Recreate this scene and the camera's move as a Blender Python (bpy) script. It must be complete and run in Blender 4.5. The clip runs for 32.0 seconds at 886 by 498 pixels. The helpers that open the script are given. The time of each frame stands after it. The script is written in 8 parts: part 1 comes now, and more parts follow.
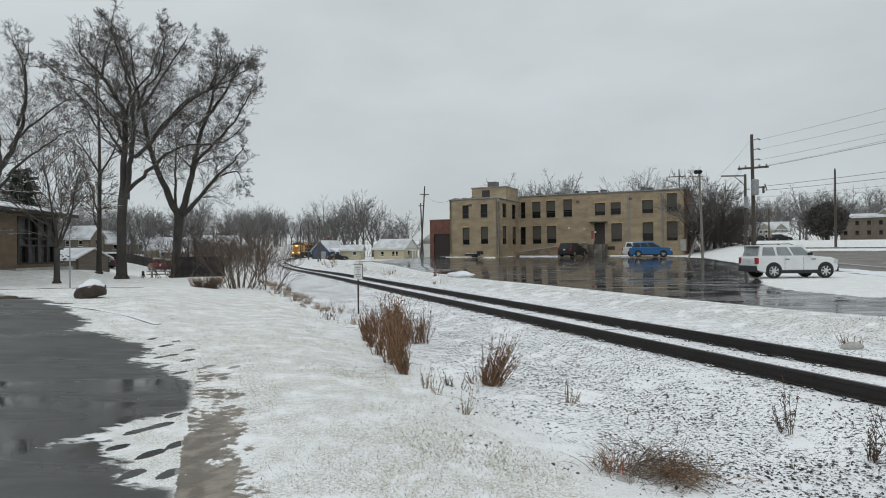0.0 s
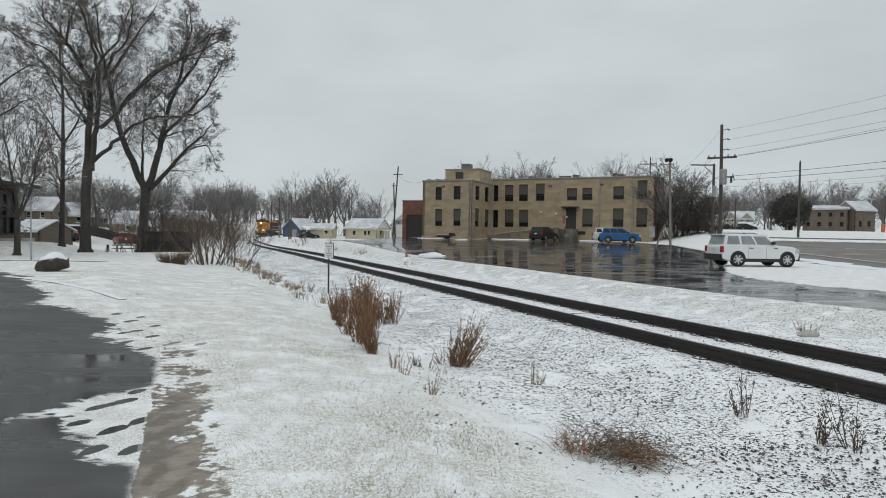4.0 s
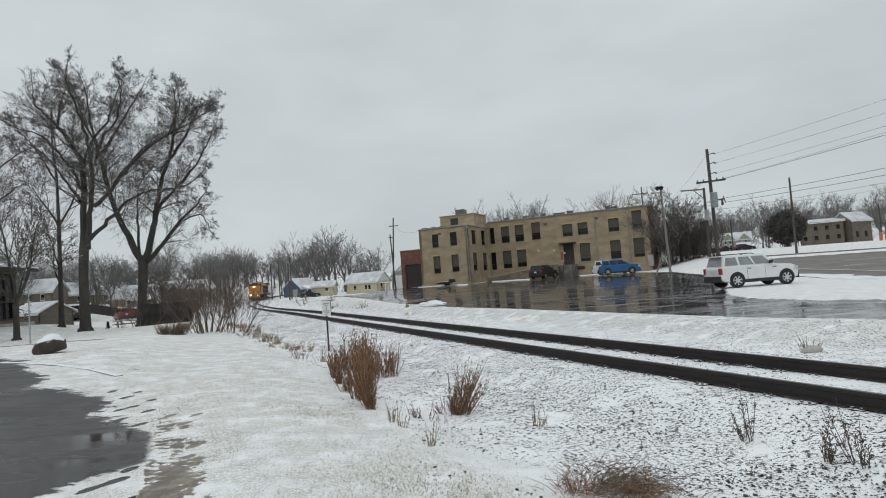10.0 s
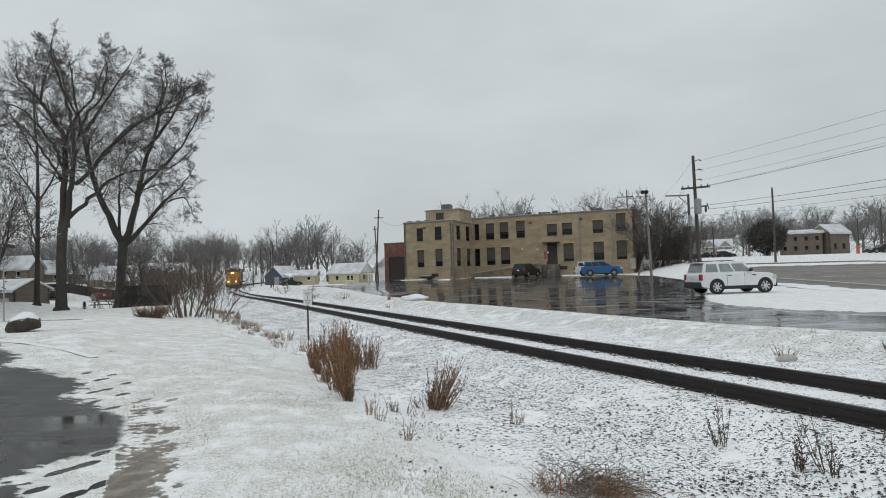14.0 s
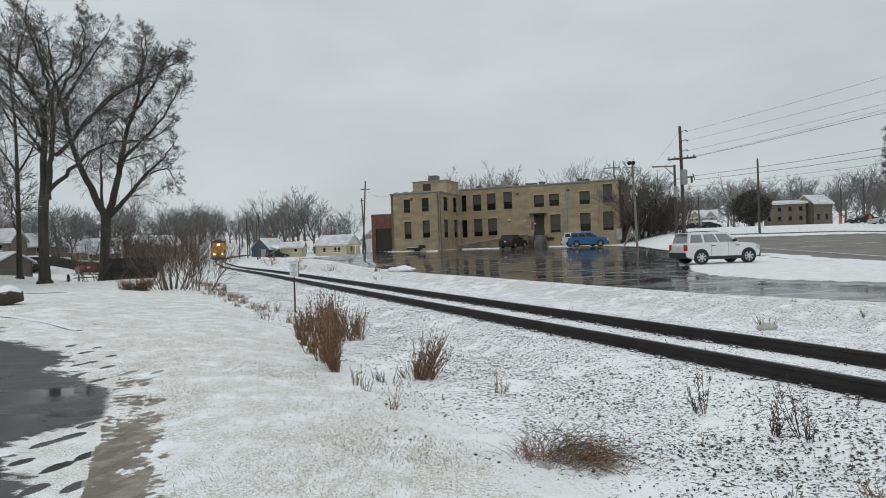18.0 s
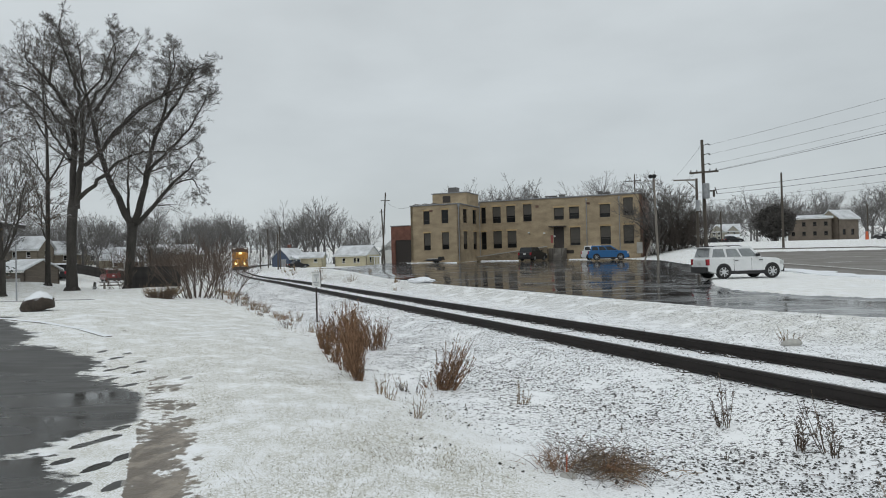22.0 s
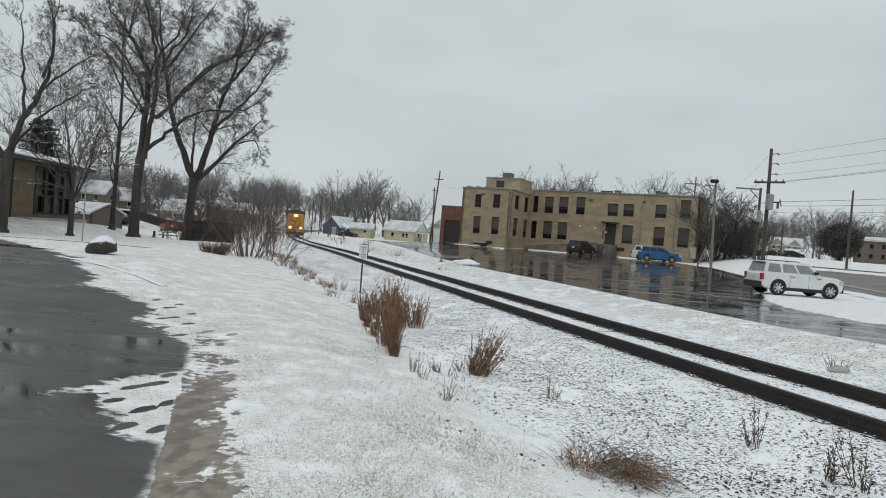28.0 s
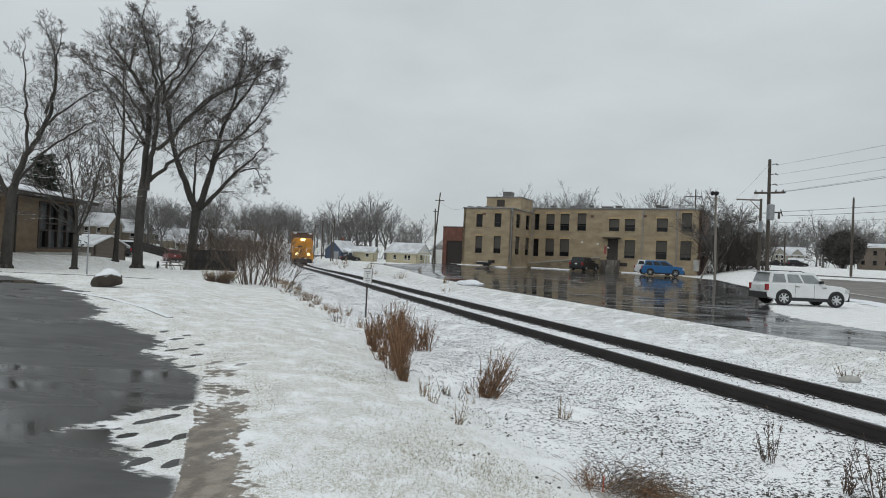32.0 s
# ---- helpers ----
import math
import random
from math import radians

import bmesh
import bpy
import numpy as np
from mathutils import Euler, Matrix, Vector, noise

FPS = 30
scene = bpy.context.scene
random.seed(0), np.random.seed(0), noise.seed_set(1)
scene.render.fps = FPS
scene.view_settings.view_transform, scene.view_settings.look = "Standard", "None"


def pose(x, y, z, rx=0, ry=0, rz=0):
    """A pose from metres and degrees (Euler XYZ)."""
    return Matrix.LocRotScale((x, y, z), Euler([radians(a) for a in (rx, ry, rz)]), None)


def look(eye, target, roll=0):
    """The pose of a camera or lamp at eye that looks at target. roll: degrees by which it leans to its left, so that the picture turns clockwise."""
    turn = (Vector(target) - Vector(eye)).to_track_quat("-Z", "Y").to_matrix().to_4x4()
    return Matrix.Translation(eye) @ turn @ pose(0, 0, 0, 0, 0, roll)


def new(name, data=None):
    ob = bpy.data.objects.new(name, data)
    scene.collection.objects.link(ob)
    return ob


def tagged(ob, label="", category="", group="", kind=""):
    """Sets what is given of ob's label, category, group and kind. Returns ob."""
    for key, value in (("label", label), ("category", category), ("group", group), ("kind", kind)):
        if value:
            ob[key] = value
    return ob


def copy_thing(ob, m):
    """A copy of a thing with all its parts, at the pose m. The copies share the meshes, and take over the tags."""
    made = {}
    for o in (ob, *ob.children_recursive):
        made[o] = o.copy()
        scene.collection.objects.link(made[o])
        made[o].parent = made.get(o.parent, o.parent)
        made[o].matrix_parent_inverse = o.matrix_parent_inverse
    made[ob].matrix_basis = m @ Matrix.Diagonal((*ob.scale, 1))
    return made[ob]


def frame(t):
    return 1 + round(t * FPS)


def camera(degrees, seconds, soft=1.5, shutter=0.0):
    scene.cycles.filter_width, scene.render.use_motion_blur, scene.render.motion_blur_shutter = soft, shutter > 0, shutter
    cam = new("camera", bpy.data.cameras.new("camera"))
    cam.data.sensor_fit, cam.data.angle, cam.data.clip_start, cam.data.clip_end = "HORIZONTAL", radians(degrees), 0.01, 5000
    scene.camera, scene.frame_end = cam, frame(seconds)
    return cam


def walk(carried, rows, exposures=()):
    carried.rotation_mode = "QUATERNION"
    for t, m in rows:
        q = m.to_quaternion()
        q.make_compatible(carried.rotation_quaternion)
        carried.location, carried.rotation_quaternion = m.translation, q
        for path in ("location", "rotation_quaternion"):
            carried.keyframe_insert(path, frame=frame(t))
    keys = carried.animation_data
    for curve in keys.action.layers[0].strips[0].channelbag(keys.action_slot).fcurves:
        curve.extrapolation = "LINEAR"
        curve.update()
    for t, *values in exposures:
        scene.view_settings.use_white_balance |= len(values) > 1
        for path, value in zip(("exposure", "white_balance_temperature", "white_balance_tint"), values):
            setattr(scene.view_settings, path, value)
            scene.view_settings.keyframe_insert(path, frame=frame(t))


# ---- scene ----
DEG = 70.47
cam = camera(DEG, 32.0, soft=1.0)


def shot(t, x, y, z, pitch, yaw, roll):
    e = Vector((x, y, z))
    p, w = radians(pitch), radians(yaw)
    return (t, look(e, e + Vector((-math.sin(w) * math.cos(p), math.cos(w) * math.cos(p), math.sin(p))), roll))


# seconds, eye (x, y, z), pitch, yaw, roll
PATH = [
    (0.0, -0.178, 0.017, 1.488, 0.26, 3.51, -0.55),
    (0.5, -0.189, 0.017, 1.481, -1.45, 3.31, -0.24),
    (1.0, -0.185, 0.017, 1.479, -1.27, 3.76, -0.53),
    (1.5, -0.185, 0.024, 1.471, -1.60, 3.20, -0.16),
    (2.0, -0.186, 0.019, 1.474, -1.62, 3.12, 0.24),
    (2.5, -0.186, 0.019, 1.475, -1.48, 3.03, 0.06),
    (3.0, -0.184, 0.018, 1.475, -1.28, 3.07, 0.17),
    (3.5, -0.161, -0.004, 1.481, -1.50, 1.97, -0.18),
    (5.5, -0.165, 0.031, 1.519, 2.09, -1.82, 3.85),
    (6.0, -0.056, 0.007, 1.520, 4.42, -2.31, -2.62),
    (6.5, -0.018, -0.010, 1.484, 0.23, -1.56, -3.34),
    (7.0, -0.034, 0.013, 1.486, 0.93, -1.31, -4.58),
    (7.5, -0.096, -0.035, 1.511, -0.70, -1.55, -3.48),
    (8.0, -0.017, -0.040, 1.497, 1.33, -1.85, -4.35),
    (8.5, 0.063, 0.000, 1.486, 1.89, 0.98, -9.04),
    (9.0, -0.032, -0.082, 1.504, 3.78, 0.35, -5.02),
    (9.5, 0.012, -0.022, 1.490, 2.86, -0.17, -5.35),
    (10.0, 0.010, -0.020, 1.492, 2.83, 0.89, -4.20),
    (10.5, -0.004, 0.005, 1.480, 2.13, -0.57, -2.22),
    (11.0, -0.013, 0.001, 1.487, 1.84, -0.68, -1.85),
    (11.5, -0.011, 0.007, 1.492, 1.48, 0.18, -1.65),
    (12.0, -0.005, 0.008, 1.495, 1.83, 0.23, -1.33),
    (12.5, 0.010, 0.017, 1.497, 1.87, -0.14, -2.11),
    (13.0, 0.000, 0.000, 1.500, 1.94, -0.00, -1.93),
    (13.5, -0.002, 0.008, 1.493, 2.25, -0.31, -1.06),
    (14.0, -0.000, 0.005, 1.500, 2.24, -0.54, -1.76),
    (14.5, 0.006, 0.002, 1.497, 1.99, -0.88, -1.96),
    (16.5, 0.008, 0.004, 1.499, 1.82, -0.85, -2.45),
    (17.0, 0.023, -0.003, 1.502, 1.64, -1.27, -2.64),
    (17.5, 0.019, 0.001, 1.500, 1.35, -1.47, -2.72),
    (18.0, 0.029, 0.010, 1.496, -0.40, -1.60, -1.96),
    (18.5, 0.017, -0.019, 1.502, -1.58, -4.43, -2.00),
    (19.0, 0.017, -0.017, 1.498, -2.11, -3.21, -1.57),
    (19.5, 0.021, -0.020, 1.497, -1.78, -1.93, -1.82),
    (20.0, 0.038, -0.024, 1.494, -3.08, -4.04, -2.35),
    (20.5, 0.107, -0.014, 1.502, -2.03, -2.58, -3.89),
    (21.0, 0.151, -0.059, 1.512, -1.55, -2.16, -1.86),
    (21.5, 0.069, -0.100, 1.498, -0.51, 0.99, -1.35),
    (22.0, -0.042, -0.112, 1.498, 0.72, 0.07, -1.38),
    (22.5, -0.106, -0.150, 1.519, 2.80, 1.04, -0.38),
    (23.0, -0.035, -0.196, 1.510, 4.85, 2.13, 0.56),
    (23.5, 0.094, -0.220, 1.529, 1.35, 2.30, 0.96),
    (24.0, 0.132, -0.249, 1.533, 3.13, 5.72, 0.45),
    (24.5, 0.091, -0.152, 1.517, -0.18, 5.65, -0.38),
    (25.0, 0.039, -0.171, 1.521, 0.56, 4.23, 1.03),
    (25.5, 0.049, -0.120, 1.517, 0.74, 5.03, 1.00),
    (27.5, -0.032, -0.235, 1.579, -1.24, 6.58, 3.04),
    (28.0, -0.015, -0.210, 1.557, -1.10, 4.38, 4.59),
    (28.5, -0.046, -0.256, 1.587, -1.14, 5.94, 2.52),
    (29.0, -0.054, -0.236, 1.575, -1.40, 4.61, 1.33),
    (29.5, -0.042, -0.267, 1.585, -0.06, 4.82, 2.56),
    (30.0, -0.061, -0.272, 1.583, 1.10, 5.35, 1.36),
    (30.5, -0.050, -0.254, 1.595, 0.86, 5.35, 2.12),
    (31.0, -0.053, -0.237, 1.590, 0.84, 4.78, 2.12),
    (31.5, -0.040, -0.257, 1.585, 1.27, 5.45, 1.74),
    (32.0, -0.059, -0.251, 1.587, 0.77, 4.70, 2.70),
]
walk(cam, [shot(*r) for r in PATH], exposures=[(0.0, 0.0), (32.0, 0.0)])

# ---- light: flat winter overcast ----
world = bpy.data.worlds.new("overcast")
scene.world = world
world.use_nodes = True
wn, wl = world.node_tree.nodes, world.node_tree.links
wn.clear()
w_out, w_bg = wn.new("ShaderNodeOutputWorld"), wn.new("ShaderNodeBackground")
w_sky = wn.new("ShaderNodeTexSky")
w_sky.sky_type, w_sky.sun_disc, w_sky.sun_elevation, w_sky.sun_rotation = "NISHITA", False, radians(28), radians(200)
w_scale = wn.new("ShaderNodeVectorMath")
w_scale.operation = "SCALE"
w_scale.inputs["Scale"].default_value = 0.10
wl.new(w_sky.outputs[0], w_scale.inputs[0])
w_tc = wn.new("ShaderNodeTexCoord")
w_sep = wn.new("ShaderNodeSeparateXYZ")
wl.new(w_tc.outputs["Generated"], w_sep.inputs[0])
w_grad = wn.new("ShaderNodeValToRGB")
for pos, col in ((0.0, (0.498, 0.538, 0.560, 1)), (0.10, (0.560, 0.605, 0.625, 1)), (0.42, (0.605, 0.65, 0.67, 1))):
    k = w_grad.color_ramp.elements[0] if pos == 0.0 else w_grad.color_ramp.elements.new(pos)
    k.color = col
w_grad.color_ramp.elements[-1].position, w_grad.color_ramp.elements[-1].color = 1.0, (0.735, 0.78, 0.80, 1)
wl.new(w_sep.outputs["Z"], w_grad.inputs[0])
w_map = wn.new("ShaderNodeMapping")
w_map.inputs["Scale"].default_value = (1.0, 1.0, 2.6)
wl.new(w_tc.outputs["Generated"], w_map.inputs[0])
w_noise = wn.new("ShaderNodeTexNoise")
w_noise.inputs["Scale"].default_value, w_noise.inputs["Detail"].default_value, w_noise.inputs["Roughness"].default_value = 2.6, 5, 0.5
wl.new(w_map.outputs[0], w_noise.inputs["Vector"])
w_cl = wn.new("ShaderNodeMapRange")
w_cl.inputs["From Min"].default_value, w_cl.inputs["From Max"].default_value = 0.3, 0.7
w_cl.inputs["To Min"].default_value, w_cl.inputs["To Max"].default_value = 0.90, 1.08
wl.new(w_noise.outputs[0], w_cl.inputs[0])
w_mul = wn.new("ShaderNodeVectorMath")
w_mul.operation = "SCALE"
wl.new(w_grad.outputs[0], w_mul.inputs[0])
wl.new(w_cl.outputs[0], w_mul.inputs["Scale"])
w_mix = wn.new("ShaderNodeMix")
w_mix.data_type = "RGBA"
w_mix.inputs[0].default_value = 0.06
wl.new(w_mul.outputs[0], w_mix.inputs[6])
wl.new(w_scale.outputs[0], w_mix.inputs[7])
wl.new(w_mix.outputs[2], w_bg.inputs[0])
w_bg.inputs[1].default_value = 1.0
wl.new(w_bg.outputs[0], w_out.inputs[0])

sun = new("sun", bpy.data.lights.new("sun", "SUN"))
sun.data.energy, sun.data.angle, sun.data.color = 0.52, radians(60), (0.97, 1.0, 1.0)
sun.matrix_world = look((0, 0, 60), (14, 30, 0))


# ---- materials ----
def material(name, color, rough=0.7, metal=0.0, var=0.25, scale=6.0, fine=60.0, bump=0.15, dist=0.01, color2=None, spec=0.5,
             per_object=0.0, per_island=0.0, snow=0.0, stretch=(1, 1, 1), emit=0.0, coat=0.0, coords="Object", alpha=1.0):
    """Principled surface with variation at two scales, bump, optional snow on what faces up."""
    m = bpy.data.materials.new(name)
    m.use_nodes = True
    nt = m.node_tree
    N, L = nt.nodes, nt.links
    bs = N["Principled BSDF"]
    tc = N.new("ShaderNodeTexCoord")
    mp = N.new("ShaderNodeMapping")
    mp.inputs["Scale"].default_value = stretch
    L.new(tc.outputs[coords], mp.inputs[0])
    n1, n2 = N.new("ShaderNodeTexNoise"), N.new("ShaderNodeTexNoise")
    for n, s in ((n1, scale), (n2, fine)):
        n.inputs["Scale"].default_value, n.inputs["Detail"].default_value = s, 4
        L.new(mp.outputs[0], n.inputs["Vector"])
    mix = N.new("ShaderNodeMix")
    mix.data_type = "FLOAT"
    mix.inputs[0].default_value = 0.4
    L.new(n1.outputs[0], mix.inputs[2])
    L.new(n2.outputs[0], mix.inputs[3])
    ramp = N.new("ShaderNodeValToRGB")
    c2 = color2 or tuple(max(0.0, c * (1 - var)) for c in color)
    c1 = color if color2 else tuple(min(1.0, c * (1 + var * 0.5)) for c in color)
    ramp.color_ramp.elements[0].position, ramp.color_ramp.elements[0].color = 0.36, (*c2, 1)
    ramp.color_ramp.elements[1].position, ramp.color_ramp.elements[1].color = 0.64, (*c1, 1)
    L.new(mix.outputs[0], ramp.inputs[0])
    col = ramp.outputs[0]
    for amount, kind, out in ((per_object, "ShaderNodeObjectInfo", "Random"), (per_island, "ShaderNodeNewGeometry", "Random Per Island")):
        if amount:
            oi = N.new(kind)
            hs = N.new("ShaderNodeHueSaturation")
            mr = N.new("ShaderNodeMapRange")
            mr.inputs["To Min"].default_value, mr.inputs["To Max"].default_value = 1 - amount, 1 + amount
            L.new(oi.outputs[out], mr.inputs[0])
            L.new(mr.outputs[0], hs.inputs["Value"])
            L.new(col, hs.inputs["Color"])
            col = hs.outputs[0]
    if snow:
        ge = N.new("ShaderNodeNewGeometry")
        sp = N.new("ShaderNodeSeparateXYZ")
        L.new(ge.outputs["Normal"], sp.inputs[0])
        ad = N.new("ShaderNodeMath")
        ad.operation = "ADD"
        L.new(sp.outputs["Z"], ad.inputs[0])
        sn = N.new("ShaderNodeMapRange")
        sn.inputs["To Min"].default_value, sn.inputs["To Max"].default_value = -0.35, 0.35
        L.new(n1.outputs[0], sn.inputs[0])
        L.new(sn.outputs[0], ad.inputs[1])
        st = N.new("ShaderNodeMapRange")
        st.inputs["From Min"].default_value, st.inputs["From Max"].default_value = 1.0 - snow, 1.12 - snow
        L.new(ad.outputs[0], st.inputs[0])
        ms = N.new("ShaderNodeMix")
        ms.data_type = "RGBA"
        L.new(st.outputs[0], ms.inputs[0])
        L.new(col, ms.inputs[6])
        ms.inputs[7].default_value = (0.82, 0.84, 0.86, 1)
        col = ms.outputs[2]
    L.new(col, bs.inputs["Base Color"])
    bs.inputs["Roughness"].default_value, bs.inputs["Metallic"].default_value = rough, metal
    bs.inputs["Specular IOR Level"].default_value = spec
    bs.inputs["Coat Weight"].default_value = coat
    if emit:
        bs.inputs["Emission Color"].default_value = (*color, 1)
        bs.inputs["Emission Strength"].default_value = emit
    if bump:
        bp = N.new("ShaderNodeBump")
        bp.inputs["Strength"].default_value, bp.inputs["Distance"].default_value = bump, dist
        L.new(n2.outputs[0], bp.inputs["Height"])
        L.new(bp.outputs[0], bs.inputs["Normal"])
    return m


M_brick = material("cream_brick", (0.475, 0.378, 0.25), 0.9, var=0.28, scale=0.6, fine=9, bump=0.5, dist=0.01, stretch=(1, 1, 2.2), color2=(0.27, 0.212, 0.142), per_object=0.04)
M_brick_piece = material("cream_brick_course", (0.48, 0.35, 0.19), 0.9, var=0.25, scale=2, fine=30, per_object=0.12)
M_red = material("red_brick", (0.21, 0.095, 0.07), 0.9, var=0.35, scale=1.5, fine=14, bump=0.4)
M_tan = material("tan_brick", (0.20, 0.148, 0.10), 0.9, var=0.25, scale=1.2, fine=16, bump=0.4, stretch=(1, 1, 2.5))
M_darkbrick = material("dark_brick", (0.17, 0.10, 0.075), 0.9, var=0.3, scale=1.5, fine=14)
M_concrete = material("concrete", (0.42, 0.41, 0.38), 0.85, var=0.3, scale=1.2, fine=25, bump=0.3)
M_oldconcrete = material("stained_concrete", (0.17, 0.155, 0.135), 0.9, var=0.4, scale=1.2, fine=20, bump=0.3, snow=0.2)
M_stone = material("coping", (0.24, 0.245, 0.25), 0.6, var=0.25, scale=1.5, fine=20, snow=0.3)
M_glass = material("dark_glass", (0.012, 0.013, 0.014), 0.12, var=0.4, scale=0.7, fine=2.0, bump=0.02, spec=0.3)
M_blind = material("window_blind", (0.085, 0.076, 0.064), 0.6, var=0.3, scale=0.6, fine=8)
M_frame_dark = material("dark_frame", (0.04, 0.031, 0.026), 0.6, var=0.2)
M_frame_white = material("white_paint", (0.72, 0.72, 0.70), 0.6, var=0.12, scale=2, fine=25)
M_black = material("black_plastic", (0.02, 0.02, 0.021), 0.5, var=0.3)
M_rubber = material("tyre_rubber", (0.022, 0.022, 0.022), 0.85, var=0.3, fine=40)
M_alloy = material("alloy_rim", (0.42, 0.43, 0.44), 0.4, 0.7, var=0.15)
M_metal = material("galvanised_steel", (0.36, 0.37, 0.38), 0.5, 0.6, var=0.2, scale=4)
M_wood = material("pole_wood", (0.10, 0.085, 0.07), 0.9, var=0.35, scale=2, fine=30, bump=0.4, stretch=(4, 4, 0.4))
M_woodgrey = material("grey_pole_wood", (0.24, 0.215, 0.185), 0.9, var=0.3, scale=2, fine=30, bump=0.4, stretch=(4, 4, 0.4))
M_bark = material("bark", (0.066, 0.060, 0.053), 0.95, var=0.4, scale=3, fine=26, bump=0.7, dist=0.03, stretch=(1, 1, 0.35), snow=0.20)
M_twig = material("twigs", (0.115, 0.105, 0.096), 0.95, var=0.3, scale=2, fine=10, bump=0, snow=0.2)
# Paler than the near twigs: distance haze is put into the base colour.
M_twig_haze = material("hazed_far_twigs", (0.165, 0.157, 0.152), 0.95, var=0.3, scale=0.3, fine=3, bump=0)
M_roofsnow = material("snowy_roof", (0.80, 0.82, 0.85), 0.75, var=0.08, scale=0.8, fine=12, bump=0.3, dist=0.03)
M_rail = material("rail_steel", (0.030, 0.025, 0.023), 0.65, 0.3, var=0.3, scale=2, fine=30)
M_railtop = material("rail_running_face", (0.085, 0.08, 0.08), 0.4, 0.8, var=0.2)
M_tie = material("timber_tie", (0.075, 0.062, 0.052), 0.95, var=0.4, scale=3, fine=20, bump=0.6, snow=0.42, per_object=0.2)
M_locogrey = material("loco_grey", (0.12, 0.115, 0.11), 0.6, var=0.3, scale=1, fine=10)
M_wire = material("wire", (0.06, 0.06, 0.065), 0.6, var=0.1, bump=0)
M_weed = material("dry_weed", (0.255, 0.150, 0.088), 0.95, var=0.45, scale=8, fine=40, bump=0, per_island=0.55)
M_weed_pale = material("pale_weed", (0.30, 0.22, 0.14), 0.95, var=0.35, scale=8, fine=40, bump=0, per_island=0.3)
M_weed_grey = material("grey_stalk", (0.17, 0.145, 0.125), 0.95, var=0.35, scale=8, fine=40, bump=0, per_island=0.3)
M_weed_dark = material("dark_stalk", (0.13, 0.092, 0.065), 0.95, var=0.35, scale=8, fine=40, bump=0, per_island=0.3)
M_oldbrick = material("weathered_ramp_brick", (0.27, 0.215, 0.145), 0.95, var=0.55, scale=0.8, fine=8, bump=0.5, stretch=(1, 1, 2))
M_boulder = material("boulder_stone", (0.06, 0.047, 0.037), 0.9, var=0.45, scale=3, fine=18, bump=0.6, dist=0.03, snow=0.52)


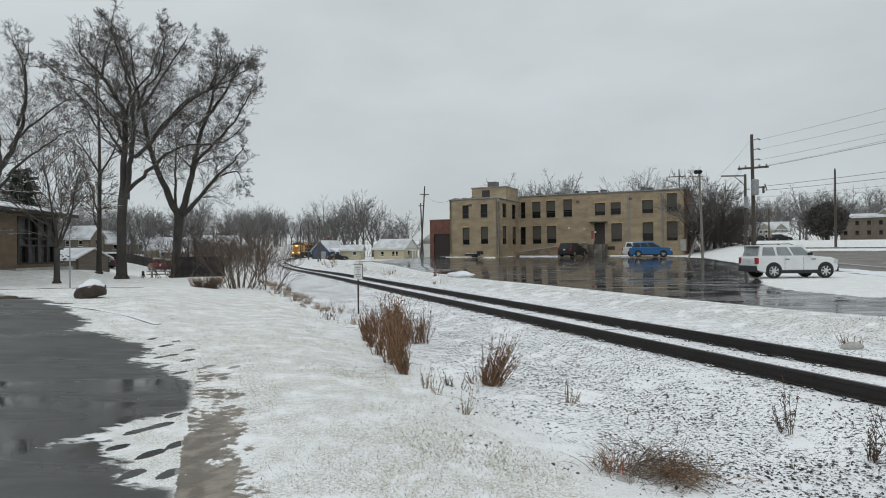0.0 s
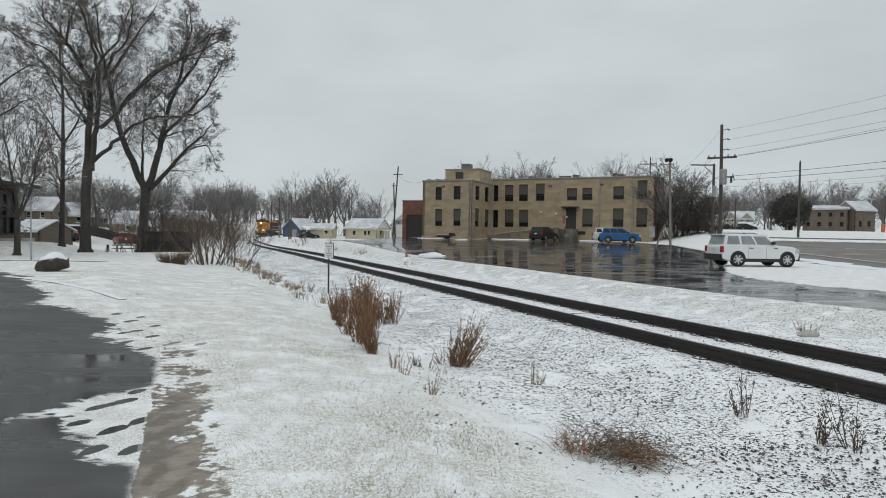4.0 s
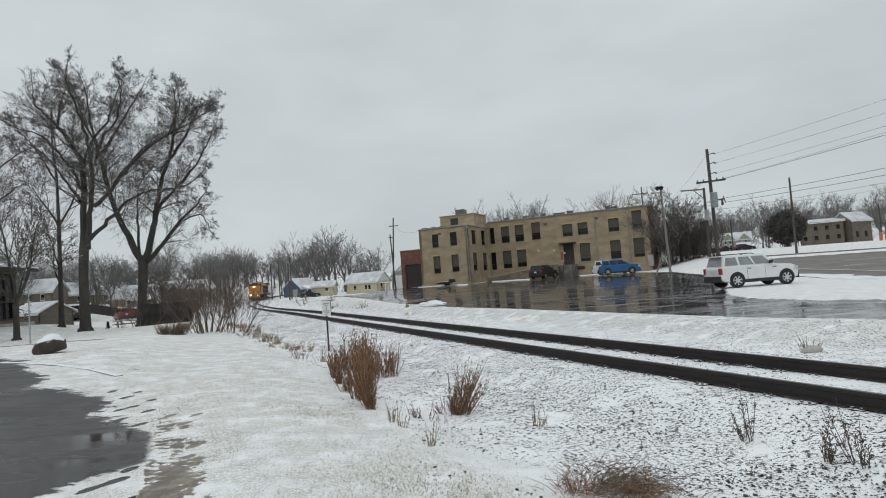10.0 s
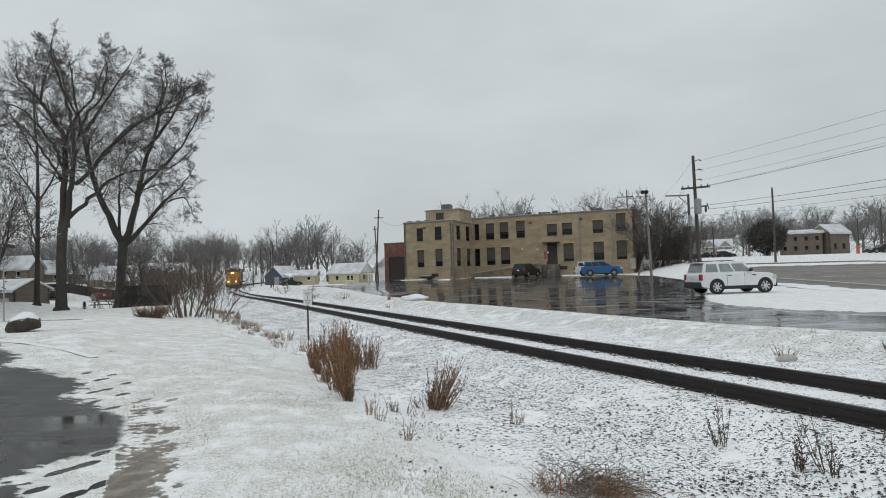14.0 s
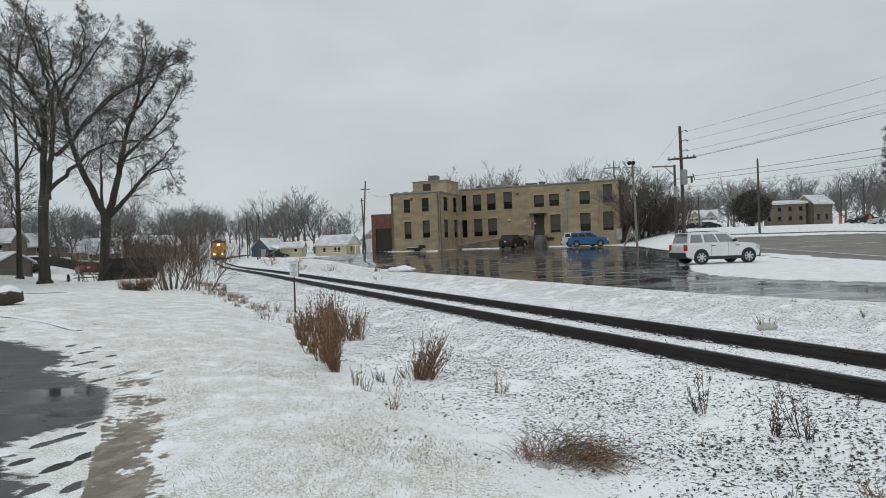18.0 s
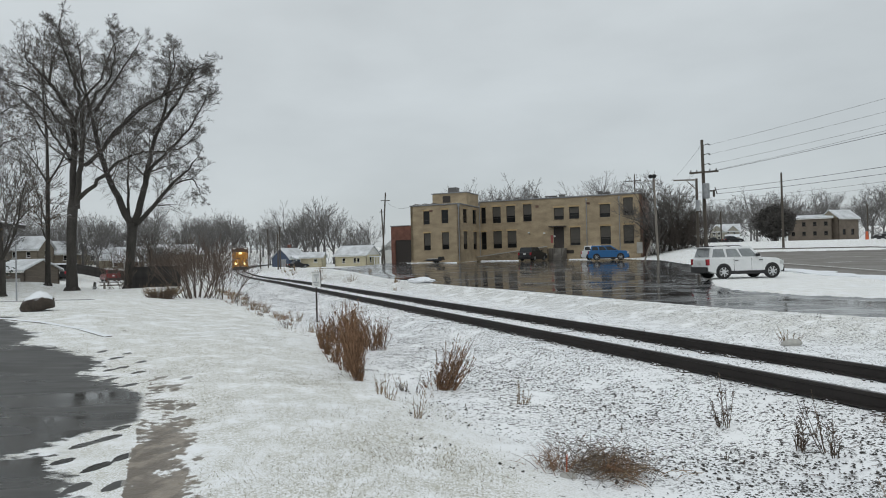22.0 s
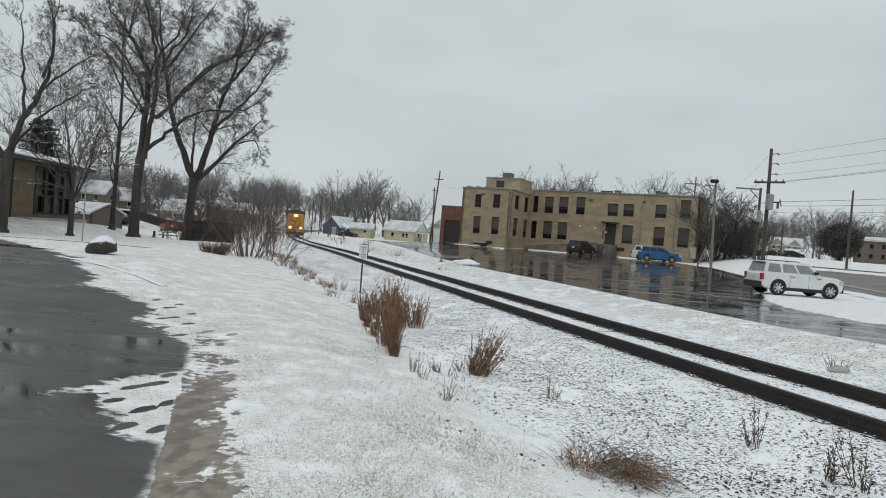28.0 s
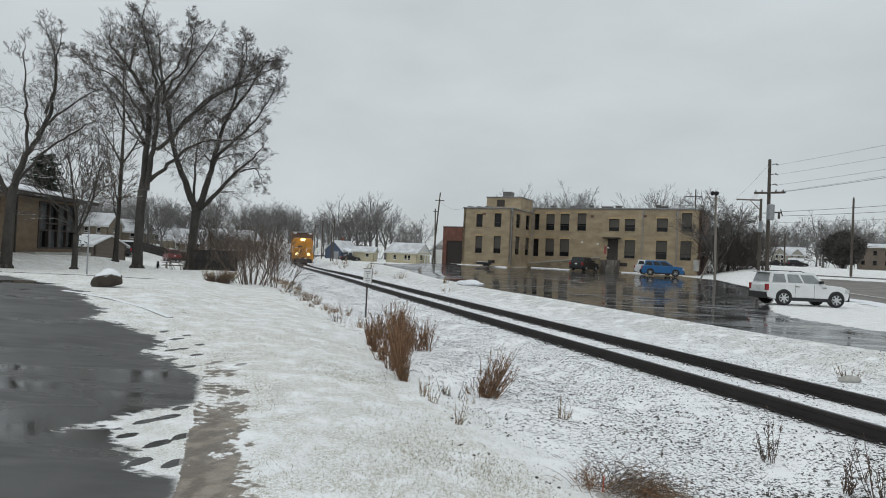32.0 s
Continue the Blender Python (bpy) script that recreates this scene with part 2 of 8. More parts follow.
# ---- mesh helpers ----
class Shape:
    """Collects vertices and faces for one mesh."""

    def __init__(self):
        self.v, self.f = [], []

    def add(self, vs, fs):
        k = len(self.v)
        self.v.extend([tuple(p) for p in vs])
        self.f.extend([tuple(i + k for i in q) for q in fs])
        return self

    def box(self, x, y, z, sx, sy, sz, turn=None):
        vs = [Vector((sx * a / 2, sy * b / 2, sz * c / 2)) for a in (-1, 1) for b in (-1, 1) for c in (-1, 1)]
        if turn is not None:
            vs = [turn @ p for p in vs]
        vs = [p + Vector((x, y, z)) for p in vs]
        return self.add(vs, [(0, 1, 3, 2), (4, 6, 7, 5), (0, 4, 5, 1), (2, 3, 7, 6), (0, 2, 6, 4), (1, 5, 7, 3)])

    def span(self, a, b):
        return self.box((a[0] + b[0]) / 2, (a[1] + b[1]) / 2, (a[2] + b[2]) / 2, abs(b[0] - a[0]), abs(b[1] - a[1]), abs(b[2] - a[2]))

    def tube(self, pts, radii, sides=6, cap=True):
        pts = [Vector(p) for p in pts]
        if not isinstance(radii, (list, tuple)):
            radii = [radii] * len(pts)
        k = len(self.v)
        side = None
        for i, p in enumerate(pts):
            d = (pts[min(i + 1, len(pts) - 1)] - pts[max(i - 1, 0)])
            d = d.normalized() if d.length > 1e-9 else Vector((0, 0, 1))
            ref = side if side is not None else (Vector((1, 0, 0)) if abs(d.x) < 0.8 else Vector((0, 1, 0)))
            side = (ref - d * ref.dot(d)).normalized()
            up = d.cross(side)
            for j in range(sides):
                a = 2 * math.pi * j / sides
                self.v.append(tuple(p + (side * math.cos(a) + up * math.sin(a)) * radii[i]))
        n = len(pts)
        for i in range(n - 1):
            for j in range(sides):
                q = (j + 1) % sides
                self.f.append((k + i * sides + j, k + i * sides + q, k + (i + 1) * sides + q, k + (i + 1) * sides + j))
        if cap:
            self.f.append(tuple(k + j for j in reversed(range(sides))))
            self.f.append(tuple(k + (n - 1) * sides + j for j in range(sides)))
        return self

    def disc(self, c, axis, r, h, sides=16):
        c, axis = Vector(c), Vector(axis).normalized()
        return self.tube([c - axis * h / 2, c + axis * h / 2], r, sides)

    def prism(self, poly, y0, y1):
        """A polygon in x and z, pulled along y."""
        n = len(poly)
        vs = [(p[0], y0, p[1]) for p in poly] + [(p[0], y1, p[1]) for p in poly]
        fs = [tuple(range(n)), tuple(range(2 * n - 1, n - 1, -1))] + [(i, n + i, n + (i + 1) % n, (i + 1) % n) for i in range(n)]
        return self.add(vs, fs)

    def slab(self, poly, z0, z1):
        """A polygon in x and y, pulled along z."""
        n = len(poly)
        vs = [(p[0], p[1], z0) for p in poly] + [(p[0], p[1], z1) for p in poly]
        fs = [tuple(range(n - 1, -1, -1)), tuple(range(n, 2 * n))] + [(i, (i + 1) % n, n + (i + 1) % n, n + i) for i in range(n)]
        return self.add(vs, fs)

    def mesh(self, name, mat, bevel=0.0, smooth=False):
        me = bpy.data.meshes.new(name)
        me.from_pydata(self.v, [], self.f)
        bm = bmesh.new()
        bm.from_mesh(me)
        bmesh.ops.recalc_face_normals(bm, faces=bm.faces)
        if bevel:
            bmesh.ops.bevel(bm, geom=[e for e in bm.edges if e.calc_face_angle(0) > 0.5], offset=bevel, segments=2, affect="EDGES", profile=0.6)
        bm.to_mesh(me)
        bm.free()
        me.materials.append(mat)
        if smooth:
            me.polygons.foreach_set("use_smooth", [True] * len(me.polygons))
        return me

    def quick(self, name, mat, smooth=False):
        me = bpy.data.meshes.new(name)
        me.from_pydata(self.v, [], self.f)
        me.materials.append(mat)
        if smooth:
            me.polygons.foreach_set("use_smooth", [True] * len(me.polygons))
        return me


def part(name, sh, mat, parent=None, label="", bevel=0.0, smooth=False, quick=False):
    """Links a shape as one mesh object, under a thing or a part where one is given."""
    me = sh.quick(name, mat, smooth) if quick else sh.mesh(name, mat, bevel, smooth)
    ob = new(name, me)
    if parent is not None:
        ob.parent = parent
    if label:
        ob["label"] = label
    return ob


def thing(name, m, label, category, group="", kind=""):
    ob = new(name)
    ob.matrix_basis = m
    return tagged(ob, label, category, group, kind)


def smooth(a, b, x):
    t = min(1.0, max(0.0, (x - a) / (b - a)))
    return t * t * (3 - 2 * t)


def lerp(a, b, t):
    return a + (b - a) * t


# ---- plan: the line of the track and the lie of the land ----
UX, UY = -0.386, 0.9225     # along the track, away from the crossing
NX, NY = 0.9225, 0.386      # across it, towards the factory
D_TRACK = 7.36


def track_offset(s):
    """The bend: easy from 40 m, tighter from 150 m."""
    return D_TRACK + 0.0004 * max(0.0, s - 40.0) ** 2 + 0.003 * max(0.0, s - 150.0) ** 2


def track_slope(s):
    return 0.0008 * max(0.0, s - 40.0) + 0.006 * max(0.0, s - 150.0)


def track_rise(s):
    return 0.77 * smooth(150, 205, s) - 0.26 * smooth(42, 85, s)


def track_point(s, d=0.0, z=0.0):
    """A point at s metres along the track, d metres across from its middle."""
    slope = track_slope(s)
    ln = math.hypot(1, slope)
    k = track_offset(s) + d / ln
    s2 = s - d * slope / ln
    return Vector((UX * s2 + NX * k, UY * s2 + NY * k, z + track_rise(s)))


def track_turn(s):
    slope = track_slope(s)
    return math.degrees(math.atan2(UY + NY * slope, UX + NX * slope)) - 90.0


def bands(x, table):
    for (a, za), (b, zb) in zip(table, table[1:]):
        if x <= b:
            return lerp(za, zb, smooth(a, b, x))
    return table[-1][1]


def land(x, y):
    """Height of the ground."""
    s, d = x * UX + y * UY, x * NX + y * NY
    dd = d - track_offset(s)
    rise = track_rise(s)
    # lawn side
    left = 0.36 * smooth(8, 17, s) * smooth(0.8, -2.5, d) - (0.4 * smooth(22, 36, s) + 0.55 * smooth(42, 62, s) + 0.4 * smooth(62, 95, s)) * smooth(2, -3, d)
    left += 0.75 * smooth(-24, -29.5, x) * smooth(25, 34, y) * smooth(50, 44, y)
    left += 1.1 * smooth(-49, -58, x) * smooth(58, 80, y) + 1.5 * smooth(88, 122, y) * smooth(-34, -52, x)
    left += 3.0 * smooth(160, 270, y) + 6.0 * smooth(250, 600, y)
    # factory side
    lot = 0.0167 * max(0.0, min(y, 86.0 - 24.0 * smooth(-6, -14, x)) - 35.0) - (0.2 * smooth(74, 92, y) + 0.7 * smooth(92, 125, y)) * smooth(-7, -15, x)
    east = 0.028 * max(0.0, min(y, 75.0) - 30.0) + 0.55 * smooth(62, 72, y) + 0.95 * smooth(72, 108, y)
    far = 0.0095 * max(0.0, y - 100.0) + 9.0 * smooth(200, 420, y) * smooth(20, 120, x)
    right = lerp(lot, east, smooth(16 + 0.16 * (y - 30), 24 + 0.16 * (y - 30), x)) + far
    prof = bands(dd, [(-7.2, 0.0), (-5.4, -0.2), (-4.2, -0.37), (-2.4, -0.42), (-1.45, -0.226), (1.45, -0.226), (2.5, -0.38), (3.6, -0.36), (5.4, -0.03), (6.2, -0.02)]) + rise
    if dd < -7.2:
        return left
    if dd < -4.0:
        return lerp(left, prof, smooth(-7.2, -4.6, dd)) if dd < -4.6 else prof
    k = smooth(40, 62, s)
    if dd > 6.0 - 3.4 * k:
        return lerp(prof, right, smooth(6.0 - 3.4 * k, 9.0 - 2.5 * k, dd))
    return prof


# ---- ground: one sheet to the horizon, split where the paving begins ----
CAR_PARK = [(-60, -30), (-1.0, -4), (-1.25, 1.8), (-1.5, 2.5), (-1.78, 3.1), (-1.98, 3.53), (-2.14, 3.88), (-2.38, 3.91), (-2.66, 4.2), (-3.0, 4.5), (-3.15, 4.9), (-3.55, 4.81), (-3.32, 5.12), (-3.31, 5.46), (-3.17, 5.67), (-2.95, 5.94), (-3.58, 7.18),
            (-3.86, 7.39), (-4.45, 8.04), (-4.96, 8.44), (-5.21, 9.3), (-5.67, 9.75), (-6.52, 10.29), (-7.47, 10.81), (-7.4, 11.27), (-8.89, 12.76), (-9.92, 14.2), (-11.83, 15.8), (-15.5, 18.6), (-60, 23)]
# footprints melted through the snow: x, y, turn in degrees, length
PRINTS = [(-5.66, 10.14, 20, 0.3), (-5.16, 9.63, 32, 0.42), (-4.77, 8.69, 25, 0.3), (-4.67, 8.88, 40, 0.28), (-4.42, 8.05, 10, 0.3), (-5.21, 10.09, 30, 0.26), (-4.31, 8.57, 42, 0.34), (-3.98, 7.67, 30, 0.36), (-3.04, 5.66, 15, 0.26),
          (-2.66, 4.56, 28, 0.34), (-2.56, 4.14, 20, 0.30), (-2.31, 4.16, 24, 0.28), (-2.57, 4.79, 10, 0.3), (-3.0, 5.3, 50, 0.42), (-3.1, 5.12, 40, 0.30), (-3.0, 4.71, 60, 0.25), (-4.62, 9.32, 25, 0.3),
          (-3.78, 8.09, 20, 0.34), (-3.43, 8.07, 30, 0.3), (-3.37, 7.54, 30, 0.36), (-2.79, 6.44, 35, 0.3), (-2.51, 5.51, 28, 0.28), (-2.66, 6.02, 15, 0.26), (-2.29, 4.96, 20, 0.3)]
FACTORY_LOT = [(34, -20), (17.5, 3.2), (9.5, 13.2), (7.5, 16.4), (5.2, 22), (2.6, 28.6), (0.4, 33.5), (-3.4, 44), (-12, 66), (-14.8, 73.5), (-17.6, 82), (-18.5, 92), (-16, 99), (-8, 99), (-6.5, 92), (-8, 88),
               (-7.6, 86.6), (-4.4, 82.2), (2.0, 79.8), (5.0, 86), (15, 83.5), (22.2, 79.2), (23.3, 67.3), (21.0, 52.4), (18.2, 43), (16.2, 37.6), (13.9, 32.7), (11.8, 27.6), (10.93, 23.7), (11.6, 20.4), (12.8, 18.4), (19.5, 8.5), (40, -20)]
STREET = [(25, 52), (22.4, 42), (21.4, 34.5), (21.0, 30), (20.8, 26), (21, 18), (42, -30), (95, -10), (75, 32), (52, 60), (48, 65.8), (42, 66.0), (36, 66.3), (31, 66.8), (27, 61)]


def outline_distance(x, y, poly):
    """Signed distance to a closed outline in metres, positive inside."""
    inside, best = False, 1e9
    n = len(poly)
    for i in range(n):
        (x0, y0), (x1, y1) = poly[i], poly[(i + 1) % n]
        if (y0 > y) != (y1 > y) and x < (x1 - x0) * (y - y0) / (y1 - y0) + x0:
            inside = not inside
        dx, dy = x1 - x0, y1 - y0
        t = min(1.0, max(0.0, ((x - x0) * dx + (y - y0) * dy) / (dx * dx + dy * dy)))
        best = min(best, (x - x0 - t * dx) ** 2 + (y - y0 - t * dy) ** 2)
    return math.sqrt(best) * (1 if inside else -1)


def ground_material():
    m = bpy.data.materials.new("snowy_ground")
    m.use_nodes = True
    N, L = m.node_tree.nodes, m.node_tree.links
    bs = N["Principled BSDF"]
    tc = N.new("ShaderNodeTexCoord")

    def attr(name):
        a = N.new("ShaderNodeAttribute")
        a.attribute_name = name
        return a.outputs["Fac"]

    def noise_of(scale, detail=4, rough=0.55, stretch=None, turn=0.0):
        n = N.new("ShaderNodeTexNoise")
        n.inputs["Scale"].default_value, n.inputs["Detail"].default_value, n.inputs["Roughness"].default_value = scale, detail, rough
        v = tc.outputs["Object"]
        if stretch:
            mp = N.new("ShaderNodeMapping")
            mp.inputs["Scale"].default_value = stretch
            mp.inputs["Rotation"].default_value = (0, 0, turn)
            L.new(v, mp.inputs[0])
            v = mp.outputs[0]
        L.new(v, n.inputs["Vector"])
        return n.outputs[0]

    def op(kind, a, b=None, c=None):
        n = N.new("ShaderNodeMath")
        n.operation = kind
        for i, v in enumerate((a, b, c)):
            if v is None:
                continue
            if isinstance(v, (int, float)):
                n.inputs[i].default_value = v
            else:
                L.new(v, n.inputs[i])
        return n.outputs[0]

    def span(v, a, b, lo=0.0, hi=1.0):
        n = N.new("ShaderNodeMapRange")
        n.interpolation_type = "SMOOTHSTEP"
        for k, q in (("From Min", a), ("From Max", b), ("To Min", lo), ("To Max", hi)):
            n.inputs[k].default_value = q
        L.new(v, n.inputs[0])
        return n.outputs[0]

    def mix(f, a, b):
        n = N.new("ShaderNodeMix")
        n.data_type = "RGBA"
        if isinstance(f, (int, float)):
            n.inputs[0].default_value = f
        else:
            L.new(f, n.inputs[0])
        for i, v in ((6, a), (7, b)):
            if isinstance(v, tuple):
                n.inputs[i].default_value = (*v, 1)
            else:
                L.new(v, n.inputs[i])
        return n.outputs[2]

    wet, amp, stone, slush, lawn = attr("wet"), attr("amp"), attr("stone"), attr("slush"), attr("lawn")
    big, mid, fine, tiny = noise_of(0.35), noise_of(2.2, 5), noise_of(9, 5, 0.6), noise_of(38, 3, 0.6)
    # snow, thin over grass and stones
    snow = mix(span(big, 0.35, 0.65), (0.875, 0.887, 0.90), (0.922, 0.928, 0.933))
    grain = noise_of(75, 3, 0.65)
    thin = span(op("ADD", op("MULTIPLY", mid, 0.5), op("MULTIPLY", big, 0.5)), 0.40, 0.58)
    blades = op("MULTIPLY", span(tiny, 0.50, 0.64), thin)
    snow = mix(op("MULTIPLY", op("MULTIPLY", blades, lawn), 0.85), snow, (0.33, 0.305, 0.215))
    snow = mix(op("MULTIPLY", op("MULTIPLY", op("MULTIPLY", span(grain, 0.46, 0.58), span(mid, 0.30, 0.56)), lawn), 0.70), snow, (0.40, 0.385, 0.30))
    snow = mix(op("MULTIPLY", op("MULTIPLY", span(fine, 0.47, 0.68), lawn), 0.34), snow, (0.48, 0.46, 0.37))
    specks = op("MULTIPLY", span(noise_of(20, 3, 0.6, (1, 1.2, 1), 0.4), 0.568, 0.588), span(mid, 0.36, 0.50))
    snow = mix(op("MULTIPLY", specks, stone), snow, (0.055, 0.050, 0.046))
    grit = op("MULTIPLY", span(noise_of(44, 2, 0.5), 0.565, 0.59), span(mid, 0.34, 0.52))
    snow = mix(op("MULTIPLY", op("MULTIPLY", grit, stone), 0.62), snow, (0.085, 0.076, 0.068))
    # trodden brown slush on the footway
    prints = span(noise_of(4.6, 4, 0.6, (1.0, 0.6, 1), 0.4), 0.44, 0.56)
    tread = mix(prints, (0.29, 0.245, 0.195), (0.15, 0.122, 0.093))
    sl = op("MULTIPLY", span(op("ADD", op("ADD", slush, op("MULTIPLY", op("SUBTRACT", mid, 0.5), 1.5)), op("MULTIPLY", op("SUBTRACT", fine, 0.5), 1.5)), 0.42, 0.56), 0.95)
    tread = mix(op("MULTIPLY", span(fine, 0.3, 0.75), 0.5), tread, (0.10, 0.08, 0.06))
    snow = mix(sl, snow, tread)
    # paving
    park = span(attr("across"), 1.0, 0.0)
    foot = span(op("ADD", attr("tread"), op("MULTIPLY", op("SUBTRACT", fine, 0.5), 0.7)), 0.46, 0.56)
    off_path = span(slush, 0.30, 0.12)
    tracks = op("MULTIPLY", foot, off_path)
    edge = op("ADD", wet, op("MULTIPLY", op("SUBTRACT", noise_of(1.15, 5, 0.62, (1.0, 1.9, 1), 0.35), 0.5), amp))
    edge = op("ADD", edge, op("MULTIPLY", op("SUBTRACT", noise_of(7.5, 5, 0.65, (0.7, 1.6, 1), 0.5), 0.5), op("MULTIPLY", amp, 0.8)))
    bare = op("MAXIMUM", span(edge, -0.04, 0.05), tracks)
    snow = mix(op("MULTIPLY", op("MULTIPLY", foot, op("SUBTRACT", 1.0, off_path)), 0.8), snow, (0.16, 0.14, 0.115))
    asphalt = mix(span(big, 0.35, 0.65), (0.030, 0.031, 0.033), (0.055, 0.055, 0.056))
    asphalt = mix(op("MULTIPLY", span(tiny, 0.5, 0.8), 0.35), asphalt, (0.11, 0.11, 0.11))
    asphalt = mix(op("MULTIPLY", park, 0.7), asphalt, mix(span(mid, 0.35, 0.65), (0.042, 0.041, 0.037), (0.064, 0.062, 0.055)))
    dry = attr("dry")
    asphalt = mix(dry, asphalt, mix(span(fine, 0.3, 0.7), (0.140, 0.120, 0.098), (0.190, 0.168, 0.142)))
    col = mix(bare, snow, asphalt)
    L.new(col, bs.inputs["Base Color"])
    film = span(op("ADD", op("MULTIPLY", noise_of(0.5, 4, 0.6, (1.0, 2.6, 1), 0.2), 0.5), op("MULTIPLY", noise_of(0.7, 5, 0.65, (0.22, 1.5, 1), -0.35), 0.5)), 0.42, 0.64, 0.03, 0.30)
    puddle = span(noise_of(0.33, 4, 0.55, (0.5, 1.7, 1), 0.25), 0.52, 0.60)
    matt = op("MULTIPLY", op("MULTIPLY", park, op("SUBTRACT", 1.0, op("MULTIPLY", puddle, 0.95))), 0.36)
    pr = op("ADD", op("ADD", film, matt), op("MULTIPLY", dry, 0.62))
    rough = op("ADD", op("MULTIPLY", pr, bare), op("MULTIPLY", op("SUBTRACT", 1.0, bare), op("SUBTRACT", 0.72, op("MULTIPLY", sl, 0.4))))
    L.new(rough, bs.inputs["Roughness"])
    L.new(op("ADD", 0.25, op("MULTIPLY", bare, 0.35)), bs.inputs["Specular IOR Level"])
    b1, b2 = N.new("ShaderNodeBump"), N.new("ShaderNodeBump")
    b1.inputs["Distance"].default_value, b2.inputs["Distance"].default_value = 0.028, 0.02
    keep = op("SUBTRACT", 1.0, op("MULTIPLY", bare, 0.985))
    L.new(op("MULTIPLY", keep, 0.7), b1.inputs["Strength"])
    L.new(op("MULTIPLY", keep, 0.6), b2.inputs["Strength"])
    L.new(op("SUBTRACT", mid, op("MULTIPLY", bare, 0.5)), b1.inputs["Height"])
    L.new(fine, b2.inputs["Height"])
    L.new(b1.outputs[0], b2.inputs["Normal"])
    L.new(b2.outputs[0], bs.inputs["Normal"])
    return m


M_ground = ground_material()


def kerb_line(s):
    """The footway's edge against the car park, across the track's line."""
    return -0.452 - 0.012 * max(0.0, s - 3.5)


def near_box(x, y, poly, pad=6.0):
    xs, ys = [p[0] for p in poly], [p[1] for p in poly]
    return min(xs) - pad < x < max(xs) + pad and min(ys) - pad < y < max(ys) + pad


def build_ground():
    # rings round the viewpoint, finer in front
    angles = []
    a = -180.0
    while a < 180.0:
        angles.append(a)
        a += 0.42 if -46 <= a < 46 else (1.2 if -75 <= a < 75 else 6.0)
    radii, r = [0.0], 1.0
    while r < 3500:
        radii.append(r)
        r *= 1.011 if 2.6 < r < 13 else (1.017 if r < 140 else 1.07)
    pts, att = [(0.0, 0.0, land(0, 0))], [(-5.0, 0.3, 0.0, 0.0, 1.0, 0.0, 0.0, 0.0)]
    for r in radii[1:]:
        for a in angles:
            x, y = r * math.sin(radians(a)), r * math.cos(radians(a))
            z = land(x, y)
            s, d = x * UX + y * UY, x * NX + y * NY
            dd = d - track_offset(s)
            wet, amp, dry = -5.0, 0.3, 0.0
            for poly, am, dr in ((CAR_PARK, 1.05, 0.0), (FACTORY_LOT, 0.5, 0.0), (STREET, 0.5, 0.75)):
                if r < 140 and near_box(x, y, poly):
                    k = outline_distance(x, y, poly)
                    if k > wet:
                        wet, amp, dry = max(-5.0, min(5.0, k)), am, dr
            if amp > 1.0 and s < 8.5:
                # the kerb of the footway cuts the paving off cleanly
                edge = kerb_line(s) - d
                amp = lerp(0.12, 0.62, smooth(0.0, 0.35, edge))
                wet = min(wet, edge) if s < 8.2 else wet
                if edge < 0 and s < 8.2:
                    amp = 0.1
            if wet > -0.15 and amp < 1.0 and x > -1:
                z -= 0.07 * smooth(-0.15, 0.25, wet)
            stone = max(smooth(4.6, 3.0, abs(dd + 0.4)) * (1 - 0.5 * smooth(0.85, 0.6, abs(dd))), 0.75 * smooth(2.0, 3.0, dd) * smooth(8.0, 4.5, dd))
            slush = smooth(0.34, -0.30, d) * smooth(-0.03, 0.02, d - kerb_line(s)) * (0.42 * smooth(9.8, 8.6, s) + 0.40 * smooth(7.0, 5.2, s))
            lawn = smooth(-4.0, -5.8, dd) + 0.65 * smooth(3.4, 4.6, dd)
            z += 0.02 * noise.noise((x * 0.9, y * 0.9, 0.0)) if wet < -0.3 else 0.0
            tread = 0.0
            if 3.0 < r < 13 and -7 < x < -1.5:
                for px, py, turn, ln in PRINTS:
                    ex, ey = x - px, y - py
                    if abs(ex) < 0.5 and abs(ey) < 0.5:
                        c, w = math.cos(radians(0.55 * turn)), math.sin(radians(0.55 * turn))
                        u, v = ex * w + ey * c, ex * c - ey * w
                        tread = max(tread, 1.5 - math.hypot(u / (ln * 0.40), v / (0.065 + 0.012 * math.sin(9 * u))))
            pts.append((x, y, z))
            att.append((wet, amp, stone, slush, min(1.0, lawn), dry, d, tread))
    n = len(angles)
    faces = [(0, 1 + j, 1 + (j + 1) % n) for j in range(n)]
    for i in range(len(radii) - 2):
        k = 1 + i * n
        for j in range(n):
            q = (j + 1) % n
            faces.append((k + j, k + n + j, k + n + q, k + q))
    sets = {"ground": [], "car_park_pavement": [], "factory_lot_pavement": [], "road": []}
    for f in faces:
        w = [att[i] for i in f]
        near = max(q[0] for q in w) > -1.6
        key = "ground"
        if near:
            q = max(w, key=lambda v: v[0])
            key = "road" if q[5] else ("car_park_pavement" if q[6] < 0 else "factory_lot_pavement")
        sets[key].append(f)
    labels = {"ground": "snow-dusted ground with grass, gravel bank and ditch", "car_park_pavement": "wet dark asphalt car park edged with slush",
              "factory_lot_pavement": "flooded black asphalt lot reflecting the factory", "road": "grey salted street with faint white lane lines"}
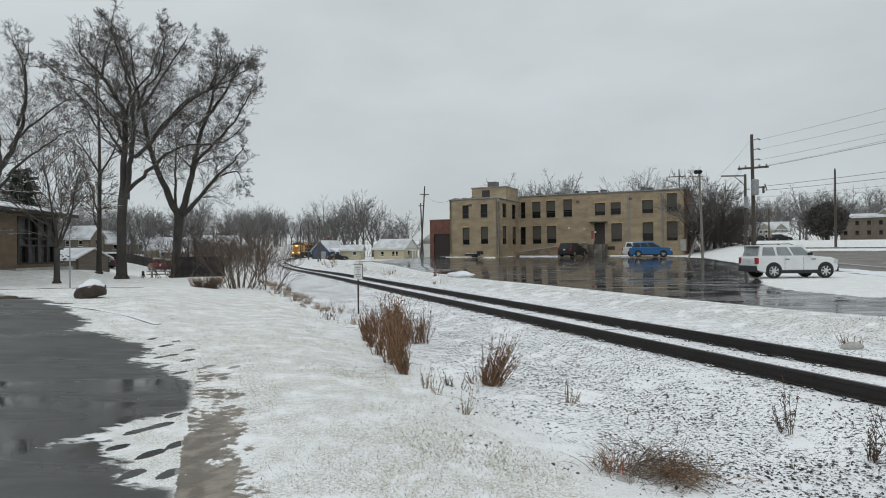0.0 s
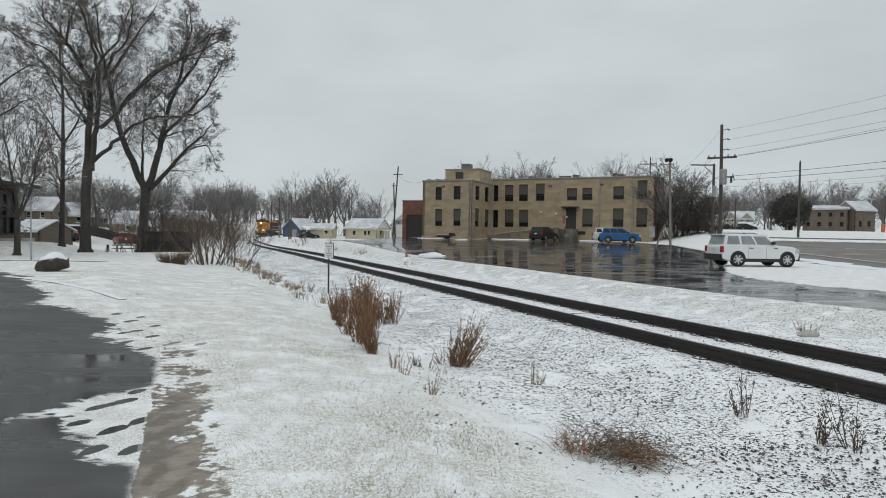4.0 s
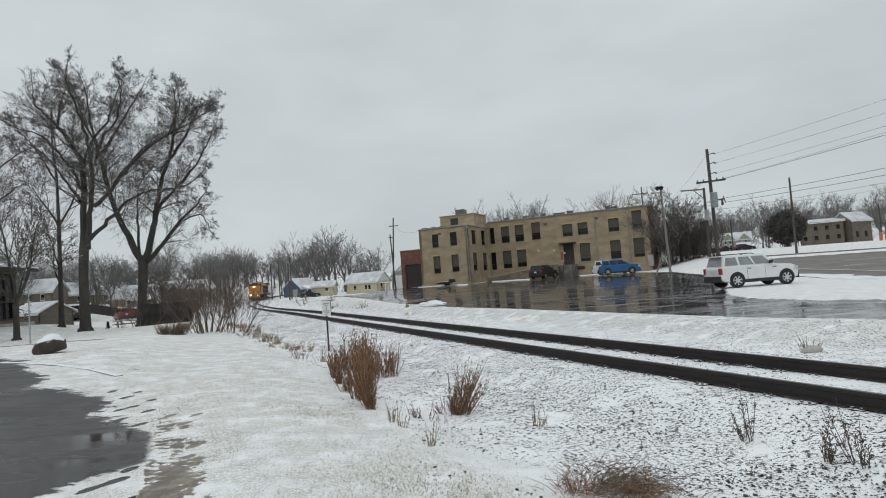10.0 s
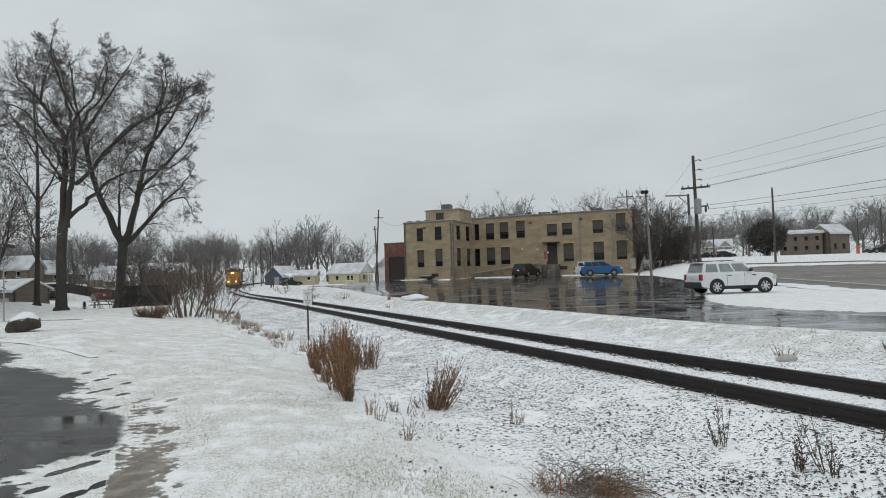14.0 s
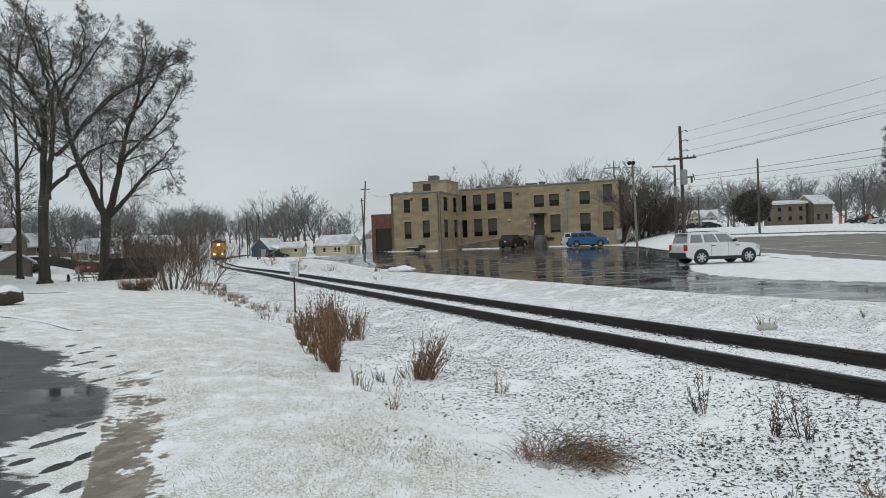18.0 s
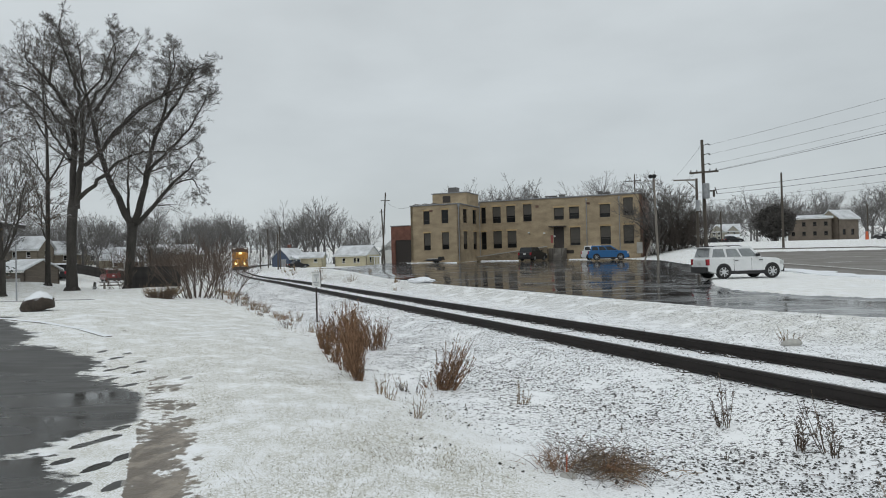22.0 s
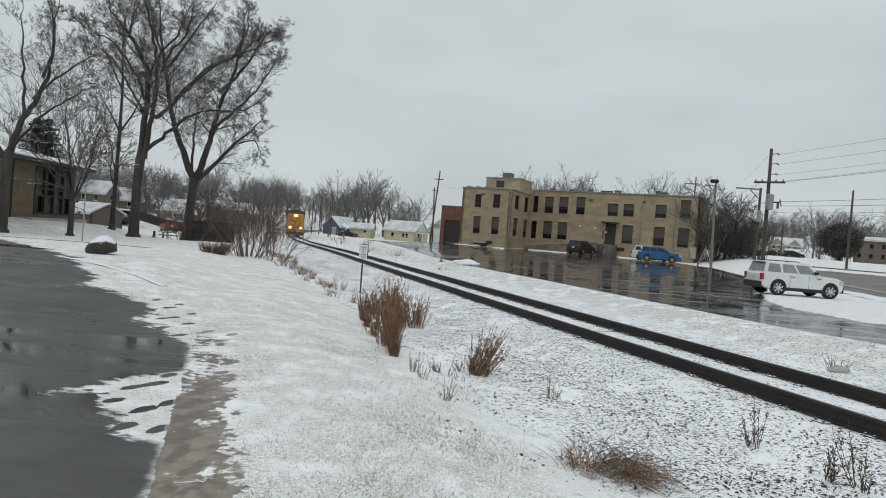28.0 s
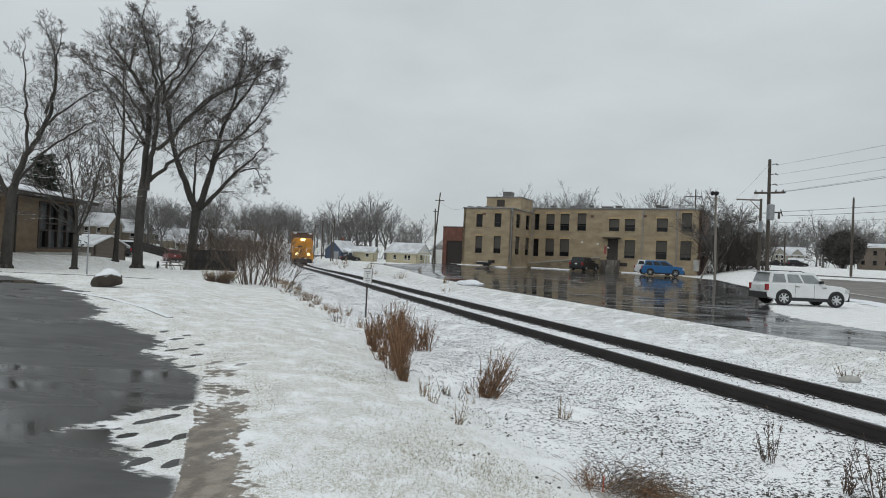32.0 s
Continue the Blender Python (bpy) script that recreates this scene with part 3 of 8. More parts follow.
    for key, fs in sets.items():
        used = sorted({i for f in fs for i in f})
        at = {v: i for i, v in enumerate(used)}
        me = bpy.data.meshes.new(key)
        me.from_pydata([pts[i] for i in used], [], [tuple(at[i] for i in f) for f in fs])
        for c, name in enumerate(("wet", "amp", "stone", "slush", "lawn", "dry", "across", "tread")):
            la = me.attributes.new(name, "FLOAT", "POINT")
            la.data.foreach_set("value", [att[i][c] for i in used])
        me.polygons.foreach_set("use_smooth", [True] * len(me.polygons))
        me.materials.append(M_ground)
        tagged(new(key, me), labels[key], "ground" if key == "ground" else "pavement", kind="structure")


build_ground()


# ---- railway ----
def build_track():
    railway = thing("railway_track", pose(0, 0, 0), "single railway track with dark rails on snowy timber ties", "railway track", kind="structure")
    steps = [(-40 + 4 * i) for i in range(66)]
    prof = [(-0.07, 0.0), (-0.07, 0.012), (-0.012, 0.03), (-0.010, 0.125), (-0.036, 0.135), (-0.036, 0.165), (-0.030, 0.175), (0.030, 0.175), (0.036, 0.165), (0.036, 0.135), (0.010, 0.125), (0.012, 0.03), (0.07, 0.012), (0.07, 0.0)]
    for side in (-0.7525, 0.7525):
        sh, top = Shape(), Shape()
        k = len(prof)
        for s in steps:
            for px, pz in prof:
                sh.v.append(tuple(track_point(s, side + px, -0.205 + pz)))
            for px in (-0.028, 0.028):
                top.v.append(tuple(track_point(s, side + px, -0.029)))
        for i in range(len(steps) - 1):
            for j in range(k):
                q = (j + 1) % k
                sh.f.append((i * k + j, i * k + q, (i + 1) * k + q, (i + 1) * k + j))
            top.f.append((2 * i, 2 * i + 1, 2 * i + 3, 2 * i + 2))
        rail = part("rail", sh, M_rail, railway, "dark rusty steel rail")
        part("running_face", top, M_railtop, rail)
    tie = Shape().box(0, 0, 0, 2.6, 0.22, 0.16).mesh("tie", M_tie, bevel=0.015)
    plate = Shape().box(-0.7525, 0, 0.088, 0.30, 0.16, 0.02).box(0.7525, 0, 0.088, 0.30, 0.16, 0.02)
    for px in (-0.87, -0.635, 0.635, 0.87):
        plate.box(px, 0.05, 0.104, 0.025, 0.025, 0.03).box(px, -0.05, 0.104, 0.025, 0.025, 0.03)
    plate = plate.mesh("tie_plate", M_tie)
    rnd = random.Random(4)
    rest, k = Shape(), 0
    s = -14.0
    while s < 215:
        p = track_point(s, rnd.uniform(-0.04, 0.04), -0.306 + rnd.uniform(-0.014, 0.008))
        turn = track_turn(s) + rnd.uniform(-1, 1)
        if k < 150:
            ob = new("tie", tie)
            ob.parent = railway
            ob.matrix_basis = pose(p.x, p.y, p.z, 0, 0, turn)
            pl = new("tie_plate", plate)
            pl.parent = ob
        else:
            rest.box(p.x, p.y, p.z, 2.6, 0.22, 0.16, Euler((0, 0, radians(turn))).to_matrix())
        s += 0.55
        k += 1
    ob = part("far_ties", rest, M_tie, railway, "distant snowy timber ties", quick=True)
    ob["kind"] = "stuff"


build_track()


# ---- walls with openings ----
def wall_shape(sh, a, b, z0, z1, thick, holes, inward):
    """A wall from a to b in plan, with rectangular openings (u0, u1, z0, z1), its outer face on the line."""
    a, b, inward = Vector(a), Vector(b), Vector(inward)
    ln = (b - a).length
    e = (b - a) / ln
    us = sorted({0.0, ln, *[h[0] for h in holes], *[h[1] for h in holes]})
    zs = sorted({z0, z1, *[h[2] for h in holes], *[h[3] for h in holes]})
    for u0, u1 in zip(us, us[1:]):
        run = None
        cells = []
        for q0, q1 in zip(zs, zs[1:]):
            um, zm = (u0 + u1) / 2, (q0 + q1) / 2
            if any(h[0] < um < h[1] and h[2] < zm < h[3] for h in holes):
                if run:
                    cells.append(run)
                run = None
            else:
                run = (run[0], q1) if run else (q0, q1)
        if run:
            cells.append(run)
        for q0, q1 in cells:
            p0, p1 = a + e * u0, a + e * u1
            p2, p3 = p1 + inward * thick, p0 + inward * thick
            sh.slab([p0, p1, p2, p3], q0, q1)
    return sh


def window_unit(parent, m, w, h, frame, blind=0.0, rail=True, sill=None, bars=0):
    """A window in its opening: outer plane y = 0, depth to +y; origin at the middle of its sill."""
    ob = new("window")
    ob.parent = parent
    ob.matrix_basis = m
    t = 0.07
    fr = Shape().span((-w / 2, 0.10, 0), (-w / 2 + t, 0.18, h)).span((w / 2 - t, 0.10, 0), (w / 2, 0.18, h))
    fr.span((-w / 2 + t, 0.10, 0), (w / 2 - t, 0.18, t)).span((-w / 2 + t, 0.10, h - t), (w / 2 - t, 0.18, h))
    if rail:
        fr.span((-w / 2 + t, 0.11, h * 0.30), (w / 2 - t, 0.17, h * 0.30 + 0.05))
    for i in range(bars):
        x = -w / 2 + w * (i + 1) / (bars + 1)
        fr.span((x - 0.025, 0.115, t), (x + 0.025, 0.165, h - t))
    part("window_frame", fr, frame, ob)
    part("pane", Shape().span((-w / 2 + t, 0.138, t), (w / 2 - t, 0.146, h - t)), M_glass, ob, "dark window glass")
    if blind:
        part("blind", Shape().span((-w / 2 + t, 0.124, h * (1 - blind)), (w / 2 - t, 0.132, h - t)), M_blind, ob, "drawn grey blind")
    if sill:
        part("window_sill", Shape().span((-w / 2 - 0.06, -0.05, -0.09), (w / 2 + 0.06, 0.12, -0.002)), sill, ob, "snowy stone sill")
    return ob


# ---- the cream brick factory ----
FE, FI = Vector((0.9304, -0.3665)), Vector((0.3665, 0.9304))   # along its front, into it
F_WING = Vector((2.05, 80.0))
F_TURN = math.degrees(math.atan2(FE.y, FE.x))
WING_W, WING_D, MAIN_L = 6.85, 8.3, 21.8


def fpos(u, v):
    p = F_WING + FE * u + FI * v
    return p


def build_factory():
    g = 0.2
    top_wing, top_main = 8.2, 8.97
    fac = thing("factory_building", pose(F_WING.x, F_WING.y, 0, 0, 0, F_TURN), "two-storey cream brick factory with flat roof and dark windows", "building")
    # openings: middle u, sill z, width, height, blind
    FRONT = [(2.28, 5.78, 0.88, 1.73, 0), (4.85, 5.83, 0.94, 1.75, 0), (2.32, 2.39, 0.96, 2.24, 0.72), (4.88, 2.44, 0.98, 2.22, 0.72)]
    SIDE = [(2.23, 5.88, 1.55, 1.83, 0), (6.08, 5.84, 1.57, 1.99, 0), (2.22, 2.41, 1.55, 2.37, 0.7), (6.21, 2.4, 1.57, 2.4, 0.7)]
    MAIN = [(0.57, 6.01, 0.66, 2.25, 0), (2.48, 5.99, 1.18, 2.27, 0.6), (4.5, 6.01, 1.24, 2.29, 0.6), (6.83, 6.04, 1.18, 2.35, 0.6), (11.12, 6.08, 1.32, 1.62, 0.7), (13.14, 6.12, 1.3, 1.61, 0.5), (17.13, 6.16, 1.33, 1.69, 0.68), (20.04, 6.26, 1.19, 2.32, 0.75), (0.56, 2.38, 0.74, 2.44, 0), (2.53, 2.47, 1.22, 2.42, 0.75), (4.59, 2.51, 1.28, 2.36, 0.75), (13.22, 2.6, 1.33, 2.39, 0.85), (17.14, 2.63, 1.32, 2.38, 0.6), (20.04, 2.63, 1.29, 2.43, 0.85)]
    DOOR = (11.05, 2.31, 1.36, 2.79)
    V = lambda x, y: Vector((x, y))
    walls = [("front", V(-WING_W, 0), V(0, 0), V(0, 1), g, top_wing, FRONT), ("side", V(0, 0), V(0, WING_D), V(-1, 0), g, top_wing, SIDE),
             ("main", V(0, WING_D), V(MAIN_L, WING_D), V(0, 1), g, top_main, MAIN), ("end", V(MAIN_L, WING_D), V(MAIN_L, WING_D + 15), V(-1, 0), g, top_main, []),
             ("back", V(MAIN_L, WING_D + 15), V(-WING_W, WING_D + 15), V(0, -1), g, top_main, []), ("west", V(-WING_W, WING_D + 15), V(-WING_W, 0), V(1, 0), g, top_wing, [])]
    for name, a, b, inn, z0, z1, holes in walls:
        hs = [(h[0] - h[2] / 2, h[0] + h[2] / 2, h[1], h[1] + h[3]) for h in holes]
        if name == "main":
            hs.append((DOOR[0] - DOOR[2] / 2, DOOR[0] + DOOR[2] / 2, DOOR[1], DOOR[1] + DOOR[3]))
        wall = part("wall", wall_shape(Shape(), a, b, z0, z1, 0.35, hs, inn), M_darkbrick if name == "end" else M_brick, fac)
        e = (b - a).normalized()
        for h in holes:
            p = a + e * h[0]
            turn = math.degrees(math.atan2(inn.y, inn.x)) - 90
            window_unit(wall, pose(p.x, p.y, h[1], 0, 0, turn), h[2], h[3], M_frame_dark, h[4], True, M_brick)
            # soldier-course lintel
            lo = Shape().span((-h[2] / 2 - 0.12, -0.025, h[3]), (h[2] / 2 + 0.12, 0.1, h[3] + 0.2))
            li = part("lintel", lo, M_brick_piece, wall)
            li.matrix_basis = pose(p.x, p.y, h[1], 0, 0, turn)
    # roofs and copings
    part("roof", Shape().slab([(-WING_W, 0.2), (-0.2, 0.2), (-0.2, WING_D), (-WING_W, WING_D)], top_wing - 0.5, top_wing - 0.3), M_roofsnow, fac, "snowy flat roof")
    part("roof", Shape().slab([(-WING_W, WING_D + 0.2), (MAIN_L - 0.2, WING_D + 0.2), (MAIN_L - 0.2, WING_D + 14.8), (-WING_W, WING_D + 14.8)], top_main - 0.5, top_main - 0.3), M_roofsnow, fac, "snowy flat roof")
    for a, b in (((-WING_W - 0.08, -0.1), (0.1, 0.35)), ((-WING_W - 0.08, 0.35), (-WING_W + 0.3, WING_D)), ((-0.30, 0.36), (0.1, WING_D - 0.1))):
        part("coping", Shape().span((*a, top_wing + 0.003), (*b, top_wing + 0.16)), M_stone, fac, "grey metal coping", bevel=0.02)
    for a, b in (((0.0, WING_D - 0.12), (MAIN_L + 0.1, WING_D + 0.35)), ((MAIN_L - 0.3, WING_D + 0.36), (MAIN_L + 0.1, WING_D + 15))):
        part("coping", Shape().span((*a, top_main + 0.003), (*b, top_main + 0.16)), M_stone, fac, "grey metal coping", bevel=0.02)
    # stair tower on the wing's roof
    tw = part("stair_tower", Shape().span((-4.9, 3.0, top_wing - 0.35), (-0.02, 7.9, top_wing + 1.75)), M_brick, fac, "cream brick rooftop stair tower")
    part("coping", Shape().span((-5.0, 2.9, top_wing + 1.755), (0.06, 8.0, top_wing + 1.87)), M_stone, tw)
    part("louvre", Shape().span((-3.4, 2.95, top_wing + 0.55), (-2.3, 3.05, top_wing + 1.45)), M_frame_dark, tw, "dark louvre")
    part("chimney", Shape().span((-2.85, 3.6, top_wing + 1.75), (-1.65, 4.8, top_wing + 2.6)), M_locogrey, tw, "grey square vent box")
    # a raised kerb of roof parapet at the wing's back left
    part("roof_hatch", Shape().span((-WING_W + 1.0, 2.4, top_wing), (-5.05, 5.6, top_wing + 0.42)), M_metal, fac, "low grey roof hatch")
    for u, w, hh in ((2.2, 0.7, 0.55), (4.9, 0.5, 0.55), (7.6, 0.5, 0.62), (9.7, 1.5, 0.5), (11.2, 0.8, 0.6), (16.3, 0.5, 0.75), (17.1, 0.9, 0.55)):
        v = part("roof_vent", Shape().span((u - w / 2, WING_D + 2.0, top_main), (u + w / 2, WING_D + 2.6, top_main + hh)).span((u - w / 2 - 0.08, WING_D + 1.92, top_main + hh + 0.002), (u + w / 2 + 0.08, WING_D + 2.68, top_main + hh + 0.06)), M_locogrey, fac, "small dark roof vent")
    # downpipes
    for u, v, z1 in ((-0.06, -0.09, top_wing), (0.02, WING_D - 0.09, top_main), (14.76, WING_D - 0.09, top_main - 0.2), (18.94, WING_D - 0.09, top_main - 0.2)):
        part("downpipe", Shape().tube([(u, v, 0.9), (u, v, z1)], 0.055, 8).box(u, v, z1 - 0.15, 0.24, 0.18, 0.26), M_metal, fac, "steel downpipe")
    # wall vents and lamps
    for u, z in ((-3.9, 7.5), (8.2, 8.0), (15.0, 8.1)):
        part("wall_vent", Shape().box(u, (0 if u < 0 else WING_D) - 0.03, z, 0.42, 0.08, 0.3), M_darkbrick, fac, "small rusty wall vent")
    for u, z in ((9.1, 4.35), (10.5, 3.9), (7.0, 4.5)):
        part("wall_lamp", Shape().box(u, WING_D - 0.12, z, 0.22, 0.22, 0.2), M_frame_white, fac, "small white wall lamp")
    # the door with its hood and steps
    du, dz, dw, dh = DOOR
    door = part("door", Shape().span((du - dw / 2 + 0.1, WING_D + 0.12, dz), (du + dw / 2 - 0.1, WING_D + 0.18, dz + dh - 0.1)), M_frame_dark, fac, "dark glazed entrance door")
    part("door_frame", Shape().span((du - dw / 2, WING_D + 0.05, dz), (du - dw / 2 + 0.1, WING_D + 0.3, dz + dh)).span((du + dw / 2 - 0.1, WING_D + 0.05, dz), (du + dw / 2, WING_D + 0.3, dz + dh)).span((du - dw / 2, WING_D + 0.05, dz + dh - 0.1), (du + dw / 2, WING_D + 0.3, dz + dh)).span((du - 0.04, WING_D + 0.10, dz), (du + 0.04, WING_D + 0.2, dz + dh - 0.1)), M_black, door)
    part("door_hood", Shape().span((du - dw / 2 - 0.5, WING_D - 1.0, dz + dh + 0.02), (du + dw / 2 + 0.35, WING_D - 0.003, dz + dh + 0.14)), M_frame_dark, fac, "flat dark door hood")
    part("notice", Shape().span((du - dw / 2 - 0.42, WING_D - 0.03, dz + 0.7), (du - dw / 2 - 0.1, WING_D - 0.004, dz + 1.75)), material("faded_red_sign", (0.35, 0.10, 0.09), 0.7), fac, "faded red and white notice")
    landing = part("landing", Shape().span((du - 1.1, WING_D - 1.5, g), (du + 1.0, WING_D - 0.002, dz - 0.02)), M_oldconcrete, fac, "weathered concrete entrance landing")
    for i in range(6):
        part("step", Shape().span((du - 0.2 + 0.0, WING_D - 1.5 - 0.3 * (i + 1), g), (du + 1.0, WING_D - 1.5 - 0.3 * i, dz - 0.02 - 0.18 * (i + 1))), M_oldconcrete, landing)
    for dx in (-0.2, 0.95):
        hr = Shape()
        hr.tube([(du + dx, WING_D - 1.5, dz + 0.9), (du + dx, WING_D - 3.3, dz - 0.15), (du + dx, WING_D - 3.3, g)], 0.03, 6)
        hr.tube([(du + dx, WING_D - 1.5, dz + 0.9), (du + dx, WING_D - 1.5, dz - 0.02)], 0.03, 6).tube([(du + dx, WING_D - 2.4, dz + 0.38), (du + dx, WING_D - 2.4, dz - 0.7)], 0.025, 6)
        part("handrail", hr, M_frame_dark, landing, "dark steel handrail")
    # ramp along the front up to the landing
    rz0, rz1 = 0.95, dz - 0.05
    ramp = part("ramp", Shape().add([(0.3, WING_D - 2.4, g), (du - 1.1, WING_D - 2.4, g), (du - 1.1, WING_D - 1.2, g), (0.3, WING_D - 1.2, g), (0.3, WING_D - 2.4, rz0), (du - 1.1, WING_D - 2.4, rz1), (du - 1.1, WING_D - 1.2, rz1), (0.3, WING_D - 1.2, rz0)],
                                   [(0, 3, 2, 1), (4, 5, 6, 7), (0, 1, 5, 4), (1, 2, 6, 5), (2, 3, 7, 6), (3, 0, 4, 7)]), M_oldbrick, fac, "weathered brick access ramp")
    part("ramp_wall", Shape().add([(0.3, WING_D - 2.6, g), (du - 1.1, WING_D - 2.6, g), (du - 1.1, WING_D - 2.402, g), (0.3, WING_D - 2.402, g), (0.3, WING_D - 2.6, rz0 + 0.35), (du - 1.1, WING_D - 2.6, rz1 + 0.22), (du - 1.1, WING_D - 2.402, rz1 + 0.22), (0.3, WING_D - 2.402, rz0 + 0.35)],
                                  [(0, 3, 2, 1), (4, 5, 6, 7), (0, 1, 5, 4), (1, 2, 6, 5), (2, 3, 7, 6), (3, 0, 4, 7)]), M_oldbrick, ramp, "weathered low brick ramp wall")
    part("ramp_cap", Shape().add([(0.25, WING_D - 2.66, rz0 + 0.353), (du - 1.1, WING_D - 2.66, rz1 + 0.223), (du - 1.1, WING_D - 2.35, rz1 + 0.223), (0.25, WING_D - 2.35, rz0 + 0.353), (0.25, WING_D - 2.66, rz0 + 0.47), (du - 1.1, WING_D - 2.66, rz1 + 0.34), (du - 1.1, WING_D - 2.35, rz1 + 0.34), (0.25, WING_D - 2.35, rz0 + 0.47)],
                                 [(0, 3, 2, 1), (4, 5, 6, 7), (0, 1, 5, 4), (1, 2, 6, 5), (2, 3, 7, 6), (3, 0, 4, 7)]), M_concrete, ramp, "stained concrete cap of the ramp wall")
    # wall cabinet, roof mast and lean-to roofs
    part("wall_cabinet", Shape().span((21.0, WING_D - 0.36, 1.35), (21.7, WING_D - 0.003, 2.75)), M_concrete, fac, "pale grey electrical cabinet", bevel=0.03)
    mast = part("roof_mast", Shape().tube([(20.9, WING_D + 0.5, top_main), (20.9, WING_D + 0.5, top_main + 2.6)], 0.07, 8), M_wood, fac, "dark service mast on the roof")
    part("mast_arm", Shape().box(20.7, WING_D + 0.42, top_main + 1.7, 2.0, 0.09, 0.1), M_wood, mast)
    for x in (-6.5, -5.2, -4.0):
        part("lean_to", Shape().add([(x - 0.55, 0.6, top_wing + 0.16), (x + 0.55, 0.6, top_wing + 0.16), (x + 0.55, 2.2, top_wing + 0.16), (x - 0.55, 2.2, top_wing + 0.16), (x - 0.55, 2.2, top_wing + 0.55), (x + 0.55, 2.2, top_wing + 0.36)], [(0, 3, 2, 1), (0, 1, 5, 4), (1, 2, 5), (0, 4, 3), (2, 3, 4, 5)]), M_locogrey, fac, "low dark roof monitor")
    # red brick garage against the wing
    gar = part("garage", wall_shape(Shape(), V(-WING_W - 3.5, 1.2), V(-WING_W - 0.01, 1.2), g, 5.75, 0.3, [(0.6, 3.3, g, 3.9)], V(0, 1)), M_red, fac, "red brick garage bay")
    part("garage_side", Shape().span((-WING_W - 3.5, 1.5, g), (-WING_W - 3.2, 10, 5.75)), M_red, gar)
    part("garage_roof", Shape().span((-WING_W - 3.2, 1.5, 5.4), (-WING_W - 0.01, 10, 5.55)), M_roofsnow, gar)
    part("coping", Shape().span((-WING_W - 3.55, 1.12, 5.753), (-WING_W - 0.01, 1.55, 5.86)), M_stone, gar)
    gd = part("garage_door", Shape().span((-WING_W - 2.89, 1.36, g), (-WING_W - 0.2, 1.42, 3.9)), M_frame_dark, gar, "dark brown roller door")
    for i in range(6):
        part("panel", Shape().span((-WING_W - 2.87, 1.33, 0.6 + 0.55 * i), (-WING_W - 0.22, 1.358, 1.1 + 0.55 * i)), M_frame_dark, gd)
    part("basement_window", Shape().span((11.95, WING_D - 0.03, 1.55), (13.0, WING_D - 0.003, 2.0)), M_frame_dark, fac, "low barred basement window")
    # low skip box by the wing
    part("foundation", Shape().span((-WING_W - 0.04, -0.05, g), (0.04, -0.003, 1.15)), M_brick, fac)
    return fac


build_factory()


# ---- trees ----
def limb(sh, p, d, length, r, lvl, rnd, spread, lift, twigs, sides, thin, keep=None):
    """A crooked limb with its side shoots; lvl counts down to the twigs."""
    n = 5 if lvl > 1 else (4 if lvl == 1 else 2)
    if thin > 0.02:
        n = (1, 2, 3, 4, 4)[lvl]
    pts, rad = [p.copy()], [r]
    d = d.normalized()
    for i in range(n):
        k = 0.13 if lvl > 1 else 0.08
        d = (d + Vector((rnd.gauss(0, k), rnd.gauss(0, k), rnd.gauss(0, 0.8 * k) + lift))).normalized()
        pts.append(pts[-1] + d * length / n)
        rad.append(max(thin, r * (1 - 0.62 * (i + 1) / n)))
    (keep if keep is not None else sh).tube(pts, rad, sides if lvl > 1 else 3, cap=False)
    if lvl == 0:
        return
    kids = twigs[lvl]
    for k in range(kids):
        f = 0.22 + 0.76 * (k + rnd.random() * 0.9) / kids
        i = min(n - 1, int(f * n))
        q = pts[i].lerp(pts[i + 1], f * n - i)
        side = Vector((rnd.gauss(0, 1), rnd.gauss(0, 1), rnd.gauss(0.1, 0.7)))
        side = (side - d * side.dot(d)).normalized()
        a = radians(rnd.uniform(28, 66)) * spread
        dd = d * math.cos(a) + side * math.sin(a)
        limb(sh, q, dd, max(length * rnd.uniform(0.46, 0.74) * (1.12 - 0.42 * f), 22 * thin), max(thin, rad[i] * 0.55), lvl - 1, rnd, spread, lift, twigs, max(3, sides - 1), thin)
    limb(sh, pts[-1], d, length * 0.45, rad[-1], lvl - 1, rnd, spread, lift, twigs, max(3, sides - 1), thin)


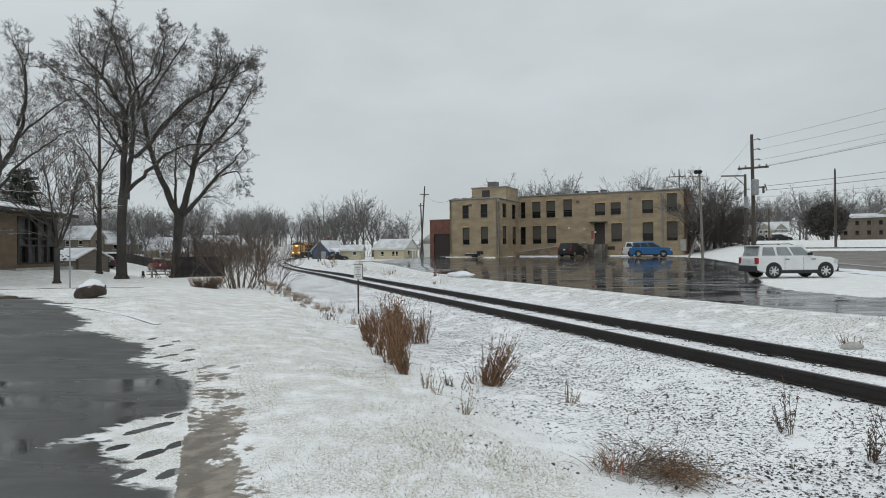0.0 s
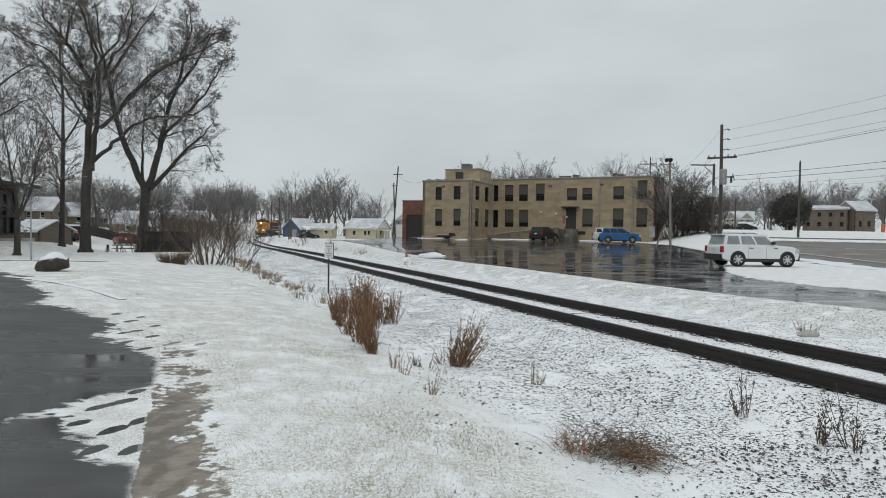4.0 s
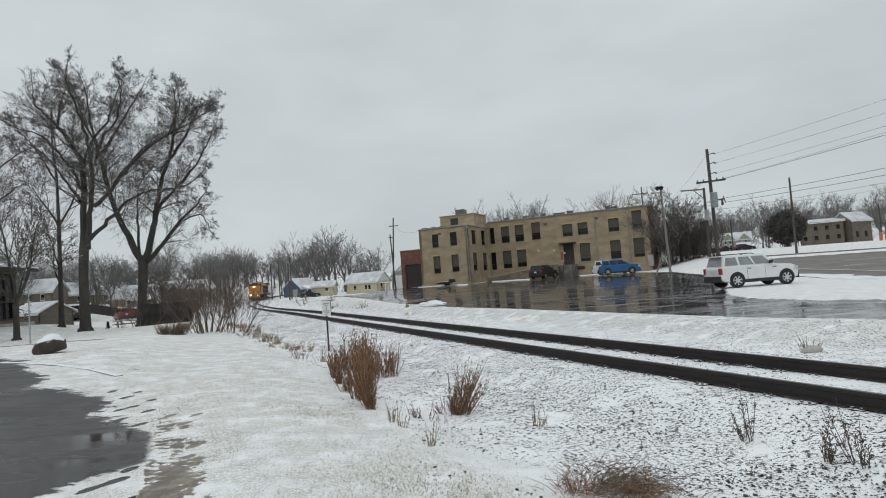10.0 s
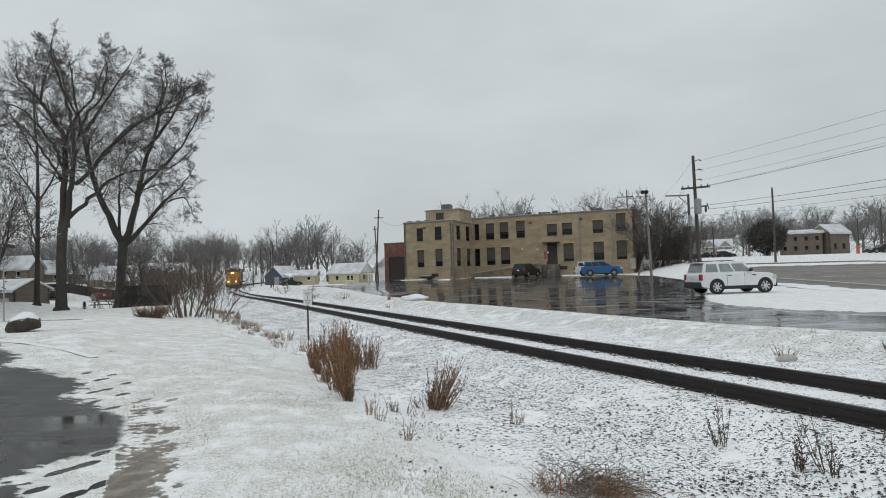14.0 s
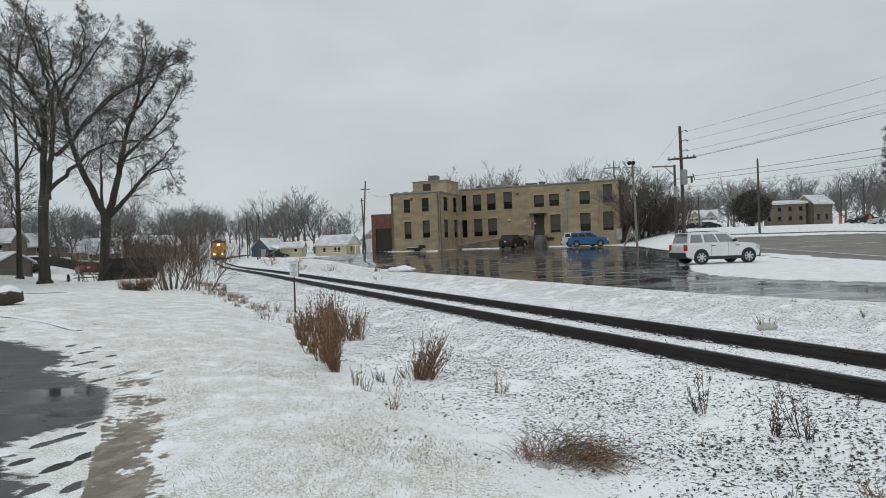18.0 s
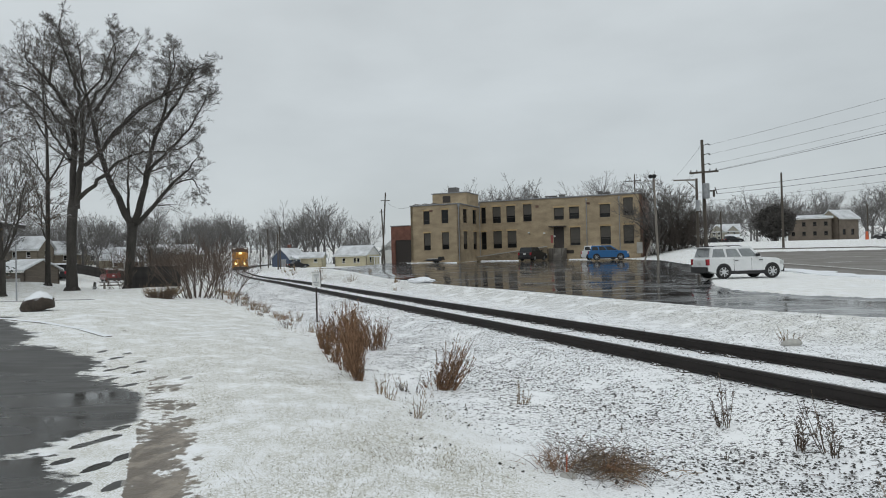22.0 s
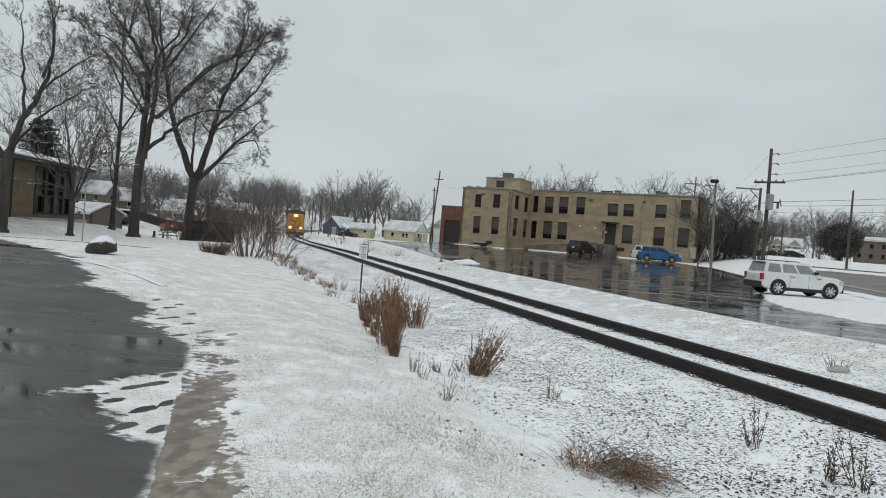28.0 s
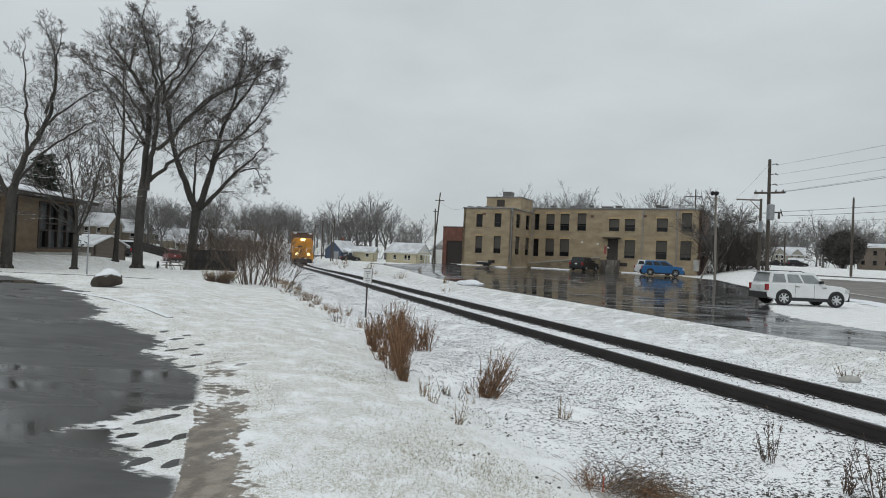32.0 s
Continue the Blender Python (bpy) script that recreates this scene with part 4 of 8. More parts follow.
def bough(tr, cr, path, r0, r1, base, rnd, lvl, twigs, thin, spread, lift, every=0.85, reach=0.36, depth=0.0):
    """A main limb drawn through a few bends (x, z), leaning to or fro by depth, with its shoots."""
    n = len(path)
    pts = [Vector((x + rnd.gauss(0, 0.05) * (i > 0), depth * (i / (n - 1)) ** 1.2, z)) + base for i, (x, z) in enumerate(path)]
    fine, rad = [], []
    steps = 4
    for i in range(n - 1):
        p0, p1, p2, p3 = pts[max(0, i - 1)], pts[i], pts[i + 1], pts[min(n - 1, i + 2)]
        for k in range(steps):
            t = k / steps
            q = 0.5 * ((2 * p1) + (p2 - p0) * t + (2 * p0 - 5 * p1 + 4 * p2 - p3) * t * t + (3 * p1 - p0 - 3 * p2 + p3) * t ** 3)
            fine.append(q + Vector((rnd.gauss(0, 0.03), rnd.gauss(0, 0.06), rnd.gauss(0, 0.02))))
            rad.append(lerp(r0, r1, ((i + t) / (n - 1)) ** 0.8))
    fine.append(pts[-1])
    rad.append(r1)
    tr.tube(fine, rad, 8, cap=False)
    total = sum((fine[i + 1] - fine[i]).length for i in range(len(fine) - 1))
    run = total * 0.24
    while run < total:
        acc = 0.0
        for i in range(len(fine) - 1):
            seg = (fine[i + 1] - fine[i]).length
            if acc + seg >= run:
                break
            acc += seg
        f = run / total
        q = fine[i].lerp(fine[i + 1], (run - acc) / seg)
        d = (fine[i + 1] - fine[i]).normalized()
        side = Vector((rnd.gauss(0, 1), rnd.gauss(0, 1), rnd.gauss(0.15, 0.6)))
        side = (side - d * side.dot(d)).normalized()
        ang = radians(rnd.uniform(28, 62)) * spread
        limb(cr, q, d * math.cos(ang) + side * math.sin(ang), (1.05 + total * reach) * rnd.uniform(0.6, 1.1) * (1.12 - 0.74 * f), max(thin, rad[i] * rnd.uniform(0.2, 0.36)), lvl, rnd, spread, lift, twigs, 6, thin)
        run += every * rnd.uniform(0.6, 1.4)
    limb(cr, fine[-1], fine[-1] - fine[-3], 0.45 + total * reach * 0.3, r1, lvl, rnd, spread, lift, twigs, 6, thin)


def drawn_tree(m, label, seed, trunk, boughs, twigs=(0, 4, 4, 4), lvl=3, thin=0.0066, spread=1.05, lift=0.01, every=0.37, reach=0.15):
    """A tree whose main limbs follow their real bends. boughs: (path, r0, r1, depth)."""
    rnd = random.Random(seed)
    ob = thing("bare_tree", m, label, "tree")
    tr, cr = Shape(), Shape()
    tr.tube([q[:3] for q in trunk], [q[3] for q in trunk], 14)
    b = trunk[0]
    for k in range(6):
        a = k * 1.05 + rnd.random() * 0.5
        tr.tube([(b[0], b[1], b[2] + b[3] * 1.3), (b[0] + math.cos(a) * b[3] * 1.0, b[1] + math.sin(a) * b[3] * 1.0, b[2] + 0.1), (b[0] + math.cos(a) * b[3] * 1.35, b[1] + math.sin(a) * b[3] * 1.35, b[2] - 0.12)], [b[3] * 0.5, b[3] * 0.38, b[3] * 0.15], 6)
    for path, r0, r1, depth in boughs:
        bough(tr, cr, path, r0, r1, Vector((0, 0, 0)), rnd, lvl, twigs, thin, spread, lift, every, reach, depth)
    part("trunk", tr, M_bark, ob, smooth=True)
    part("crown", cr, M_twig, ob, "bare winter branches and twigs", quick=True)
    return ob


def bare_tree(m, label, seed, trunk, leaders, twigs=(0, 5, 5, 5, 5), lvl=3, spread=0.75, lift=0.05, thin=0.012, bark=None, twig=None, leaves=0, group="", name="bare_tree"):
    """trunk: points with radii; leaders: (from height index, direction, length, radius)."""
    rnd = random.Random(seed)
    ob = thing(name, m, label, "tree", group)
    tr, cr = Shape(), Shape()
    tr.tube([q[:3] for q in trunk], [q[3] for q in trunk], 12)
    b = trunk[0]
    for k in range(6):
        a = k * 1.05 + rnd.random() * 0.5
        tr.tube([(b[0], b[1], b[2] + b[3] * 1.3), (b[0] + math.cos(a) * b[3] * 1.1, b[1] + math.sin(a) * b[3] * 1.1, b[2] + 0.1), (b[0] + math.cos(a) * b[3] * 1.4, b[1] + math.sin(a) * b[3] * 1.4, b[2] - 0.12)], [b[3] * 0.5, b[3] * 0.38, b[3] * 0.15], 6)
    for i, d, ln, r in leaders:
        p = Vector(trunk[i][:3])
        limb(cr, p, Vector(d), ln, r, lvl, rnd, spread, lift, twigs, 7, thin, keep=tr)
    part("trunk", tr, bark or M_bark, ob, smooth=True)
    part("crown", cr, twig or M_twig, ob, "bare winter branches and twigs", quick=True)
    if leaves:
        lf = Shape()
        vs = cr.v
        for k in range(leaves):
            p = Vector(vs[rnd.randrange(len(vs))]) + Vector((rnd.uniform(-.15, .15), rnd.uniform(-.15, .15), rnd.uniform(-.2, .05)))
            a, b2 = Vector((rnd.uniform(-1, 1), rnd.uniform(-1, 1), rnd.uniform(-1, 1))).normalized(), Vector((rnd.uniform(-1, 1), rnd.uniform(-1, 1), rnd.uniform(-1, 1))).normalized()
            s = rnd.uniform(0.05, 0.10)
            lf.add([p - a * s, p + b2 * s * 0.6, p + a * s, p - b2 * s * 0.6], [(0, 1, 2, 3)])
        part("dead_leaves", lf, M_weed_dark, ob, "curled brown dead leaves", quick=True)
    return ob


def on_land(x, y, turn=0.0, sink=0.05):
    return pose(x, y, land(x, y) - sink, 0, 0, turn)


def build_big_trees():
    # the pair of tall trees by the picnic table; heights of their limbs are above the lawn's datum
    g = land(-22.0, 44) - 0.05
    drawn_tree(pose(-22.0, 44, 0), "tall bare tree with a forked grey trunk", 11, [(-0.18, 0, g, 0.37), (-0.15, 0, 1.3, 0.30), (-0.02, 0, 2.9, 0.30), (0.1, 0, 4.4, 0.34)],
               [([(0.0, 4.2), (-0.9, 6.2), (-1.8, 8.9), (-2.2, 11.0), (-2.7, 13.0), (-3.0, 15.1), (-3.2, 17.0)], 0.29, 0.03, -0.8), ([(-1.7, 10.0), (-0.7, 11.0), (0.8, 12.4), (2.7, 13.2), (4.6, 13.8), (5.8, 14.3)], 0.15, 0.025, -1.4),
                ([(0.2, 4.2), (0.7, 6.3), (1.1, 8.0), (1.4, 9.7), (1.8, 11.3), (2.3, 13.4), (2.5, 15.5), (2.4, 16.8)], 0.27, 0.03, 1.2), ([(1.0, 7.8), (2.2, 9.2), (3.5, 10.6), (4.6, 12.5), (5.1, 13.9)], 0.14, 0.025, 1.5),
                ([(0.4, 4.3), (1.7, 5.5), (3.2, 7.1), (4.3, 7.9), (5.1, 8.6)], 0.20, 0.03, -1.2), ([(3.2, 7.1), (4.3, 7.4), (5.0, 6.8), (5.3, 6.2)], 0.07, 0.02, -0.9), ([(-2.5, 12.3), (-1.5, 14.0), (-0.6, 15.6), (0.1, 17.0), (0.3, 17.8)], 0.12, 0.02, 1.3),
                ([(1.6, 10.7), (2.9, 12.3), (4.0, 14.2), (4.6, 15.4), (5.2, 15.9)], 0.13, 0.02, 0.8), ([(2.2, 13.0), (3.4, 15.1), (3.6, 16.4)], 0.10, 0.02, -0.8), ([(2.7, 13.2), (4.0, 14.6), (5.0, 15.0), (5.9, 14.9)], 0.08, 0.02, -1.0),
                ([(1.4, 9.2), (2.9, 9.4), (4.3, 9.6), (5.4, 10.2)], 0.09, 0.02, -1.6), ([(-2.7, 12.7), (-3.5, 14.7), (-4.0, 16.5), (-4.4, 17.9)], 0.10, 0.02, -0.8), ([(-0.2, 4.7), (-0.3, 6.4), (-0.4, 8.0), (-0.2, 9.9), (0.6, 11.4)], 0.12, 0.03, 1.0)])
    g = land(-23.9, 40) - 0.05
    drawn_tree(pose(-23.9, 40, 0), "tall bare tree with upright main limbs", 24, [(0.03, 0, g, 0.36), (0.03, 0, 1.6, 0.29), (0.05, 0, 3.6, 0.28), (0.15, 0, 5.2, 0.30)],
               [([(0.1, 4.9), (0.1, 7.6), (0.2, 10.6), (-0.4, 11.8), (-1.4, 13.4), (-2.4, 14.5), (-3.1, 15.3), (-3.3, 16.2)], 0.24, 0.03, 0.8), ([(0.4, 5.2), (0.7, 7.4), (1.0, 9.4), (1.1, 11.2), (0.9, 12.9), (0.3, 14.8), (0.0, 15.9), (0.0, 16.6)], 0.20, 0.03, -1.0),
                ([(0.6, 5.8), (1.9, 6.9), (3.3, 7.8), (4.6, 8.4), (5.9, 8.5), (7.3, 8.4)], 0.15, 0.025, -1.5), ([(1.0, 7.9), (2.1, 9.0), (2.9, 10.1), (4.3, 11.6), (5.6, 12.5), (6.8, 12.8)], 0.15, 0.025, 1.4),
                ([(0.1, 9.1), (-0.2, 10.3), (-0.7, 11.0), (-2.0, 12.6), (-3.5, 13.2), (-4.5, 13.9)], 0.11, 0.02, -0.8), ([(0.2, 10.2), (0.8, 12.1), (1.8, 13.6), (2.2, 15.2), (2.4, 16.5)], 0.12, 0.02, 1.3), ([(1.1, 11.0), (2.0, 12.5), (3.0, 13.6), (3.4, 15.2), (3.2, 16.3)], 0.10, 0.02, -0.9),
                ([(-1.2, 13.2), (-1.0, 14.9), (-0.8, 15.8), (-0.9, 16.4)], 0.09, 0.02, 0.7), ([(0.0, 8.3), (-0.7, 9.3), (-1.8, 10.7), (-3.2, 12.1), (-4.6, 13.0)], 0.11, 0.02, 1.3)])
    bare_tree(on_land(-27.0, 42.5), "slender tree still holding brown dead leaves", 37, [(0, 0, 0, 0.19), (0.05, 0, 3, 0.14), (0.1, 0, 7, 0.12), (0.1, 0, 10, 0.08)],
              [(3, (0.1, 0, 1), 5, 0.09), (2, (0.6, 0.1, 0.8), 4, 0.08), (2, (-0.6, 0.1, 0.8), 4, 0.08), (1, (0.5, -0.4, 0.7), 3.5, 0.07), (1, (-0.5, 0.4, 0.7), 3.5, 0.07), (3, (-0.4, -0.3, 1), 4, 0.07)], (0, 4, 5, 5, 5), 3, 1.0, 0.02, 0.012, leaves=2600)
    bare_tree(on_land(-23.4, 33), "small bare street tree with many upright stems", 41, [(0, 0, 0, 0.17), (0.02, 0, 1.2, 0.14), (0.02, 0, 2.0, 0.15)],
              [(2, (0.12, 0, 1), 4.5, 0.08), (2, (-0.25, 0.1, 1), 4.2, 0.07), (2, (0.4, 0.1, 1), 4.0, 0.07), (2, (-0.55, -0.2, 0.9), 3.6, 0.06), (2, (0.7, -0.2, 0.8), 3.4, 0.055), (2, (0.1, 0.6, 1), 3.6, 0.05)], (0, 4, 5, 5, 5), 3, 0.8, 0.04, 0.010)
    g = land(-24.9, 30) - 0.05
    drawn_tree(pose(-24.9, 30, 0), "large bare leaning tree beside the brick hall", 53, [(-0.1, 0, g, 0.29), (-0.05, 0, 1.8, 0.24), (0.0, 0, 3.0, 0.22), (0.1, 0, 4.2, 0.21)],
               [([(0.1, 4.1), (0.6, 5.6), (1.1, 6.7), (1.6, 8.0), (1.7, 9.6), (1.4, 11.1), (1.0, 12.3)], 0.18, 0.03, 0.6), ([(0.2, 4.2), (1.5, 5.7), (2.7, 6.5), (3.8, 7.1), (4.6, 7.4)], 0.09, 0.02, -0.8), ([(1.2, 6.9), (2.1, 7.9), (3.0, 8.9), (3.9, 9.6)], 0.09, 0.02, 0.9),
                ([(1.6, 8.0), (2.2, 9.1), (2.4, 10.5), (2.8, 11.6)], 0.09, 0.02, -0.7), ([(0.8, 6.0), (0.4, 8.0), (0.0, 9.8), (-0.3, 11.6)], 0.09, 0.02, 0.8), ([(0, 3.4), (-1.2, 5.6), (-1.9, 8.4), (-2.2, 11.0)], 0.14, 0.03, 0.5)], thin=0.0055, every=0.5, reach=0.13)
    # low spreading tree in front of the houses
    bare_tree(on_land(-27.5, 58), "small spreading bare ornamental tree", 61, [(0, 0, 0, 0.20), (0.1, 0, 0.8, 0.16)],
              [(1, (0.8, 0, 0.7), 3.4, 0.1), (1, (-0.8, 0.1, 0.8), 3.2, 0.1), (1, (0.1, 0.4, 1), 3, 0.09), (1, (0.4, -0.5, 0.9), 2.8, 0.08)], (0, 4, 5, 5), 3, 1.0, 0.03, 0.014)
    drawn_tree(on_land(62.6, 78), "large bare tree beyond the street", 57, [(0, 0, 0, 0.42), (0, 0, 1.8, 0.36), (0.1, 0, 3.6, 0.36)],
               [([(0.1, 3.5), (-0.9, 5.6), (-2.2, 8.4), (-2.8, 11.4)], 0.24, 0.05, 1.0), ([(0.1, 3.5), (0.5, 6.4), (0.3, 9.6), (0.6, 13.2)], 0.24, 0.05, -0.8), ([(0.1, 3.6), (1.6, 5.8), (3.0, 8.4), (3.8, 11.2)], 0.22, 0.05, 0.8), ([(-0.4, 4.8), (-2.4, 6.2), (-4.0, 7.2)], 0.12, 0.03, -1.0), ([(0.9, 5.0), (3.0, 6.2), (4.6, 7.2)], 0.12, 0.03, 1.0)], thin=0.014, every=0.4, reach=0.2)
    # beside the factory's end wall
    for x, y, k, h in ((26.6, 78.0, 71, 0.92), (29.0, 80.5, 73, 0.78), (31.0, 84.0, 79, 0.66)):
        bare_tree(on_land(x, y), "bare scrubby tree crowding the factory wall", k, [(0, 0, 0, 0.20), (0.05, 0, 1.2, 0.17), (0.1, 0, 2.2 * h, 0.16)],
                  [(2, (0.15, 0, 1), 6.5 * h, 0.11), (2, (-0.35, 0, 1), 6 * h, 0.1), (2, (0.5, 0.1, 0.9), 5.5 * h, 0.1), (1, (-0.6, 0.2, 0.8), 4.5 * h, 0.08), (1, (0.7, -0.2, 0.7), 4.5 * h, 0.08)], (0, 4, 5, 6, 5), 3, 0.95, 0.03, 0.018, group="scrub trees by the factory")


def conifer(m, label, seed, h, r):
    rnd = random.Random(seed)
    ob = thing("conifer_tree", m, label, "tree")
    part("trunk", Shape().tube([(0, 0, 0), (0, 0, h * 0.5), (0, 0, h)], [0.28, 0.16, 0.03], 8), M_bark, ob)
    cr = Shape()
    for k in range(760):
        f = min(1.0, max(0.0, (int(rnd.random() ** 0.85 * 13) + rnd.gauss(0.4, 0.34)) / 13))
        z = h * (0.12 + 0.86 * f)
        ln = r * (1.02 - f) ** 0.62 * rnd.uniform(0.35, 1.1) + 0.2
        a = rnd.random() * 6.283
        ln *= 0.82 + 0.3 * math.sin(2 * a + 7 * f)
        d = Vector((math.cos(a), math.sin(a), 0.05 + 0.35 * f))
        side = Vector((-math.sin(a), math.cos(a), 0))
        for q in range(5):
            p = Vector((0, 0, z)) + d * ln * (0.3 + 0.17 * q)
            p.z -= h * 0.004 * q * q * (1 - f)
            for w in (-1, 1):
                e = p + side * w * ln * rnd.uniform(0.12, 0.26) * (1.2 - 0.15 * q) + d * 0.022 * h + Vector((0, 0, rnd.uniform(-0.018, 0.004) * h))
                cr.add([p, p + d * 0.012 * h, e, e - d * 0.009 * h - Vector((0, 0, 0.005 * h))], [(0, 1, 2, 3)])
    part("crown", cr, material("conifer_needles", (0.030, 0.042, 0.030), 0.9, var=0.4, scale=3, fine=20, bump=0, snow=0.05), ob, "drooping dark evergreen boughs", quick=True)
    return ob


def build_woods():
    """Bare trees of the distance: six built, the rest copied."""
    kinds = []
    for k in range(6):
        h = (15, 13, 16, 12, 14, 11)[k]
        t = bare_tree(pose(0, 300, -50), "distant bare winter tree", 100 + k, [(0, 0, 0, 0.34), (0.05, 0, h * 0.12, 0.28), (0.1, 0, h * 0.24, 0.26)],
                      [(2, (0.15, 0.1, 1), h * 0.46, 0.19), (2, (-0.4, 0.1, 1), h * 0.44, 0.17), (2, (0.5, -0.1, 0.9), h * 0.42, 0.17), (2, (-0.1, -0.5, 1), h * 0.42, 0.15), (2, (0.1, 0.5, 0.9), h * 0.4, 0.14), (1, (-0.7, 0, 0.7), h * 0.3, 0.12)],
                      (0, 3, 4, 4), 3, 0.92, 0.03, 0.021, M_twig_haze, M_twig_haze, group="distant bare trees")
        kinds.append(t)
    rnd = random.Random(8)
    spots = []
    # behind the small houses in the middle
    for k in range(15):
        b = -15.4 + 8.4 * k / 14 + rnd.uniform(-0.2, 0.2)
        spots.append((b, rnd.uniform(165, 200), rnd.uniform(0.75, 1.0) + 0.5 * math.exp(-((b + 11.8) / 2.2) ** 2)))
    for k in range(20):
        b = rnd.uniform(-23, -14)
        spots.append((b, rnd.uniform(220, 290), rnd.uniform(0.8, 1.1)))
    # behind the houses by the lawn
    for k in range(54):
        b = rnd.uniform(-50, -20)
        spots.append((b, rnd.uniform(138, 200), rnd.uniform(0.7, 1.0)))
    # behind the factory
    for b, r, s in ((2.4, 140, 1.12), (4.4, 142, 1.08), (5.4, 136, 1.15), (6.6, 138, 1.2), (7.4, 140, 1.1), (8.4, 145, 1.15), (13.3, 138, 1.12), (14.2, 140, 1.18), (17.2, 136, 1.1), (2.0, 150, 1.2), (3.1, 150, 1.15), (4.9, 152, 1.25), (5.9, 150, 1.3), (6.9, 152, 1.25), (7.9, 150, 1.2), (13.7, 150, 1.25), (14.7, 148, 1.15)):
        spots.append((b, r, s))
    # across the street
    for k in range(80):
        b = rnd.uniform(18, 50)
        r = rnd.uniform(188, 290)
        spots.append((b, r, rnd.uniform(0.9, 1.2) * (0.85 if r < 220 else 1.05)))
    for k in range(22):
        spots.append((rnd.uniform(-50, -20), rnd.uniform(116, 136), rnd.uniform(0.55, 0.85)))
    for k in range(26):
        spots.append((rnd.uniform(17, 50), rnd.uniform(300, 420), rnd.uniform(1.2, 1.7)))
    for k in range(9):
        spots.append((-19.6 + 0.5 * k, rnd.uniform(212, 240), rnd.uniform(0.65, 0.9)))
    # left of the train, along the track
    for k in range(5):
        s, d = rnd.uniform(66, 150), rnd.uniform(-13, -7)
        p = track_point(s, d)
        spots.append((math.degrees(math.atan2(p.x, p.y)), math.hypot(p.x, p.y), rnd.uniform(0.4, 0.62)))
    for i, (b, r, s) in enumerate(spots):
        x, y = r * math.sin(radians(b)), r * math.cos(radians(b))
        m = pose(x, y, land(x, y) - 0.2, 0, 0, rnd.uniform(0, 360)) @ Matrix.Scale(s, 4)
        if i < 6:
            kinds[i].matrix_basis = m
        else:
            copy_thing(kinds[i % 6], m).scale = (s, s, s)
    return kinds


build_big_trees()
build_woods()
conifer(on_land(-50.6, 66), "dark snow-dusted spruce behind the brick building", 5, 12.0, 3.9)
conifer(on_land(68.5, 172), "distant dark evergreen tree beyond the street", 6, 9.0, 3.4)


def round_tree(m, label, seed, h, r):
    """A dense dark clipped tree of countless short twigs and held leaves."""
    rnd = random.Random(seed)
    ob = thing("dense_tree", m, label, "tree")
    part("trunk", Shape().tube([(0, 0, 0), (0, 0, h * 0.4)], [0.3, 0.2], 8), M_bark, ob)
    cr = Shape()
    for k in range(5200):
        a, c, q = rnd.random() * 6.283, rnd.uniform(-1, 1), rnd.random() ** 0.33
        w = math.sqrt(1 - c * c)
        bump = 1 + 0.10 * math.sin(5 * a) * w + 0.08 * math.sin(7 * c)
        p = Vector((r * q * w * math.cos(a) * bump, r * q * w * math.sin(a) * bump, h * 0.54 + h * 0.46 * q * c * bump))
        e = Vector((rnd.gauss(0, 1), rnd.gauss(0, 1), rnd.gauss(0.3, 1))).normalized() * rnd.uniform(0.3, 0.75)
        f = Vector((rnd.gauss(0, 1), rnd.gauss(0, 1), rnd.gauss(0, 1))).normalized() * 0.09
        cr.add([p - f, p + f, p + e + f * 0.6, p + e - f * 0.6], [(0, 1, 2, 3)])
    part("crown", cr, material("dense_twigs", (0.078, 0.072, 0.066), 0.95, var=0.4, scale=0.8, fine=6, bump=0), ob, "dense dark crown", quick=True)
    return ob


round_tree(on_land(61.9, 117), "dense dark rounded tree beyond the street", 3, 6.7, 3.4)


